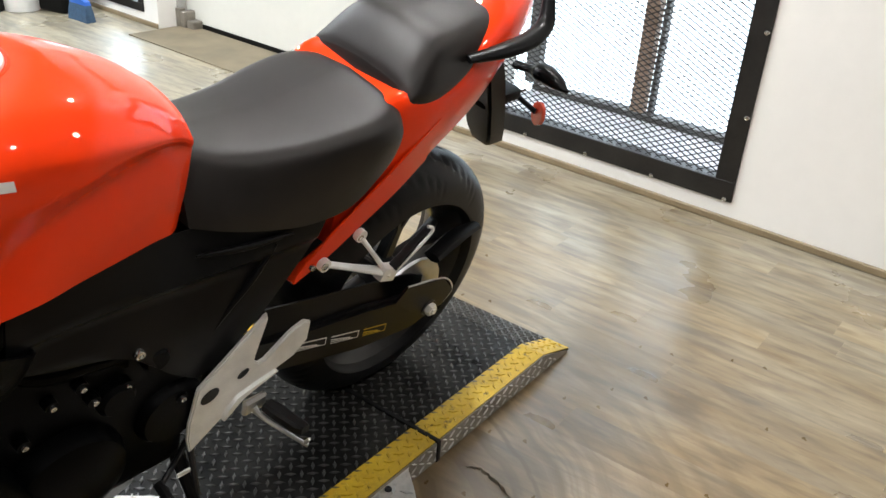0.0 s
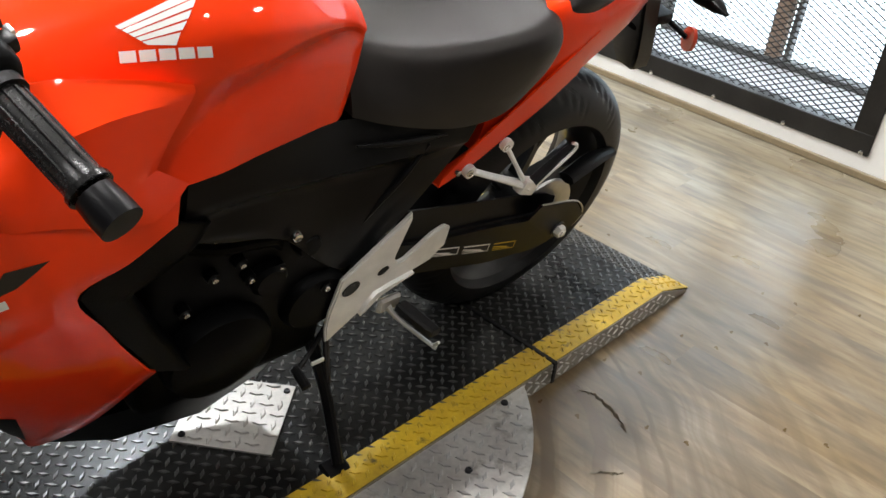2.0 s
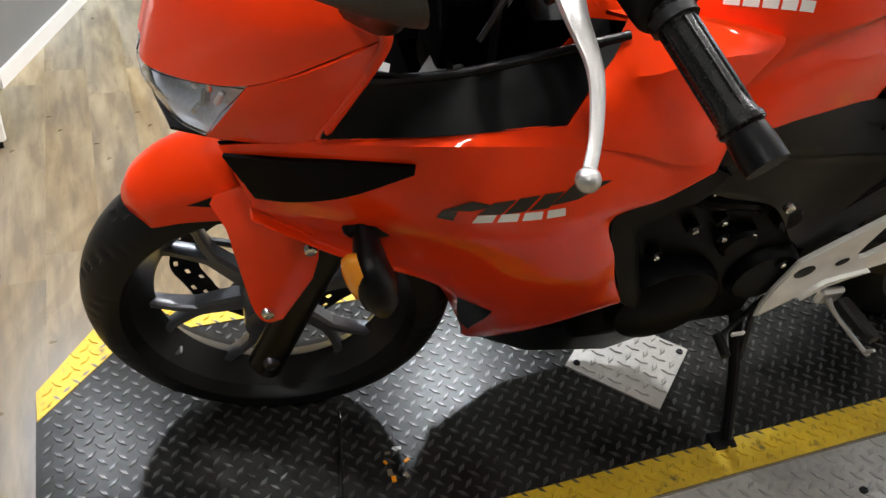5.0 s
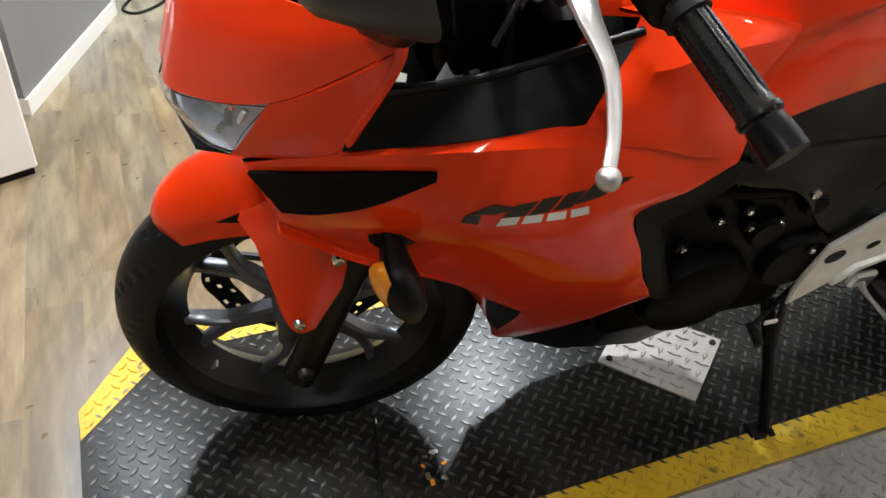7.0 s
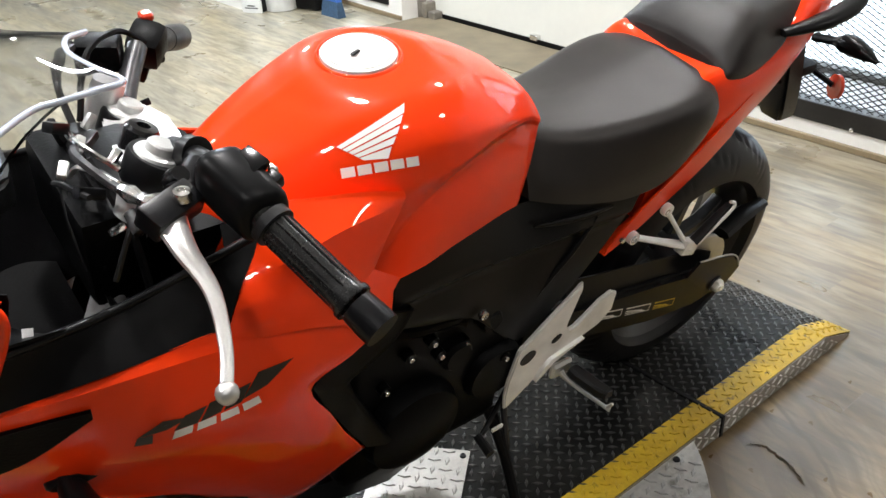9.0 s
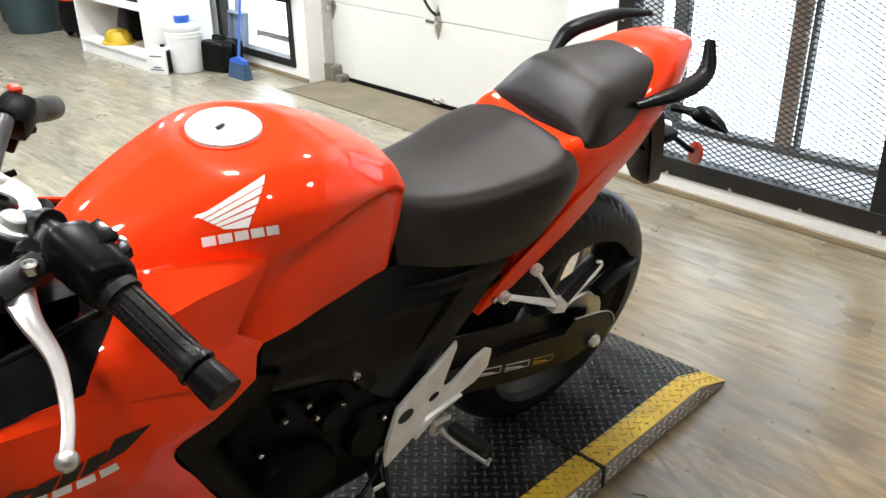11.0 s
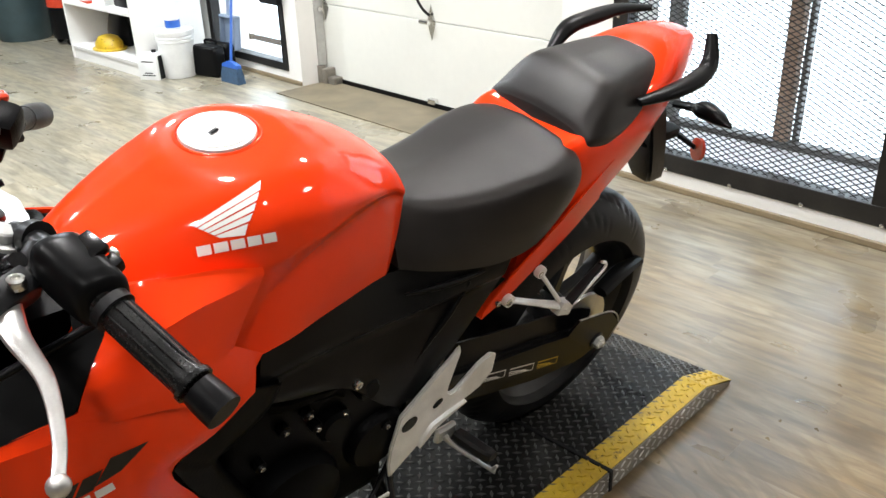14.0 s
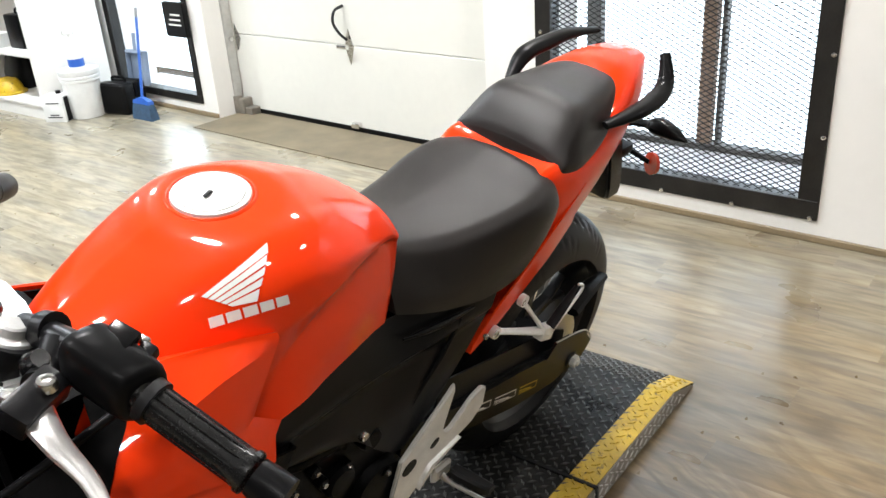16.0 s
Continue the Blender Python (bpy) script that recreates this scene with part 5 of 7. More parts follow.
bm = tube(bmesh.new(), [JOINT + Vector((0.014, -0.01, 0.004)), (-0.10, -0.186, 0.588), (-0.092, -0.184, 0.604), (-0.104, -0.182, 0.61)], 0.0032, 16, 8)
part("footpeg_edge", bm, GUARD_ALLOY, bike, "bright edge of the footpeg")

# rear brake and silencer beyond the wheel
bm = tube(bmesh.new(), [(-0.5, 0.13, 0.25), (-0.3, 0.165, 0.3), (-0.05, 0.185, 0.37), (0.13, 0.19, 0.43)], [0.035, 0.055, 0.06, 0.058, 0.045], 24, 20)
part("silencer", bm, SATIN_BLACK, bike, "black exhaust silencer", smooth=50)
bm = box(bmesh.new(), (-0.03, -0.016, -0.04), (0.03, 0.016, 0.04), 0.008, Matrix.Translation((0.12, 0.095, 0.36)) @ pose(0, 0, 0, 0, 35, 0), 2)
part("brake_caliper", bm, GUARD_ALLOY, bike, "pale rear brake caliper")

# grab rails
for path in ([(-0.04, -0.12, 0.905), (0.03, -0.14, 0.92), (0.1, -0.142, 0.932), (0.15, -0.13, 0.95), (0.17, -0.105, 0.995)], [(-0.02, 0.115, 0.905), (0.03, 0.125, 0.94), (0.1, 0.12, 0.955), (0.17, 0.11, 0.965), (0.245, 0.09, 0.965)]):
    part("grab_rail", tube(bmesh.new(), path, [0.011, 0.02, 0.021, 0.017, 0.010], 20, 12, 0.55), BLACK_PLASTIC, bike, "matt black grab rail", smooth=60)
# tail light, plate holder, indicators
bm = box(bmesh.new(), (0.12, -0.04, 0.85), (0.232, 0.04, 0.905), 0.012, seg=2)
part("tail_light", bm, RED_LENS, bike, "dark red tail light")
bm = loft(bmesh.new(), [[Vector((x + dx, y, z)) for dx, y in ((-0.03, -w), (0.03, -w), (0.03, w), (-0.03, w))] for x, z, w in ((0.13, 0.86, 0.05), (0.19, 0.79, 0.042), (0.235, 0.70, 0.04), (0.27, 0.625, 0.036), (0.295, 0.585, 0.024))])
bmesh.ops.bevel(bm, geom=bm.edges[:], offset=0.006, segments=2, affect="EDGES")
part("plate_holder", bm, SATIN_BLACK, bike, "black number plate holder")
bm = box(bmesh.new(), (0.2, -0.03, 0.695), (0.325, 0.03, 0.722), 0.01, seg=2)
part("plate_lamp", bm, BLACK_WITH_SHADE, bike)
for s in (-1, 1):
    bm = tube(bmesh.new(), [(0.28, 0.02 * s, 0.785), (0.272, 0.07 * s, 0.80), (0.262, 0.11 * s, 0.81), (0.24, 0.175 * s, 0.812)], [0.012, 0.011, 0.012, 0.024, 0.024, 0.018, 0.004], 20, 12, 0.8)
    part("rear_indicator", bm, BLACK_PLASTIC, bike, "black rear indicator")
bm = turned(bmesh.new(), [(0.001, 0.0), (0.026, 0.0), (0.026, -0.008), (0.001, -0.01)], 20, Matrix.Translation((0.335, -0.075, 0.685)) @ pose(0, 0, 0, 0, 0, 60))
part("reflector", bm, RED_LENS, bike, "round red reflector")
bm = tube(bmesh.new(), [(0.33, 0, 0.70), (0.338, -0.07, 0.685)], 0.006, 4, 8)
part("reflector_arm", bm, BLACK_PLASTIC, bike)

# side stand
bm = tube(bmesh.new(), [(-0.575, -0.13, 0.27), (-0.572, -0.2, 0.18), (-0.585, -0.285, 0.085)], [0.014, 0.011, 0.011], 10, 10)
box(bm, (-0.615, -0.305, 0.07), (-0.565, -0.265, 0.082), 0.004)
part("side_stand", bm, SATIN_BLACK, bike, "black side stand")

# bars
LG0, LG1 = Vector((-1.08, -0.21, 1.003)), Vector((-1.029, -0.395, 0.949))
part("hand_grip", tube(bmesh.new(), [LG0.lerp(LG1, 0.2), LG0.lerp(LG1, 0.82)], [0.0175, 0.0165, 0.0165, 0.0165, 0.0165, 0.0195], 24, 20), GRIP_RUBBER, bike, "black rubber hand grip")
for q in range(10):
    w = 2 * math.pi * q / 10
    ax = (LG1 - LG0).normalized()
    s1 = ax.cross(Vector((0, 0, 1))).normalized()
    o = s1 * math.cos(w) * 0.0165 + ax.cross(s1) * math.sin(w) * 0.0165
    part("grip_rib", tube(bmesh.new(), [LG0.lerp(LG1, 0.31) + o, LG0.lerp(LG1, 0.75) + o], 0.0016, 2, 6), GRIP_RUBBER, bike)
part("grip_ring", tube(bmesh.new(), [LG0.lerp(LG1, 0.79), LG0.lerp(LG1, 0.815)], 0.0205, 3, 20), GRIP_RUBBER, bike)
part("bar_end", tube(bmesh.new(), [LG0.lerp(LG1, 0.835), LG1], [0.0175, 0.019, 0.019], 6, 16), SATIN_BLACK, bike, "black bar-end weight")
bm = tube(bmesh.new(), [(-1.142, -0.2, 0.988), (-1.145, -0.245, 0.98), (-1.14, -0.29, 0.962), (-1.15, -0.335, 0.94), (-1.166, -0.369, 0.927)], [0.017, 0.0125, 0.009, 0.007, 0.006, 0.006], 30, 12, 0.55)
bmesh.ops.create_uvsphere(bm, u_segments=16, v_segments=10, radius=0.0105, matrix=Matrix.Translation((-1.167, -0.372, 0.926)))
part("clutch_lever", bm, ALLOY, bike, "polished aluminium clutch lever")
# bars and controls
def rounded(w, d, power=0.55, n=24):
    """A soft rectangle round the origin."""
    out = []
    for q in range(n):
        c, e = math.cos(2 * math.pi * q / n), math.sin(2 * math.pi * q / n)
        out.append((w * math.copysign(abs(c) ** power, c), d * math.copysign(abs(e) ** power, e)))
    return out


bm = loft(bmesh.new(), [[LG0.lerp(LG1, u) + Vector((dx, 0, dz + 0.002)) for dx, dz in rounded(0.0265 * k, 0.029 * k, 0.65)] for u, k in ((-0.115, 0.6), (-0.108, 0.84), (-0.09, 0.95), (-0.04, 1.0), (0.06, 1.0), (0.16, 0.98), (0.215, 0.94), (0.24, 0.84), (0.25, 0.66))])
sw = part("switch_box", bm, BLACK_PLASTIC, bike, "black switch housing", smooth=50)
for p, sc, mt in (((-1.062, -0.213, 1.027), (0.011, 0.014, 0.006), GLOSS_BLACK), ((-1.05, -0.232, 1.014), (0.008, 0.008, 0.008), SATIN_BLACK), ((-1.041, -0.215, 1.012), (0.003, 0.005, 0.006), STEEL)):
    b2 = box(bmesh.new(), tuple(-v for v in sc), sc, min(sc) * 0.4, Matrix.Translation(p) @ pose(0, 0, 0, 10, -15, 15), 2)
    part("switch", b2, mt, sw)
part("grip_flange", tube(bmesh.new(), [LG0.lerp(LG1, 0.25), LG0.lerp(LG1, 0.3)], 0.0215, 3, 18), RUBBER, bike)
bm = box(bmesh.new(), (-0.03, -0.015, -0.013), (0.03, 0.015, 0.013), 0.004, Matrix.Translation((-1.138, -0.2, 0.99)) @ pose(0, 0, 0, 20, 0, 24), 2)
part("lever_perch", bm, SATIN_BLACK, bike, "black lever perch")
bolt(bike, (-1.127, -0.204, 1.006), 0.0095, pose(0, 0, 0, -90))
part("handlebar", tube(bmesh.new(), [(-1.09, -0.085, 0.972), (-1.083, -0.13, 0.985), (-1.079, -0.18, 0.998)], 0.0145, 8, 14), SATIN_BLACK, bike)
part("bar_collar", tube(bmesh.new(), [(-1.083, -0.112, 0.982), (-1.079, -0.126, 0.987)], 0.019, 3, 18), SATIN_BLACK, bike)
part("perch_clamp", tube(bmesh.new(), [(-1.086, -0.15, 0.985), (-1.108, -0.165, 0.982), (-1.125, -0.18, 0.985)], [0.02, 0.013, 0.015], 10, 14), SATIN_BLACK, bike, "black lever clamp")
part("clutch_switch", tube(bmesh.new(), [(-1.105, -0.145, 0.965), (-1.115, -0.155, 0.985), (-1.112, -0.165, 1.0)], [0.012, 0.014, 0.009], 8, 12), GLOSS_BLACK, bike, "small black clutch switch")
for y, x, z, nm in ((-0.096, -1.118, 0.957, "fork_cap"), (0.1, -1.085, 0.888, "fork_cap")):
    part("bar_clamp", turned(bmesh.new(), [(0.02, 0.0), (0.034, 0.0), (0.036, 0.004), (0.036, 0.03), (0.034, 0.034), (0.02, 0.034)], 24, Matrix.Translation((x, y, z - 0.012)) @ pose(0, 0, 0, 90, 24, 0)), SATIN_BLACK, bike, smooth=40)
    part(nm, turned(bmesh.new(), [(0.001, -0.05), (0.026, -0.05), (0.027, 0.02), (0.024, 0.026), (0.016, 0.028), (0.015, 0.036), (0.013, 0.038), (0.001, 0.038)], 6 * 4, Matrix.Translation((x, y, z)) @ pose(0, 0, 0, 90, 24, 0)), YOKE_ALLOY, bike, "grey fork cap nut", smooth=35)
bm = bmesh.new()
yo = [(-1.15, -0.135), (-1.105, -0.15), (-1.065, -0.06), (-1.05, 0.0), (-1.04, 0.06), (-1.055, 0.14), (-1.10, 0.135), (-1.12, 0.05), (-1.13, -0.03)]
a = [bm.verts.new((x, y, 0.952 - 0.2 * (y + 0.1))) for x, y in yo]
b = [bm.verts.new(v.co + Vector((0, 0, -0.022))) for v in a]
bm.faces.new(a)
bm.faces.new(b[::-1])
for i in range(len(a)):
    bm.faces.new((a[i], b[i], b[(i + 1) % len(a)], a[(i + 1) % len(a)]))
bmesh.ops.bevel(bm, geom=bm.edges[:], offset=0.004, segments=2, affect="EDGES")
part("top_yoke", bm, YOKE_ALLOY, bike, "grey aluminium top yoke", smooth=40)
part("ignition_lock", turned(bmesh.new(), [(0.001, -0.03), (0.02, -0.03), (0.02, 0.02), (0.017, 0.024), (0.008, 0.025), (0.007, 0.02), (0.001, 0.02)], 24, Matrix.Translation((-1.10, 0.0, 0.93)) @ pose(0, 0, 0, 90, 24, 0)), GLOSS_BLACK, bike, "black ignition lock")
# right side of the bar
part("handlebar", tube(bmesh.new(), [(-1.082, 0.105, 0.90), (-1.055, 0.155, 0.915), (-1.02, 0.21, 0.932)], 0.0135, 8, 12), DARK_METAL, bike)
part("switch_box", box(bmesh.new(), (-0.024, -0.026, -0.026), (0.024, 0.026, 0.026), 0.014, Matrix.Translation((-0.995, 0.245, 0.915)) @ pose(0, 0, 0, 20, 10, -40), 2), BLACK_WITH_SHADE, bike, "black switch housing")
part("lever_perch", box(bmesh.new(), (-0.016, -0.02, -0.014), (0.016, 0.02, 0.014), 0.005, Matrix.Translation((-1.005, 0.262, 0.878)) @ pose(0, 0, 0, 15, 20, -30), 2), BLACK_WITH_SHADE, bike, "black brake lever perch")
part("throttle_cable", tube(bmesh.new(), [(-1.0, 0.225, 0.925), (-1.045, 0.2, 0.965), (-1.10, 0.15, 0.968), (-1.135, 0.09, 0.92)], 0.004, 18, 6), BLACK_WITH_SHADE, bike, "black throttle cable")
part("stop_switch", box(bmesh.new(), (-0.009, -0.009, -0.006), (0.009, 0.009, 0.006), 0.003, Matrix.Translation((-0.985, 0.265, 0.945))), RED_LENS, bike, "red stop switch")
part("hand_grip", tube(bmesh.new(), [(-0.975, 0.27, 0.9), (-0.945, 0.305, 0.885)], [0.018, 0.0165], 6, 16), RUBBER, bike, "black rubber hand grip")
part("bar_end", tube(bmesh.new(), [(-0.95, 0.3, 0.887), (-0.915, 0.335, 0.868)], [0.018, 0.02, 0.019], 6, 16), DARK_METAL, bike, "dark grey bar-end weight")
part("brake_lever", tube(bmesh.new(), [(-1.02, 0.24, 0.89), (-0.99, 0.28, 0.868), (-0.96, 0.30, 0.86)], [0.008, 0.007, 0.009], 8, 8), SATIN_BLACK, bike, "black brake lever")
part("brake_reservoir", box(bmesh.new(), (-0.028, -0.023, -0.022), (0.028, 0.023, 0.016), 0.007, Matrix.Translation((-1.07, 0.205, 0.942)) @ pose(0, 0, 0, 0, 0, -25), 2), BLACK_WITH_SHADE, bike, "black brake fluid reservoir")
for d in (0, 0.012):
    part("brake_hose", tube(bmesh.new(), [(-1.10, 0.2 + d, 0.955), (-1.13, 0.17, 0.955 - d), (-1.14, 0.13, 0.92), (-1.13, 0.08, 0.86)], 0.0045, 14, 6), RUBBER, bike)
part("clutch_cable", tube(bmesh.new(), [(-1.15, -0.19, 0.992), (-1.17, -0.14, 0.99), (-1.185, -0.09, 0.995), (-1.17, -0.03, 0.96), (-1.15, 0.0, 0.86)], 0.005, 20, 6), RUBBER, bike)
bm = tube(bmesh.new(), [(-1.148, -0.2, 0.995), (-1.165, -0.15, 0.99)], [0.006, 0.009, 0.006, 0.009, 0.006], 12, 8)
part("cable_adjuster", bm, STEEL, bike, "bright cable adjuster")
for p0, p1, p2, r in (((-1.16, -0.13, 0.975), (-1.16, -0.05, 0.94), (-1.15, 0.02, 0.86), 0.006), ((-1.17, -0.06, 0.97), (-1.15, -0.1, 0.9), (-1.14, -0.11, 0.8), 0.005), ((-1.18, 0.02, 0.97), (-1.16, 0.06, 0.9), (-1.13, 0.06, 0.8), 0.006), ((-1.19, -0.02, 0.93), (-1.2, -0.08, 0.88), (-1.18, -0.1, 0.8), 0.004)):
    part("cable", tube(bmesh.new(), [p0, p1, p2], r, 12, 6), RUBBER, bike)
# left mirror on its stalk
def ring(c, a, b, k=1.0):
    """A rounded four-sided ring round c with half axes a and b."""
    out = []
    for q in range(28):
        w = 2 * math.pi * q / 28
        ca, sa = math.cos(w), math.sin(w)
        f = k / (abs(ca) ** 2.6 + abs(sa) ** 2.6) ** (1 / 2.6)
        out.append(c + a * (ca * f) + b * (sa * f))
    return out


MC, MA, MB = Vector((-1.353, -0.357, 1.137)), Vector((0.022, -0.035, -0.048)), Vector((0.004, 0.05, -0.034))
GC, GA = Vector((-1.394, -0.356, 1.131)), Vector((-0.010, -0.021, -0.030))
bm = loft(bmesh.new(), [ring(MC + (MC - GC) * 0.03, MA, MB, 0.93), ring(MC, MA, MB), ring(MC.lerp(GC, 0.12), MA.lerp(GA, 0.05), MB), ring(MC.lerp(GC, 0.55), MA.lerp(GA, 0.42), MB, 0.97), ring(MC.lerp(GC, 0.88), MA.lerp(GA, 0.85), MB * 0.85, 0.92), ring(GC, GA, MB * 0.6, 0.78), ring(GC + (GC - MC) * 0.08, GA, MB * 0.5, 0.4)])
mir_ob = part("mirror", bm, MIRROR_SHELL, bike, "satin black mirror housing", smooth=60)
part("mirror_glass", loft(bmesh.new(), [ring(MC + (MC - GC) * 0.035, MA, MB, 0.88), ring(MC + (MC - GC) * 0.05, MA, MB, 0.86)]), MIRROR_DARK, mir_ob, "mirror glass", smooth=30)
bm = tube(bmesh.new(), [MC.lerp(GC, 0.35) + MA * 0.7, (-1.325, -0.32, 1.05), (-1.315, -0.27, 1.0), (-1.318, -0.215, 0.972)], [0.016, 0.013, 0.013, 0.018], 16, 12, 0.7)
part("mirror_stalk", bm, BLACK_PLASTIC, bike, "black mirror stalk", smooth=60)
for x, y, z, a in ((-1.279, -0.176, 0.874, 20), (-1.299, -0.186, 0.868, -15)):
    part("paper_tag", box(bmesh.new(), (-0.005, -0.001, -0.008), (0.005, 0.001, 0.008), 0, Matrix.Translation((x, y, z)) @ pose(0, 0, 0, -40, a, 0)), BUCKET_WHITE, bike, "small white tag")
# small fittings round the yoke
rng = random.Random(8)
for x, y, z, s, mt in ((-1.165, -0.135, 0.985, 0.009, STEEL), (-1.15, -0.09, 0.985, 0.007, STEEL), (-1.172, -0.05, 0.982, 0.008, ALLOY), (-1.155, -0.02, 0.965, 0.01, SATIN_BLACK), (-1.185, -0.11, 0.965, 0.012, SATIN_BLACK), (-1.14, 0.03, 0.955, 0.008, ALLOY), (-1.18, 0.0, 0.975, 0.012, SATIN_BLACK), (-1.16, -0.16, 0.955, 0.011, SATIN_BLACK), (-1.175, -0.15, 0.945, 0.007, STEEL), (-1.2, -0.09, 0.985, 0.008, ALLOY)):
    M = Matrix.Translation((x, y, z)) @ pose(0, 0, 0, rng.uniform(-40, 40), rng.uniform(-40, 40), rng.uniform(0, 90))
    part("cable_fitting", box(bmesh.new(), (-s * 1.2, -s * 0.6, -s * 0.5), (s * 1.2, s * 0.6, s * 0.5), s * 0.25, M, 2), mt, bike)
for a, b_, c, mt in (((-1.165, -0.14, 0.99), (-1.185, -0.1, 0.99), (-1.19, -0.06, 0.955), ALLOY), ((-1.15, -0.1, 0.975), (-1.175, -0.06, 0.99), (-1.17, -0.01, 0.97), STEEL), ((-1.19, -0.13, 0.975), (-1.2, -0.08, 0.96), (-1.2, -0.03, 0.93), RUBBER), ((-1.14, -0.14, 0.97), (-1.165, -0.16, 0.95), (-1.19, -0.17, 0.9), RUBBER)):
    part("wire", tube(bmesh.new(), [a, b_, c], 0.0032, 14, 6), mt, bike)
# instruments
def dash_slab(shrink, up, thick, lo=-1.0, hi=1.0):
    """A tilted rounded plate of the instrument housing; lo and hi cut it across."""
    cx, cy = -1.272, 0.012
    top = []
    for q in range(40):
        a = 2 * math.pi * q / 40
        f = 1 / (abs(math.cos(a)) ** 3 + abs(math.sin(a)) ** 3) ** (1 / 3)
        y = max(lo, min(hi, cy + 0.108 * shrink * f * math.cos(a)))
        x = cx + 0.038 * shrink * f * math.sin(a) - 0.12 * (y - cy) ** 2 / 0.1
        top.append(Vector((x, y, 0.962 + (-1.235 - x) * 0.45 - 0.1 * y + up)))
    return loft(bmesh.new(), [top, [p - Vector((0, 0, thick)) for p in top]])


bm = dash_slab(1.0, 0.0, 0.035)
bmesh.ops.bevel(bm, geom=[e for e in bm.edges if abs(e.verts[0].co.z - e.verts[1].co.z) < 0.02], offset=0.005, segments=2, affect="EDGES")
dash = part("instrument_panel", bm, BLACK_PLASTIC, bike, "black instrument panel", smooth=40)
part("dial_glass", dash_slab(0.9, 0.0025, 0.004), material("dial_glass", (0.24, 0.28, 0.34), 0.14, 0.1, 0.1, 20, coat=0.5), dash, "pale grey-blue instrument glass", smooth=0)
part("display", dash_slab(0.72, 0.005, 0.004, -0.075, 0.01), GLOSS_BLACK, dash, "black display", smooth=0)
part("display_border", dash_slab(0.78, 0.0038, 0.004, -0.082, 0.016), DECAL, dash, "pale display border", smooth=0)
part("steering_head", box(bmesh.new(), (-1.17, -0.06, 0.70), (-1.09, 0.06, 0.93), 0.015, seg=2), BLACK_WITH_SHADE, bike, "black steering head", smooth=40)
part("wiring_box", box(bmesh.new(), (-1.2, -0.1, 0.80), (-1.13, 0.1, 0.92), 0.015, seg=2), BLACK_WITH_SHADE, bike, "black wiring box", smooth=40)
part("air_box", box(bmesh.new(), (-1.10, -0.09, 0.68), (-1.0, 0.13, 0.86), 0.02, seg=2), BLACK_WITH_SHADE, bike, "black air box", smooth=40)
bm = shell(bmesh.new(), [[(-1.42, 0.13, 0.82), (-1.43, 0.0, 0.82), (-1.42, -0.13, 0.82)], [(-1.30, 0.15, 0.775), (-1.30, 0.0, 0.765), (-1.30, -0.15, 0.775)], [(-1.20, 0.16, 0.75), (-1.2, 0.0, 0.74), (-1.20, -0.16, 0.75)]], 12, 5, 0.004)
part("dash_tray", bm, BLACK_WITH_SHADE, bike, "black tray under the instruments", smooth=40)
# wind screen
bm = shell(bmesh.new(), [[(-1.33, 0.205, 0.972), (-1.39, 0.13, 0.957), (-1.432, 0.0, 0.946), (-1.39, -0.14, 0.957), (-1.315, -0.215, 0.974)],
                         [(-1.27, 0.17, 1.03), (-1.30, 0.1, 1.035), (-1.32, 0.0, 1.037), (-1.305, -0.11, 1.04), (-1.275, -0.175, 1.045)],
                         [(-1.175, 0.095, 1.04), (-1.20, 0.05, 1.06), (-1.215, 0.0, 1.067), (-1.21, -0.06, 1.066), (-1.195, -0.1, 1.062)],
                         [(-1.115, 0.075, 1.035), (-1.145, 0.04, 1.05), (-1.155, 0.0, 1.056), (-1.145, -0.045, 1.06), (-1.127, -0.079, 1.06)]], 28, 6, 0.004, False)
ws = part("wind_screen", bm, TINT, bike, "lightly smoked clear wind screen", smooth=60)
for sgn in (1, -1):
    bm = shell(bmesh.new(), [[(-1.305, 0.24 * sgn, 0.976), (-1.345, 0.217 * sgn, 1.003), (-1.33, 0.175 * sgn, 1.027), (-1.265, 0.105 * sgn, 1.04)], [(-1.297, 0.227 * sgn, 0.968), (-1.322, 0.203 * sgn, 0.992), (-1.307, 0.16 * sgn, 1.012), (-1.258, 0.1 * sgn, 1.036)]], 16, 3, 0.004)
    part("screen_rim", bm, RED, bike, "glossy red screen rim", smooth=60)

ws.visible_shadow = False
# pale blue colour carries the reflection along the clear screen's edge
SCREEN_EDGE = material("screen_edge_sheen", (0.42, 0.46, 0.54), 0.12, 0, 0.1, 20, coat=0.5)
bm = tube(bmesh.new(), [(-1.268, -0.16, 1.076), (-1.221, -0.115, 1.07), (-1.195, -0.1, 1.064), (-1.155, -0.085, 1.058), (-1.127, -0.078, 1.058), (-1.142, -0.045, 1.058), (-1.153, 0.0, 1.055), (-1.144, 0.04, 1.05), (-1.115, 0.075, 1.036)], 0.0032, 50, 8)
part("screen_edge", bm, SCREEN_EDGE, ws, "screen edge with its bright reflection in the colour", smooth=60)

part("balance_weight", box(bmesh.new(), (-0.009, -0.014, -0.003), (0.009, 0.014, 0.003), 0.001, STEER @ Matrix.Translation((-1.497, 0.0, 0.153)) @ pose(0, 0, 0, 0, -43, 0)), ALLOY, bike, "silver wheel balance weight")

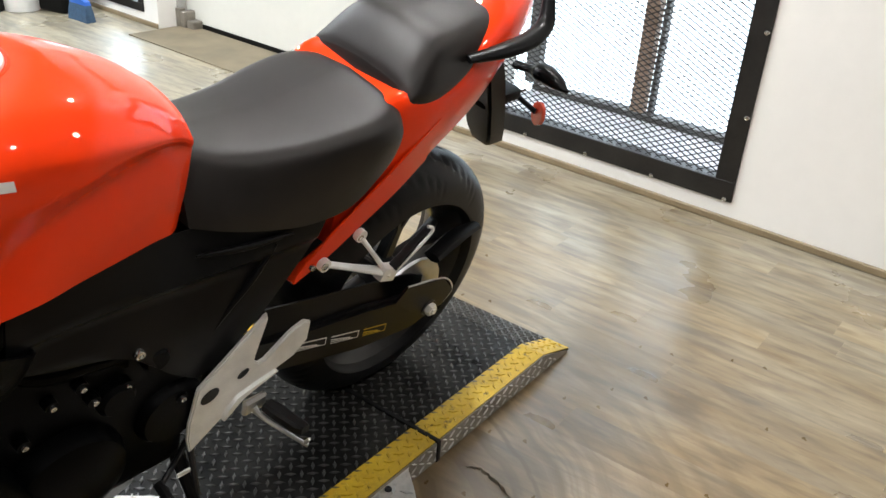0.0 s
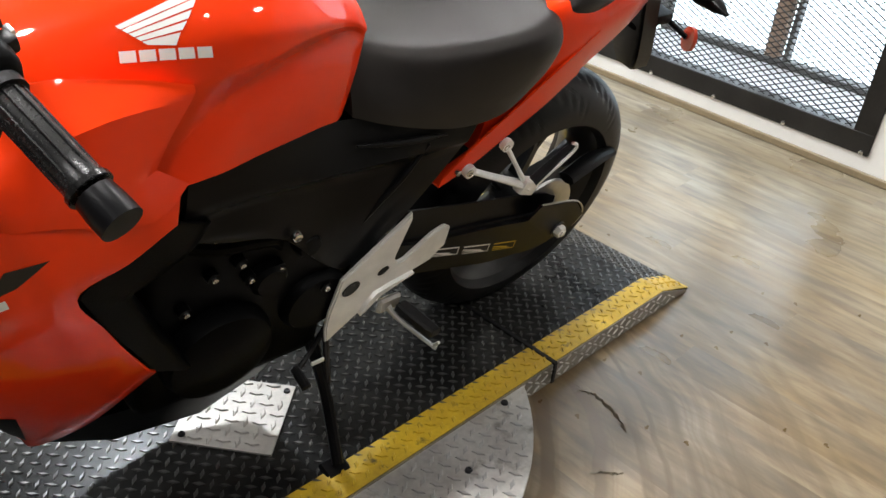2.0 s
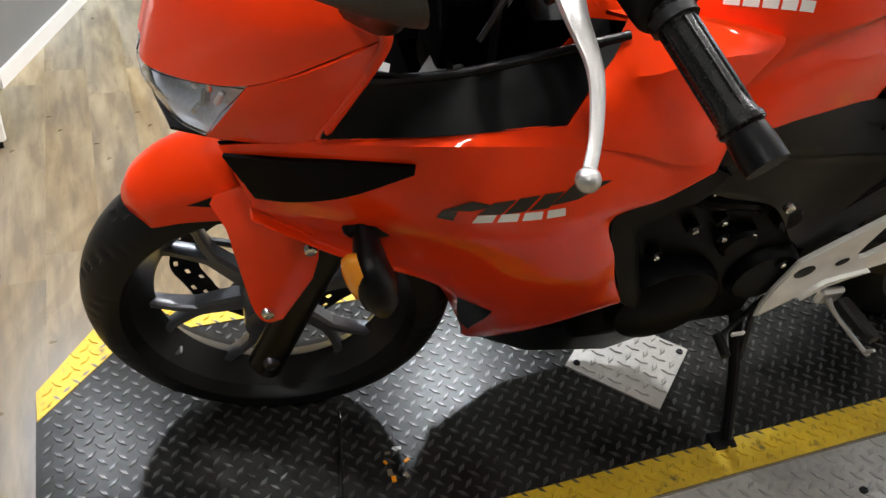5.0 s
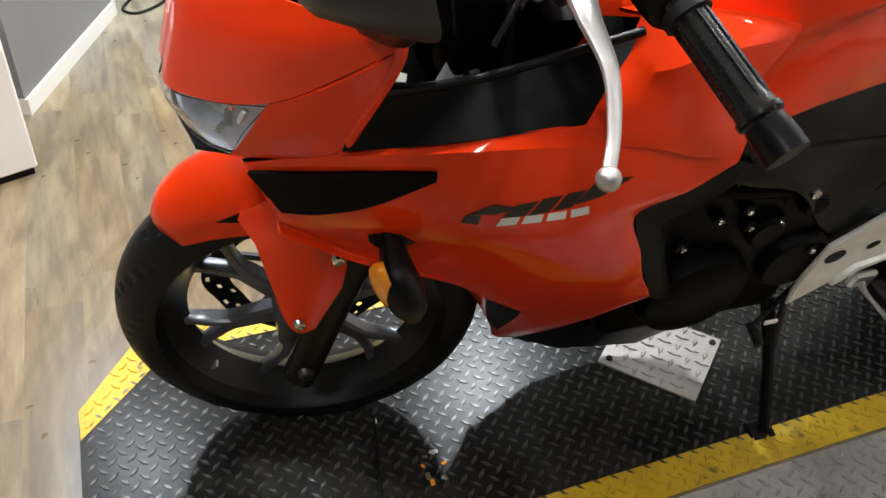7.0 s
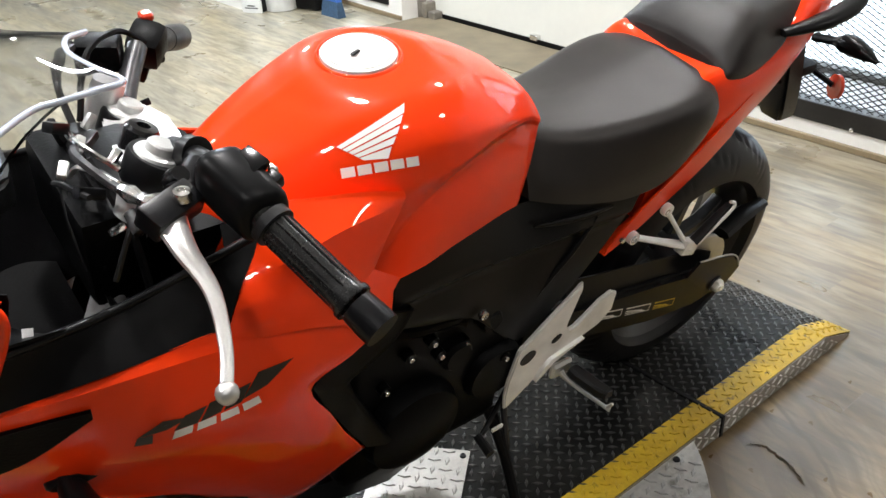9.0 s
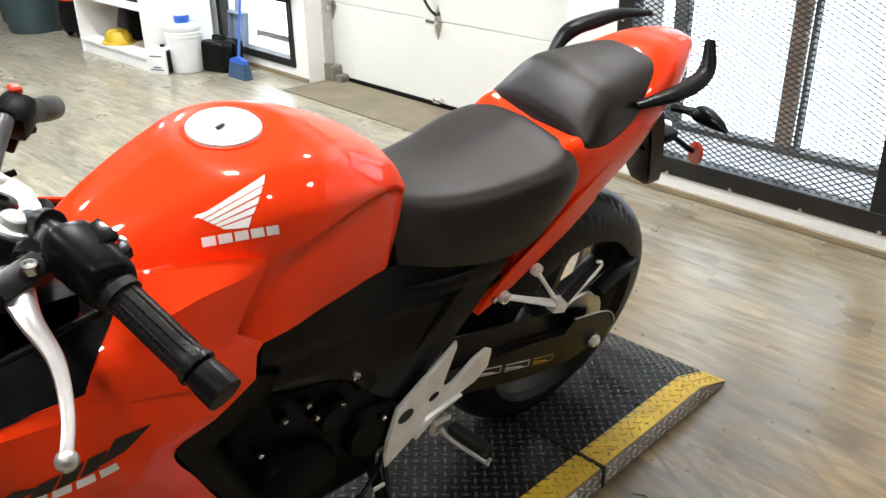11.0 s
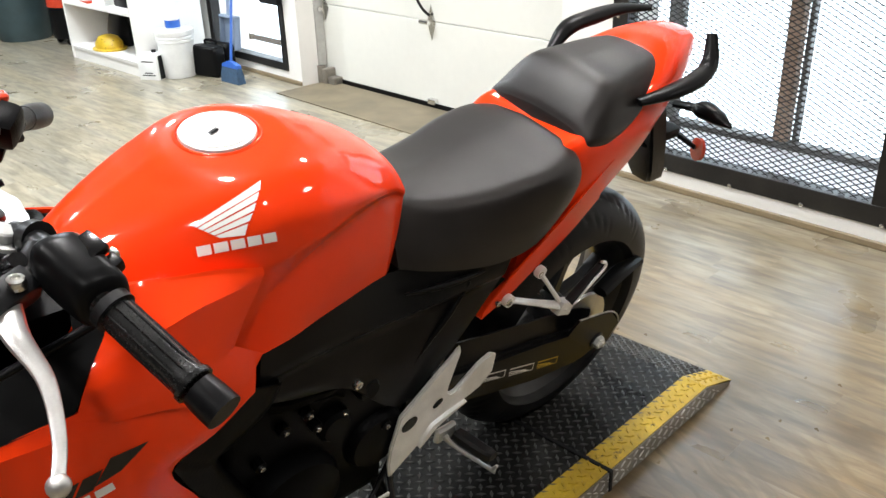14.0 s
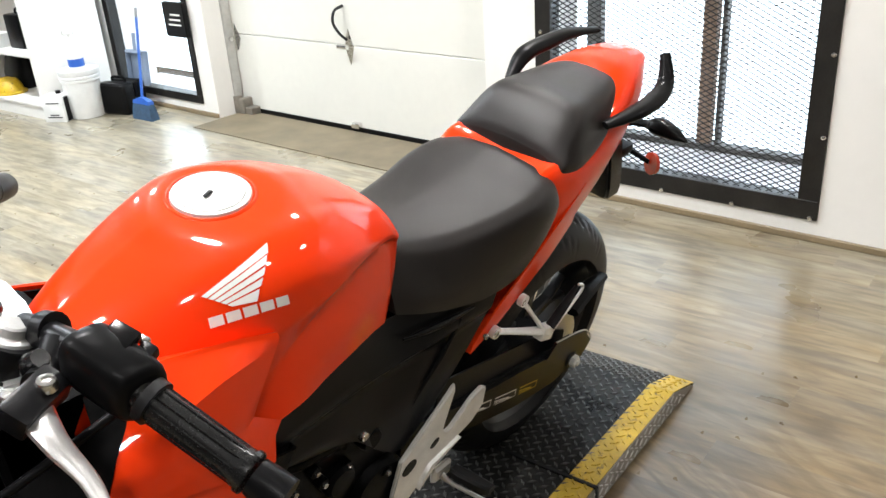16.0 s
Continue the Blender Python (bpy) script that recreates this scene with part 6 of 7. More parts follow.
# front indicators
for s in (-1, 1):
    bm = loft(bmesh.new(), [[Vector((-1.283, 0, 0.668)) + Vector((r * math.cos(a) * 0.75 + o - 0.3 * r * math.sin(a), s * y, r * math.sin(a) * 1.2 + dz - 0.1 * max(0, y - 0.2) * 3)) for a in [2 * math.pi * q / 20 for q in range(20)]] for y, r, o, dz in ((0.16, 0.02, 0.0, 0.01), (0.2, 0.017, 0.0, 0.008), (0.222, 0.024, 0.002, -0.002), (0.245, 0.031, 0.004, -0.006), (0.264, 0.028, 0.006, -0.01), (0.276, 0.014, 0.008, -0.012))])
    ind = part("front_indicator", bm, SATIN_BLACK, bike, "black front indicator with an amber lens", smooth=60)
    bm = loft(bmesh.new(), [[Vector((-1.293 - d, 0, 0.652)) + Vector((-0.38 * r * math.sin(a), s * (0.243 + 0.55 * r * math.cos(a)), r * math.sin(a) * 1.2 - 0.002)) for a in [2 * math.pi * q / 20 for q in range(20)]] for d, r in ((-0.004, 0.0325), (0.006, 0.032), (0.014, 0.026), (0.018, 0.012))])
    part("amber_lens", bm, AMBER, ind, "amber lens", smooth=60)
    bm = loft(bmesh.new(), [[Vector((-1.272 + 0.036 * k * math.cos(a), s * y, 0.682 + 0.011 * k * math.sin(a))) for a in [2 * math.pi * q / 20 for q in range(20)]] for y, k in ((0.17, 1.0), (0.205, 1.0), (0.209, 0.9))])
    part("indicator_base", bm, SATIN_BLACK, ind, "flat black rubber base", smooth=50)

# dark sheet in place of the shade within the belly opening
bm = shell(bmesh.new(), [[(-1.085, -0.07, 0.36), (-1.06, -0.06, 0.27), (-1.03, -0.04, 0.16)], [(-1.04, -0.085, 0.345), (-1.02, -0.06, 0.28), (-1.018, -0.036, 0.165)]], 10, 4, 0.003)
part("belly_opening_shade", bm, SATIN_BLACK, bike, "dark sheet for the shaded opening of the belly fairing")

# decals
def on_surface(ob, pts, slant, push=0.0008):
    """Points moved onto the left face of a part, seen from the left or from above the left."""
    out = []
    for x, z in pts:
        d = Vector((0, 0.766, -0.643)) if slant else Vector((0, 1, 0))
        p = Vector((x, z * 0.643, z * 0.766)) if slant else Vector((x, 0, z))
        hit, loc, nor, _ = ob.ray_cast(p - d * 1.2, d)
        out.append(loc + nor * push if hit else None)
    return out


def decal(name, ob, quad, mat, parent, n=8, m=3, label="", slant=False):
    """A thin sticker patch between four corners (x, z), laid on a part."""
    a, b, c, d = [Vector((x, 0, z)) for x, z in quad]
    bm = bmesh.new()
    rows = []
    for j in range(m + 1):
        pts = []
        for i in range(n + 1):
            p = a.lerp(b, i / n).lerp(d.lerp(c, i / n), j / m)
            pts.append((p.x, p.z))
        rows.append([bm.verts.new(p) if p is not None else None for p in on_surface(ob, pts, slant)])
    for r, q in zip(rows, rows[1:]):
        for i in range(n):
            f = (r[i], r[i + 1], q[i + 1], q[i])
            if None not in f:
                bm.faces.new(f)
    return part(name, bm, mat, parent, label)


bpy.context.view_layer.update()
tank = [o for o in bike.children if o.name.startswith("fuel_tank")][0]
side = [o for o in bike.children if o.name.startswith("side_fairing")][0]
WING0, WING1 = Vector((-0.9093, 0.6444)), Vector((-0.8857, 0.6195))
for i, (tx, tz, ux, uz) in enumerate(((-0.8191, 0.6705, -0.8262, 0.6595), (-0.8285, 0.6578, -0.8352, 0.649), (-0.8375, 0.6465, -0.8435, 0.6385), (-0.8455, 0.6362, -0.852, 0.6285), (-0.8545, 0.6262, -0.8617, 0.6144))):
    st, en = WING0.lerp(WING1, i / 5), WING0.lerp(WING1, (i + 0.8) / 5)
    decal("wing_feather", tank, [tuple(st), (tx, tz), (ux, uz), tuple(en)], DECAL, tank, 14, 2, "silver wing stripe", True)
A, B_, C_, D_ = Vector((-0.9132, 0.6195)), Vector((-0.8255, 0.6065)), Vector((-0.8252, 0.5955)), Vector((-0.9147, 0.6080))
for k in range(5):
    u0, u1 = k / 5, (k + 0.84) / 5
    decal("name_bar", tank, [tuple(A.lerp(B_, u0)), tuple(A.lerp(B_, u1)), tuple(D_.lerp(C_, u1)), tuple(D_.lerp(C_, u0))], DECAL, tank, 4, 2, "silver lettering bar", True)
BLACK_DECAL = material("black_decal", (0.01, 0.01, 0.01), 0.25)
for quad in ([(-1.214, 0.735), (-1.186, 0.75), (-1.158, 0.744), (-1.184, 0.735)],
             [(-1.218, 0.723), (-1.214, 0.735), (-1.198, 0.734), (-1.2, 0.719)],
             [(-1.177, 0.73), (-1.163, 0.748), (-1.139, 0.752), (-1.152, 0.731)],
             [(-1.149, 0.731), (-1.136, 0.754), (-1.114, 0.757), (-1.126, 0.736)],
             [(-1.123, 0.736), (-1.11, 0.758), (-1.088, 0.76), (-1.102, 0.739)],
             [(-1.1, 0.742), (-1.078, 0.769), (-1.034, 0.766), (-1.07, 0.747)]):
    decal("model_mark", side, quad, BLACK_DECAL, side, 8, 2, "black model mark")
for k in range(4):
    u0, u1 = k / 4, (k + 0.8) / 4
    A, B_, C_, D_ = Vector((-1.176, 0.729)), Vector((-1.077, 0.738)), Vector((-1.074, 0.727)), Vector((-1.18, 0.716))
    decal("model_bar", side, [tuple(A.lerp(B_, u0)), tuple(A.lerp(B_, u1)), tuple(D_.lerp(C_, u1)), tuple(D_.lerp(C_, u0))], DECAL, side, 4, 2, "white lettering bar")
# near-black decal paints the shaded mouth onto the closed fairing skin
decal("belly_mouth", side, [(-1.127, 0.463), (-1.07, 0.425), (-1.036, 0.215), (-1.056, 0.24)], BLACK_WITH_SHADE, side, 10, 12, "dark decal for the shaded mouth of the lower fairing")
guard = [o for o in bike.children if o.name.startswith("front_mudguard")][0]
decal("mudguard_slot", guard, [(-1.462, 0.531), (-1.40, 0.566), (-1.392, 0.552), (-1.43, 0.534)], SATIN_BLACK, guard, 10, 3, "black slot in the mudguard")
arm_l = [o for o in bike.children if o.name == "swing_arm"][0]
for x0, x1, z0, z1, mt in ((-0.345, -0.255, 0.392, 0.366, DECAL), (-0.24, -0.165, 0.360, 0.339, DECAL), (-0.15, -0.085, 0.334, 0.318, YELLOW)):
    for dz, h, cut in ((0.0, 0.0032, 0.0), (-0.008, 0.003, 0.02), (-0.0135, 0.0022, 0.012), (-0.019, 0.0016, 0.0)):
        decal("warning_label", arm_l, [(x0, z0 + dz), (x1 - cut, z1 + dz), (x1 - cut, z1 + dz - h), (x0, z0 + dz - h)], mt, arm_l, 4, 1, "warning label line")
    decal("warning_label", arm_l, [(x1, z1), (x1 + 0.002, z1), (x1 + 0.002, z1 - 0.02), (x1, z1 - 0.02)], mt, arm_l, 2, 2, "warning label line")

# cap details
part("key_flap", box(bmesh.new(), (-0.008, -0.0028, 0), (0.008, 0.0028, 0.003), 0.001, Matrix.Translation((-0.819, -0.004, 0.983)) @ pose(0, 0, 0, 0, 0, 25)), DARK_METAL, cap, "dark key slot cover")

# engine details
for p, r in (((-0.70, -0.15, 0.50), 0.03), ((-0.64, -0.15, 0.55), 0.022)):
    part("engine_boss", turned(bmesh.new(), [(0.001, 0.03), (r, 0.03), (r, -0.005), (r * 0.8, -0.012), (0.001, -0.012)], 24, Matrix.Translation(p)), BLACK_WITH_SHADE, bike)
part("engine_hose", tube(bmesh.new(), [(-0.86, -0.12, 0.62), (-0.8, -0.145, 0.6), (-0.73, -0.145, 0.585), (-0.68, -0.13, 0.55), (-0.67, -0.12, 0.46)], 0.012, 20, 10), BLACK_WITH_SHADE, bike, "black rubber hose")
part("gear_lever", tube(bmesh.new(), [(-0.56, -0.15, 0.33), (-0.6, -0.165, 0.285), (-0.635, -0.18, 0.27)], 0.005, 10, 8), SATIN_BLACK, bike, "gear lever")
part("gear_pedal", tube(bmesh.new(), [(-0.635, -0.175, 0.27), (-0.637, -0.215, 0.265)], 0.009, 4, 10), RUBBER, bike)
part("stand_label", box(bmesh.new(), (-0.595, -0.172, 0.248), (-0.57, -0.168, 0.256)), DECAL, bike)
part("stand_spring", tube(bmesh.new(), [(-0.56, -0.15, 0.29), (-0.565, -0.19, 0.2)], 0.006, 6, 8), DARK_METAL, bike)
bolt(bike, (-0.325, -0.152, 0.588), 0.008)
bolt(bike, (-0.25, -0.15, 0.62), 0.008)
bolt(bike, (-0.345, -0.146, 0.588), 0.006)

# ---- tread-plate lugs ----
def lugs(name, parent, inside, x0, x1, y0, y1, z, mat, turn=0.0, pitch=0.0225):
    """Raised bars of tread plate, alternately turned, as one joined part."""
    verts, faces = [], []
    ct, st = math.cos(turn), math.sin(turn)
    cx, cy = (x0 + x1) / 2, (y0 + y1) / 2
    n = int(math.hypot(x1 - x0, y1 - y0) / pitch / 2) + 2
    L, W, H = pitch * 0.58, pitch * 0.19, 0.0028
    for i in range(-n, n + 1):
        for j in range(-n, n + 1):
            u, v = i * pitch, j * pitch
            x, y = cx + u * ct - v * st, cy + u * st + v * ct
            if not inside(x, y):
                continue
            a = turn + (math.pi / 2 if (i + j) % 2 else 0.0)
            c, s = math.cos(a), math.sin(a)
            zz = z(x, y) if callable(z) else z
            k = len(verts)
            for lx, ly, lz in ((-L, 0, 0), (0, -W, 0), (L, 0, 0), (0, W, 0), (-L * 0.72, 0, H), (0, -W * 0.62, H), (L * 0.72, 0, H), (0, W * 0.62, H)):
                px, py = x + lx * c - ly * s, y + lx * s + ly * c
                verts.append((px, py, zz + lz))
            faces += [(k + 4, k + 5, k + 6, k + 7)] + [(k + q, k + (q + 1) % 4, k + 4 + (q + 1) % 4, k + 4 + q) for q in range(4)]
    me = bpy.data.meshes.new(name)
    me.from_pydata(verts, [], faces)
    me.materials.append(mat)
    ob = new(name, me)
    ob.parent = parent
    return tagged(ob, kind="stuff")


def in_deck(x, y, e=0.012):
    if not (PX0 + e < x < PX2 - e and PY0 + e < y < PY1 - e):
        return False
    return x - PX0 > (abs(y - (PY0 + PY1) / 2) - ((PY1 - PY0) / 2 - CH - 0.05)) * CH / (CH + 0.05) + e


def deck_z(x, y):
    return PH - 0.0003 if x < PX1 else PH - (x - PX1) / (PX2 - PX1) * (PH - 0.006)


def in_stripe(x, y):
    return in_deck(x, y) and (y < PY0 + SW - 0.006 or y > PY1 - SW + 0.006 or x - PX0 < (abs(y - (PY0 + PY1) / 2) - ((PY1 - PY0) / 2 - CH - 0.05 - SW)) * CH / (CH + 0.05))


lugs("tread_pattern", plat, lambda x, y: in_deck(x, y) and not in_stripe(x, y) and not (PY0 + SW - 0.012 > y or y > PY1 - SW + 0.012), PX0, PX2, PY0, PY1, deck_z, LUG, math.pi / 4)
lugs("stripe_pattern", plat, in_stripe, PX0, PX2, PY0, PY1, lambda x, y: deck_z(x, y) + 0.002, YELLOW, math.pi / 4)
lugs("tread_pattern", disc, lambda x, y: math.hypot(x + 0.64, y - 0.07) < 0.575 and y < PY0 - 0.012, -1.3, 0.0, -0.6, PY0, 0.0498, ALLOY, 0.5, 0.026)
lugs("tread_pattern", patch, lambda x, y: abs((x + 0.667) * 0.66 + (y - 0.033) * 0.75) < 0.085 and abs((x + 0.667) * -0.75 + (y - 0.033) * 0.66) < 0.085, -0.8, -0.53, -0.1, 0.17, PH + 0.0064, PATCH_PLATE, 0.72, 0.027)
# side plate lugs
verts, faces = [], []
for i in range(70):
    for j in range(3):
        x, zc = -1.3 + i * 0.0265, 0.012 + j * 0.0165
        if x > PX1 and zc > PH - (x - PX1) / (PX2 - PX1) * PH - 0.012:
            continue
        a = math.pi / 4 if (i + j) % 2 else -math.pi / 4
        k = len(verts)
        for lx, ly, lz in ((-0.014, 0, 0), (0, -0.0036, 0), (0.014, 0, 0), (0, 0.0036, 0), (-0.009, 0, 0.003), (0.009, 0, 0.003)):
            verts.append((x + lx * math.cos(a) - ly * math.sin(a), PY0 - 0.0028 - lz, zc + (lx * math.sin(a) + ly * math.cos(a)) * 0.6))
        faces += [(k, k + 1, k + 4), (k + 1, k + 5, k + 4), (k + 1, k + 2, k + 5), (k + 2, k + 3, k + 5), (k + 3, k + 4, k + 5), (k + 3, k, k + 4)]
me = bpy.data.meshes.new("side_pattern")
me.from_pydata(verts, [], faces)
me.materials.append(PLATE_BRIGHT)
ob = new("side_pattern", me)
ob.parent = plat
tagged(ob, kind="stuff")
for x, y in ((-0.72, -0.37), (-0.42, -0.36), (-0.23, -0.28)):
    bolt(disc, (x, y, 0.0505), 0.008, pose(0, 0, 0, -90), mat=DARK_METAL)
for x, y in ((-0.775, 0.045), (-0.556, 0.018)):
    bolt(patch, (x, y, PH + 0.0072), 0.007, pose(0, 0, 0, -90), mat=DARK_METAL)

bm = box(bmesh.new(), (-0.0585, PY0 - 0.006, PH - 0.002), (-0.0465, PY1, PH + 0.0045), 0.0015)
box(bm, (-0.0585, PY0 - 0.0075, 0.001), (-0.0465, PY0 - 0.0035, PH + 0.003), 0.0015)
part("joint_seal", bm, RUBBER, plat, "black rubber seal in the joint of the platform", smooth=0)

rod = thing("loose_rod", "thin black rod with a shiny tip lying on the platform", "rod")
part("rod", tube(bmesh.new(), [(-1.25, 0.035, PH + 0.004), (-1.268, -0.04, PH + 0.004), (-1.29, -0.125, PH + 0.004)], 0.0035, 12, 6), RUBBER, rod)
part("tip", tube(bmesh.new(), [(-1.247, 0.047, PH + 0.004), (-1.25, 0.034, PH + 0.004)], 0.0042, 3, 8), STEEL, rod, "shiny metal tip")
rng = random.Random(3)
for i in range(9):
    x, y = -1.185 + rng.uniform(-0.03, 0.03), -0.08 + rng.uniform(-0.035, 0.035)
    s = rng.uniform(0.003, 0.007)
    sc = thing("scrap", "tiny scrap lying on the platform", "debris", pose(x, y, PH + 0.0022, 0, 0, rng.uniform(0, 180)), group="scraps on the platform")
    part("scrap_piece", box(bmesh.new(), (-s, -s * 0.6, 0), (s, s * 0.6, 0.002), 0.0006), (AMBER, BUCKET_WHITE, CONCRETE)[i % 3], sc)

# ---- things along the walls ----
def shelf_unit():
    r = thing("shelf_unit", "white open shelf unit against the wall", "shelf", pose(1.25, 4.36, 0))
    w, d, h = 1.05, 0.52, 1.5
    for y in (0, w - 0.02):
        part("side_panel", box(bmesh.new(), (0, y, 0), (d, y + 0.02, h), 0.002), WHITE_WALL, r, smooth=0)
    for z in (0.08, 0.40, 0.95, h - 0.02):
        part("shelf_board", box(bmesh.new(), (0, 0.02, z), (d, w - 0.02, z + 0.02), 0.002), WHITE_WALL, r, smooth=0)
    part("plinth", box(bmesh.new(), (0.01, 0.02, 0), (0.03, w - 0.02, 0.08)), WHITE_WALL, r, smooth=0)
    part("back_panel", box(bmesh.new(), (d - 0.01, 0.02, 0.1), (d, w - 0.02, h - 0.02)), WHITE_WALL, r, smooth=0)


def bucket():
    r = thing("paint_bucket", "white plastic bucket with a ribbed rim", "bucket", pose(1.455, 4.205, 0) @ Matrix.Diagonal((0.82, 0.82, 0.86, 1)))
    bm = turned(bmesh.new(), [(0.001, 0.002), (0.128, 0.002), (0.132, 0.01), (0.145, 0.27), (0.152, 0.275), (0.152, 0.29), (0.147, 0.295), (0.154, 0.3), (0.154, 0.315), (0.149, 0.32), (0.155, 0.33), (0.155, 0.36), (0.15, 0.365), (0.148, 0.36), (0.14, 0.2), (0.128, 0.02), (0.001, 0.02)], 40, pose(0, 0, 0, 90))
    part("bucket_body", bm, BUCKET_WHITE, r)
    b = thing("spray_bottle", "clear spray bottle with a blue label on a bucket", "bottle", pose(1.455, 4.205, 0.3145))
    part("bottle_body", turned(bmesh.new(), [(0.001, 0), (0.045, 0), (0.048, 0.01), (0.046, 0.1), (0.03, 0.16), (0.015, 0.19), (0.014, 0.22), (0.001, 0.22)], 24, pose(0, 0, 0, 90)), BUCKET_WHITE, b)
    part("label", turned(bmesh.new(), [(0.0485, 0.012), (0.0492, 0.012), (0.0492, 0.06), (0.0485, 0.06)], 24, pose(0, 0, 0, 90)), BLUE, b, "blue label")
    part("trigger", box(bmesh.new(), (-0.05, -0.015, 0.21), (0.03, 0.015, 0.245), 0.008), BUCKET_WHITE, b)
    part("lid", turned(bmesh.new(), [(0.001, 0.355), (0.149, 0.355), (0.15, 0.362), (0.001, 0.366)], 40, pose(0, 0, 0, 90)), BUCKET_WHITE, r)


def paint_can():
    r = thing("solvent_tin", "white square tin with a dark printed side", "tin", pose(1.305, 4.275, 0, 0, 0, 28))
    part("tin_body", box(bmesh.new(), (-0.06, -0.075, 0), (0.06, 0.075, 0.17), 0.008, seg=2), BUCKET_WHITE, r)
    part("side_print", box(bmesh.new(), (-0.045, -0.0765, 0.006), (0.05, -0.0752, 0.16), 0), SATIN_BLACK, r, "dark printed side")
    part("spout_cap", turned(bmesh.new(), [(0.001, 0.168), (0.016, 0.168), (0.016, 0.184), (0.014, 0.187), (0.001, 0.187)], 20, Matrix.Translation((0.03, 0, 0)) @ pose(0, 0, 0, 90)), SATIN_BLACK, r, "black screw cap")
    for z, w in ((0.12, 0.045), (0.045, 0.03), (0.03, 0.05)):
        part("lettering_bar", box(bmesh.new(), (-0.0612, -w, z), (-0.0602, w, z + 0.007)), DARK_METAL, r)


def tool_case():
    r = thing("tool_case", "black plastic tool case on the floor", "case", pose(1.645, 4.055, 0, 0, 0, 12))
    bm = box(bmesh.new(), (-0.11, -0.12, 0), (-0.005, 0.12, 0.205), 0.035, seg=3)
    box(bm, (0.005, -0.12, 0), (0.09, 0.12, 0.205), 0.035, seg=3)
    part("case_body", bm, BLACK_PLASTIC, r)
    part("handle", tube(bmesh.new(), [(-0.02, -0.05, 0.2), (-0.02, -0.045, 0.228), (-0.02, 0.045, 0.228), (-0.02, 0.05, 0.2)], 0.009, 14, 8), BLACK_PLASTIC, r)


def broom():
    r = thing("broom", "short blue broom leaning on the window wall", "broom", pose(1.575, 3.745, 0))
    bm = loft(bmesh.new(), [[Vector((x, y, z)) for x, y in ((-t, -w), (t, -w), (t, w), (-t, w))] for t, w, z in ((0.03, 0.1, 0.0), (0.026, 0.092, 0.06), (0.018, 0.085, 0.1))])
    part("bristles", bm, material("broom_bristle", (0.03, 0.07, 0.13), 0.7, 0, 0.3, 60, 0.6, 300), r, "dark blue broom bristles")
    part("broom_head", loft(bmesh.new(), [[Vector((x, y, z)) for x, y in ((-t, -w), (t, -w), (t, w), (-t, w))] for t, w, z in ((0.02, 0.086, 0.1), (0.018, 0.08, 0.12), (0.012, 0.02, 0.14))]), BLUE, r)
    part("broom_stick", tube(bmesh.new(), [(0, 0, 0.13), (0.15, 0.115, 0.6)], 0.009, 4, 10), BLUE, r, "blue stick")
    part("hanging_tip", tube(bmesh.new(), [(0.15, 0.115, 0.6), (0.167, 0.128, 0.655)], 0.009, 3, 10), GREY_PANEL, r, "grey end cap")
    p = thing("dustpan", "grey-blue dustpan leaning behind the broom", "dustpan", WALL @ pose(-0.05, 4.27, 0.265, 0, 6, 0))
    bm = box(bmesh.new(), (-0.012, -0.1, -0.11), (0.0, 0.1, 0.11), 0.005, seg=2)
    for y in (-0.1, 0.09):
        box(bm, (-0.045, y, -0.11), (-0.01, y + 0.01, 0.11), 0.004)
    box(bm, (-0.05, -0.1, 0.09), (-0.01, 0.1, 0.11), 0.005)
    tube(bm, [(-0.03, 0, 0.11), (-0.03, 0, 0.22)], 0.012, 4, 10)
    part("pan", bm, material("dustpan_plastic", (0.2, 0.25, 0.33), 0.4), p)


def bin_(x, y, mat, label):
    r = thing("waste_bin", label, "bin", pose(x, y, 0), group="bins")
    part("bin_body", turned(bmesh.new(), [(0.001, 0), (0.2, 0), (0.21, 0.02), (0.255, 0.62), (0.27, 0.63), (0.27, 0.66), (0.25, 0.665), (0.24, 0.62), (0.2, 0.04), (0.001, 0.04)], 32, pose(0, 0, 0, 90)), mat, r)
    for s in (-1, 1):
        part("handle", box(bmesh.new(), (-0.05, s * 0.26 - 0.02, 0.52), (0.05, s * 0.26 + 0.02, 0.56), 0.01), mat, r)


shelf_unit()
bucket()
paint_can()
tool_case()
broom()
bin_(1.35, 6.55, BIN_GREEN, "dark green round waste bin")
bin_(1.5, 7.1, BIN_GREEN, "dark green round waste bin by the wall")
r = thing("yellow_cap", "yellow hard hat on the shelf", "hat", pose(1.36, 5.0, 0.1) @ Matrix.Diagonal((0.85, 0.9, 0.72, 1)))
part("hat_shell", loft(bmesh.new(), [[Vector((0.11 * k * math.cos(a), 0.14 * k * math.sin(a), z)) for a in [2 * math.pi * q / 24 for q in range(24)]] for k, z in ((1.2, 0.0), (1.2, 0.012), (1.0, 0.02), (0.95, 0.07), (0.7, 0.12), (0.3, 0.14))]), YELLOW, r)
r = thing("black_bag", "slumped black bag in the lowest shelf", "bag", pose(1.57, 5.08, 0.1))
part("bag_body", loft(bmesh.new(), [[Vector((x * k + 0.012 * math.sin(5 * z * 30), y * k * (1 + 0.15 * math.sin(x * 40)), z)) for x, y in rounded(0.13, 0.17, 0.7)] for k, z in ((0.9, 0.0), (1.0, 0.02), (1.02, 0.1), (0.92, 0.18), (0.7, 0.235), (0.3, 0.26))]), SATIN_BLACK, r, smooth=60)
r = thing("black_case", "upright black case on the middle shelf", "case", pose(1.45, 4.70, 0.42))
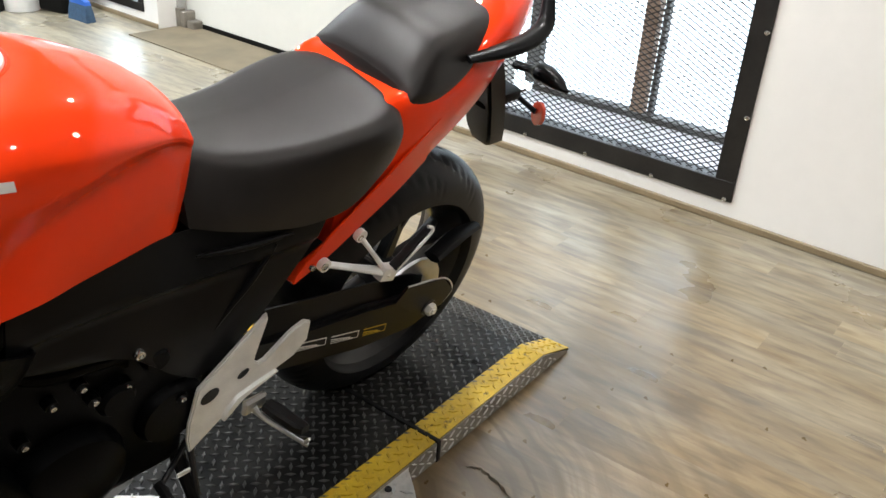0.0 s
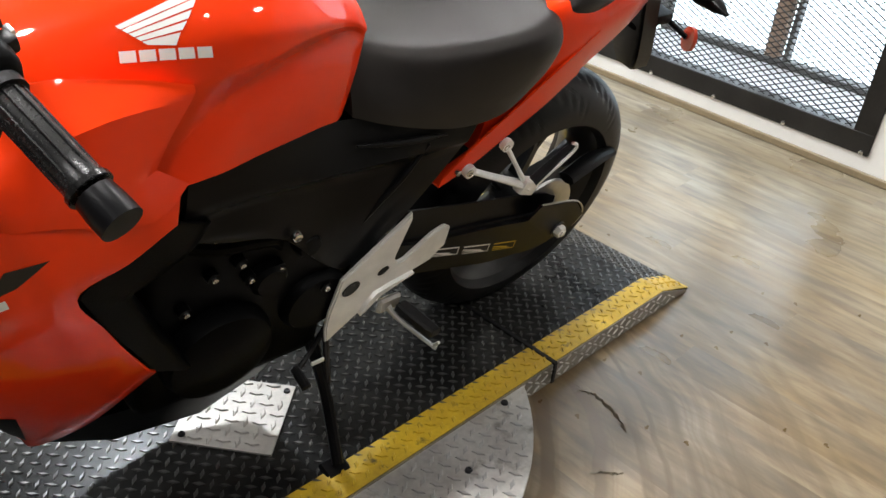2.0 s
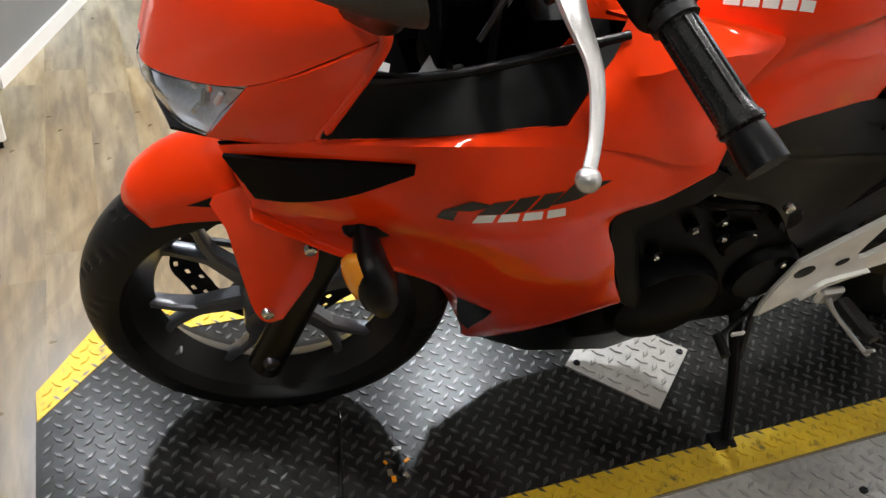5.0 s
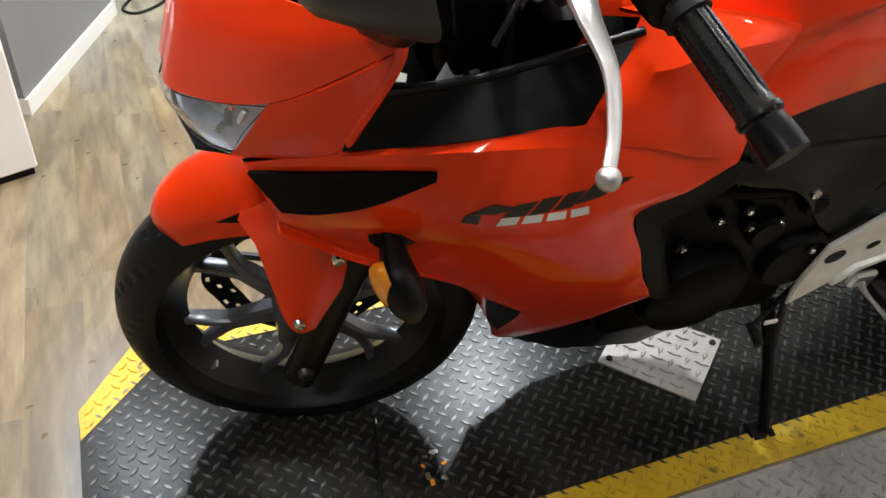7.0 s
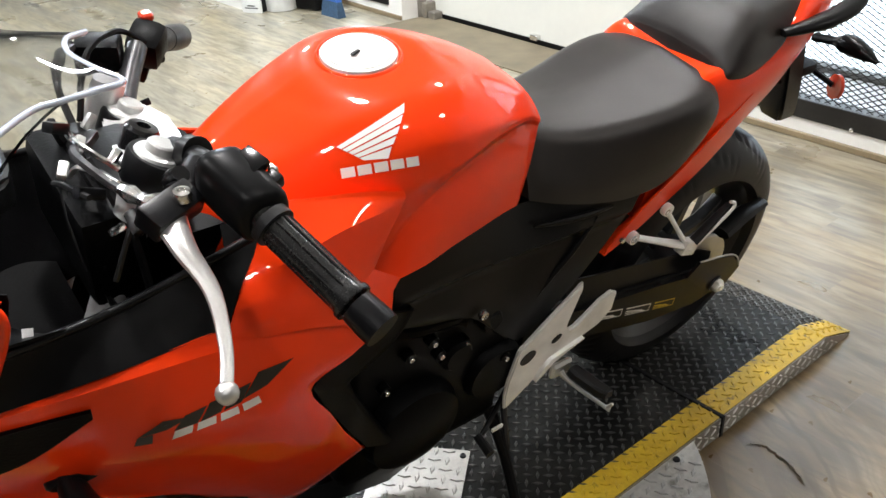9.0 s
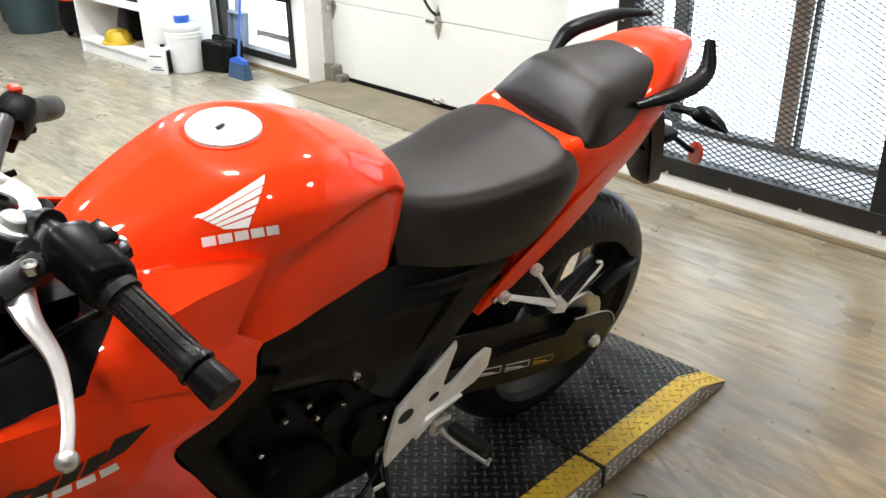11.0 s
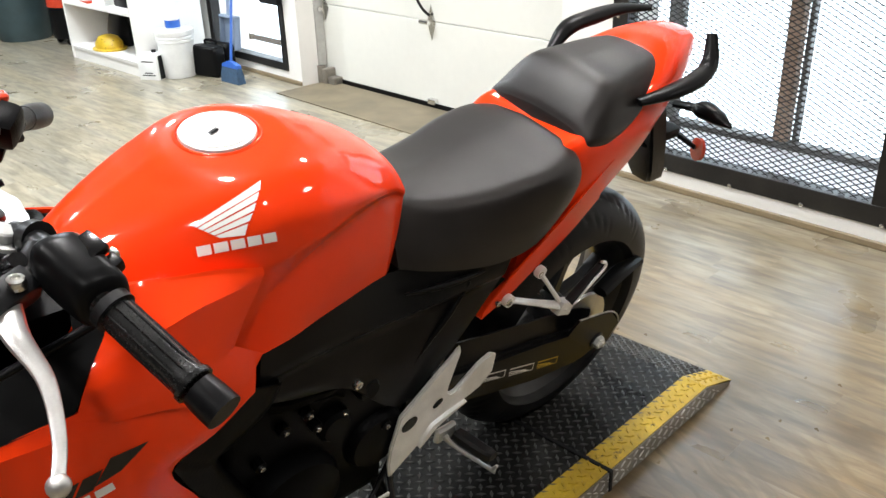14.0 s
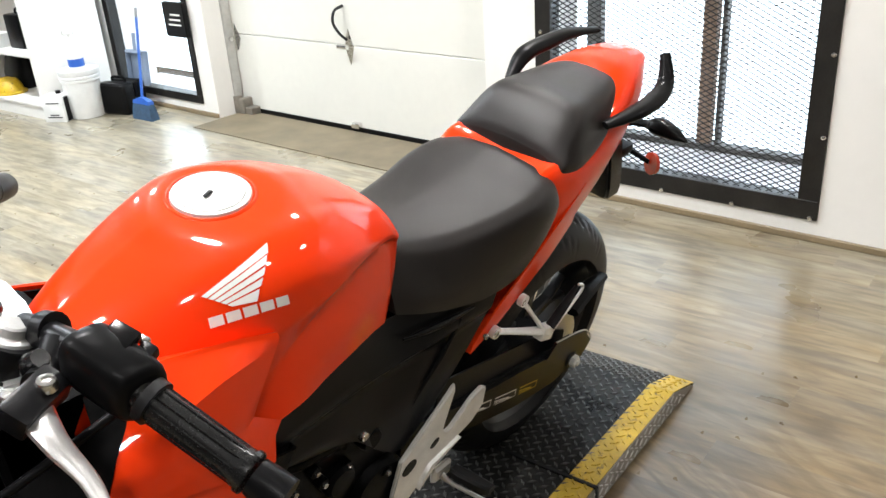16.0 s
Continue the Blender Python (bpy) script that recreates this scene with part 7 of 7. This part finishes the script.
part("case_body", box(bmesh.new(), (-0.1, -0.09, 0), (0.1, 0.09, 0.22), 0.015, seg=2), SATIN_BLACK, r)
part("case_handle", tube(bmesh.new(), [(-0.05, 0, 0.215), (-0.045, 0, 0.25), (0.045, 0, 0.25), (0.05, 0, 0.215)], 0.008, 12, 8), SATIN_BLACK, r)
r = thing("carton", "small pale carton with a green band on the shelf", "box", pose(1.36, 4.93, 0.42, 0, 0, 10))
part("carton_body", box(bmesh.new(), (-0.06, -0.07, 0), (0.06, 0.07, 0.09), 0.003), BUCKET_WHITE, r)
part("printed_band", box(bmesh.new(), (-0.0615, -0.05, 0.05), (-0.0602, 0.05, 0.075), 0), material("green_print", (0.25, 0.3, 0.06), 0.5), r, "green printed band")
r = thing("red_rag", "folded red cloth on the middle shelf", "cloth", pose(1.36, 5.14, 0.42, 0, 0, -8))
part("cloth_fold", box(bmesh.new(), (-0.07, -0.09, 0), (0.07, 0.09, 0.016), 0.006, seg=2), RED_LENS, r)
r = thing("shop_vacuum", "dark shop vacuum with red parts by the wall", "vacuum", pose(1.55, 6.0, 0))
part("tank_body", turned(bmesh.new(), [(0.001, 0.05), (0.17, 0.05), (0.18, 0.1), (0.17, 0.4), (0.12, 0.52), (0.001, 0.55)], 24, pose(0, 0, 0, 90)), SATIN_BLACK, r)
part("motor_band", turned(bmesh.new(), [(0.172, 0.3), (0.182, 0.3), (0.18, 0.36), (0.17, 0.36)], 24, pose(0, 0, 0, 90)), RED_LENS, r)
for q in range(4):
    a = math.pi / 4 + q * math.pi / 2
    part("castor", turned(bmesh.new(), [(0.001, -0.012), (0.025, -0.012), (0.025, 0.012), (0.001, 0.012)], 12, Matrix.Translation((0.14 * math.cos(a), 0.14 * math.sin(a), 0.025))), RUBBER, r)

# sign box on the small window
r = thing("wall_box", "small dark box hung on the window frame", "box", WALL @ Matrix.Translation((0, 3.79, 0.49)))
part("box_body", box(bmesh.new(), (-0.05, -0.108, 0), (-0.0125, 0.108, 0.21), 0.006), SATIN_BLACK, r)
for k in range(3):
    part("lettering_bar", box(bmesh.new(), (-0.0512, -0.07, 0.07 + k * 0.03), (-0.0502, 0.06 - k * 0.015, 0.08 + k * 0.03)), DECAL, r)

# grey partition and equipment in front of the motorcycle
r = thing("grey_cabinet", "grey panelled cabinet with a white base trim", "cabinet")
o = [(-1.84, 1.53), (-1.56, 2.25), (-2.1, 2.6), (-2.6, 1.9)]
part("cabinet_body", prism(o, 0.05, 1.1), GREY_PANEL, r, smooth=0)
o2 = [(-1.832, 1.522), (-1.55, 2.25), (-2.1, 2.61), (-2.61, 1.9)]
part("base_trim", prism(o2, 0.0, 0.05), WHITE_WALL, r, "white base trim", smooth=0)
part("corner_trim", tube(bmesh.new(), [(-1.556, 2.25, 0.05), (-1.556, 2.25, 1.1)], 0.012, 4, 8), WHITE_WALL, r, "white corner trim")
r = thing("white_box", "white cabinet on the floor", "box", pose(-1.99, 1.33, 0, 0, 0, 20))
part("box_body", box(bmesh.new(), (-0.25, -0.2, 0.02), (0.12, 0.12, 0.5), 0.006), WHITE_WALL, r, smooth=0)
part("plinth", box(bmesh.new(), (-0.24, -0.19, 0), (0.11, 0.11, 0.02)), SATIN_BLACK, r, smooth=0)
r = thing("equipment_bag", "black equipment bag with a trailing cord", "bag", pose(-1.36, 2.78, 0))
part("bag_body", loft(bmesh.new(), [[Vector((0.2 * k * math.cos(a), 0.22 * k * math.sin(a), z)) for a in [2 * math.pi * q / 24 for q in range(24)]] for k, z in ((0.9, 0), (1.05, 0.05), (1.0, 0.3), (0.8, 0.42), (0.3, 0.45))]), SATIN_BLACK, r)
part("cord", tube(bmesh.new(), [(-0.02, -0.2, 0.01), (-0.1, -0.35, 0.006), (-0.17, -0.5, 0.006), (-0.12, -0.56, 0.006), (-0.02, -0.47, 0.006), (0.02, -0.33, 0.006), (0.05, -0.21, 0.012)], 0.005, 40, 6), RUBBER, r)

# ---- floor marks, skirting ----
r = thing("floor_tear", "lifted torn flake of floor vinyl", "floor damage")
for ends in ([(-0.032, -0.322, 0.001), (-0.012, -0.352, 0.005), (-0.016, -0.385, 0.006), (-0.028, -0.43, 0.006), (-0.052, -0.474, 0.001)],
             [(-0.205, -0.49, 0.001), (-0.185, -0.505, 0.004), (-0.165, -0.528, 0.004), (-0.15, -0.534, 0.001)]):
    bm = bmesh.new()
    edge = spline(ends, 20)
    a = [bm.verts.new(p + Vector((0.002 * math.sin(i * 2.3), 0.002 * math.sin(i * 1.3), 0))) for i, p in enumerate(edge)]
    b = [bm.verts.new((p.x - 0.0045 - 0.0025 * math.sin(i * 1.9), p.y + 0.003 * math.sin(i * 2.7), 0.0012)) for i, p in enumerate(edge)]
    for i in range(19):
        bm.faces.new((a[i], a[i + 1], b[i + 1], b[i]))
    bmesh.ops.solidify(bm, geom=bm.faces[:], thickness=0.0008)
    part("flake", bm, CONCRETE, r, smooth=0)
for y0, y1 in ((-4.4, DOOR[0]), (DOOR[1], 4.65)):
    wb = wbox("baseboard", (-0.014, y0, 0.0), (-0.0005, y1, 0.028), SKIRT, 0.004)
    tagged(wb, "pale wood quarter-round skirting", "baseboard", kind="structure")

# ---- ceiling lamps ----
LAMP = glow("lamp_face", (1, 0.96, 0.9), 40)
for x, y in ((-2.4, -1.9), (-0.7, -1.9), (-2.4, 0.3), (-0.7, 0.3), (1.0, 0.3), (1.0, -1.9), (-1.9, 2.6), (0.2, 2.6), (0.2, 5.0), (-1.9, 5.0)):
    lt = thing("ceiling_light", "round white ceiling light", "ceiling light", pose(x, y, ROOM_H), group="ceiling lights")
    part("housing", turned(bmesh.new(), [(0.001, 0), (0.12, 0), (0.13, 0.02), (0.125, 0.05), (0.11, 0.05), (0.11, 0.045), (0.001, 0.045)], 32, pose(0, 0, 0, -90)), WHITE_WALL, lt)
    part("diffuser", turned(bmesh.new(), [(0.001, 0.046), (0.105, 0.046), (0.1, 0.055), (0.001, 0.058)], 32, pose(0, 0, 0, -90)), LAMP, lt)
    ld = bpy.data.lights.new("lamp", "AREA")
    ld.shape, ld.size, ld.energy, ld.color = "DISK", 0.2, LAMP_W * ((1.1 if x < 0 and y < 4 else 2.6) if y > 2 else 1.0 if y > 0 and x > 0 else 1.5 if y > 0 and x < -2 else 1.8 if y > 0 else 0.6 if x < -2 else 0.26), ((0.87, 0.935, 1.0) if y > 2 else (0.97, 0.955, 0.95))
    lo = new("lamp", ld)
    lo.matrix_world = pose(x, y, ROOM_H - 0.066)

floor_planks(FLOOR)
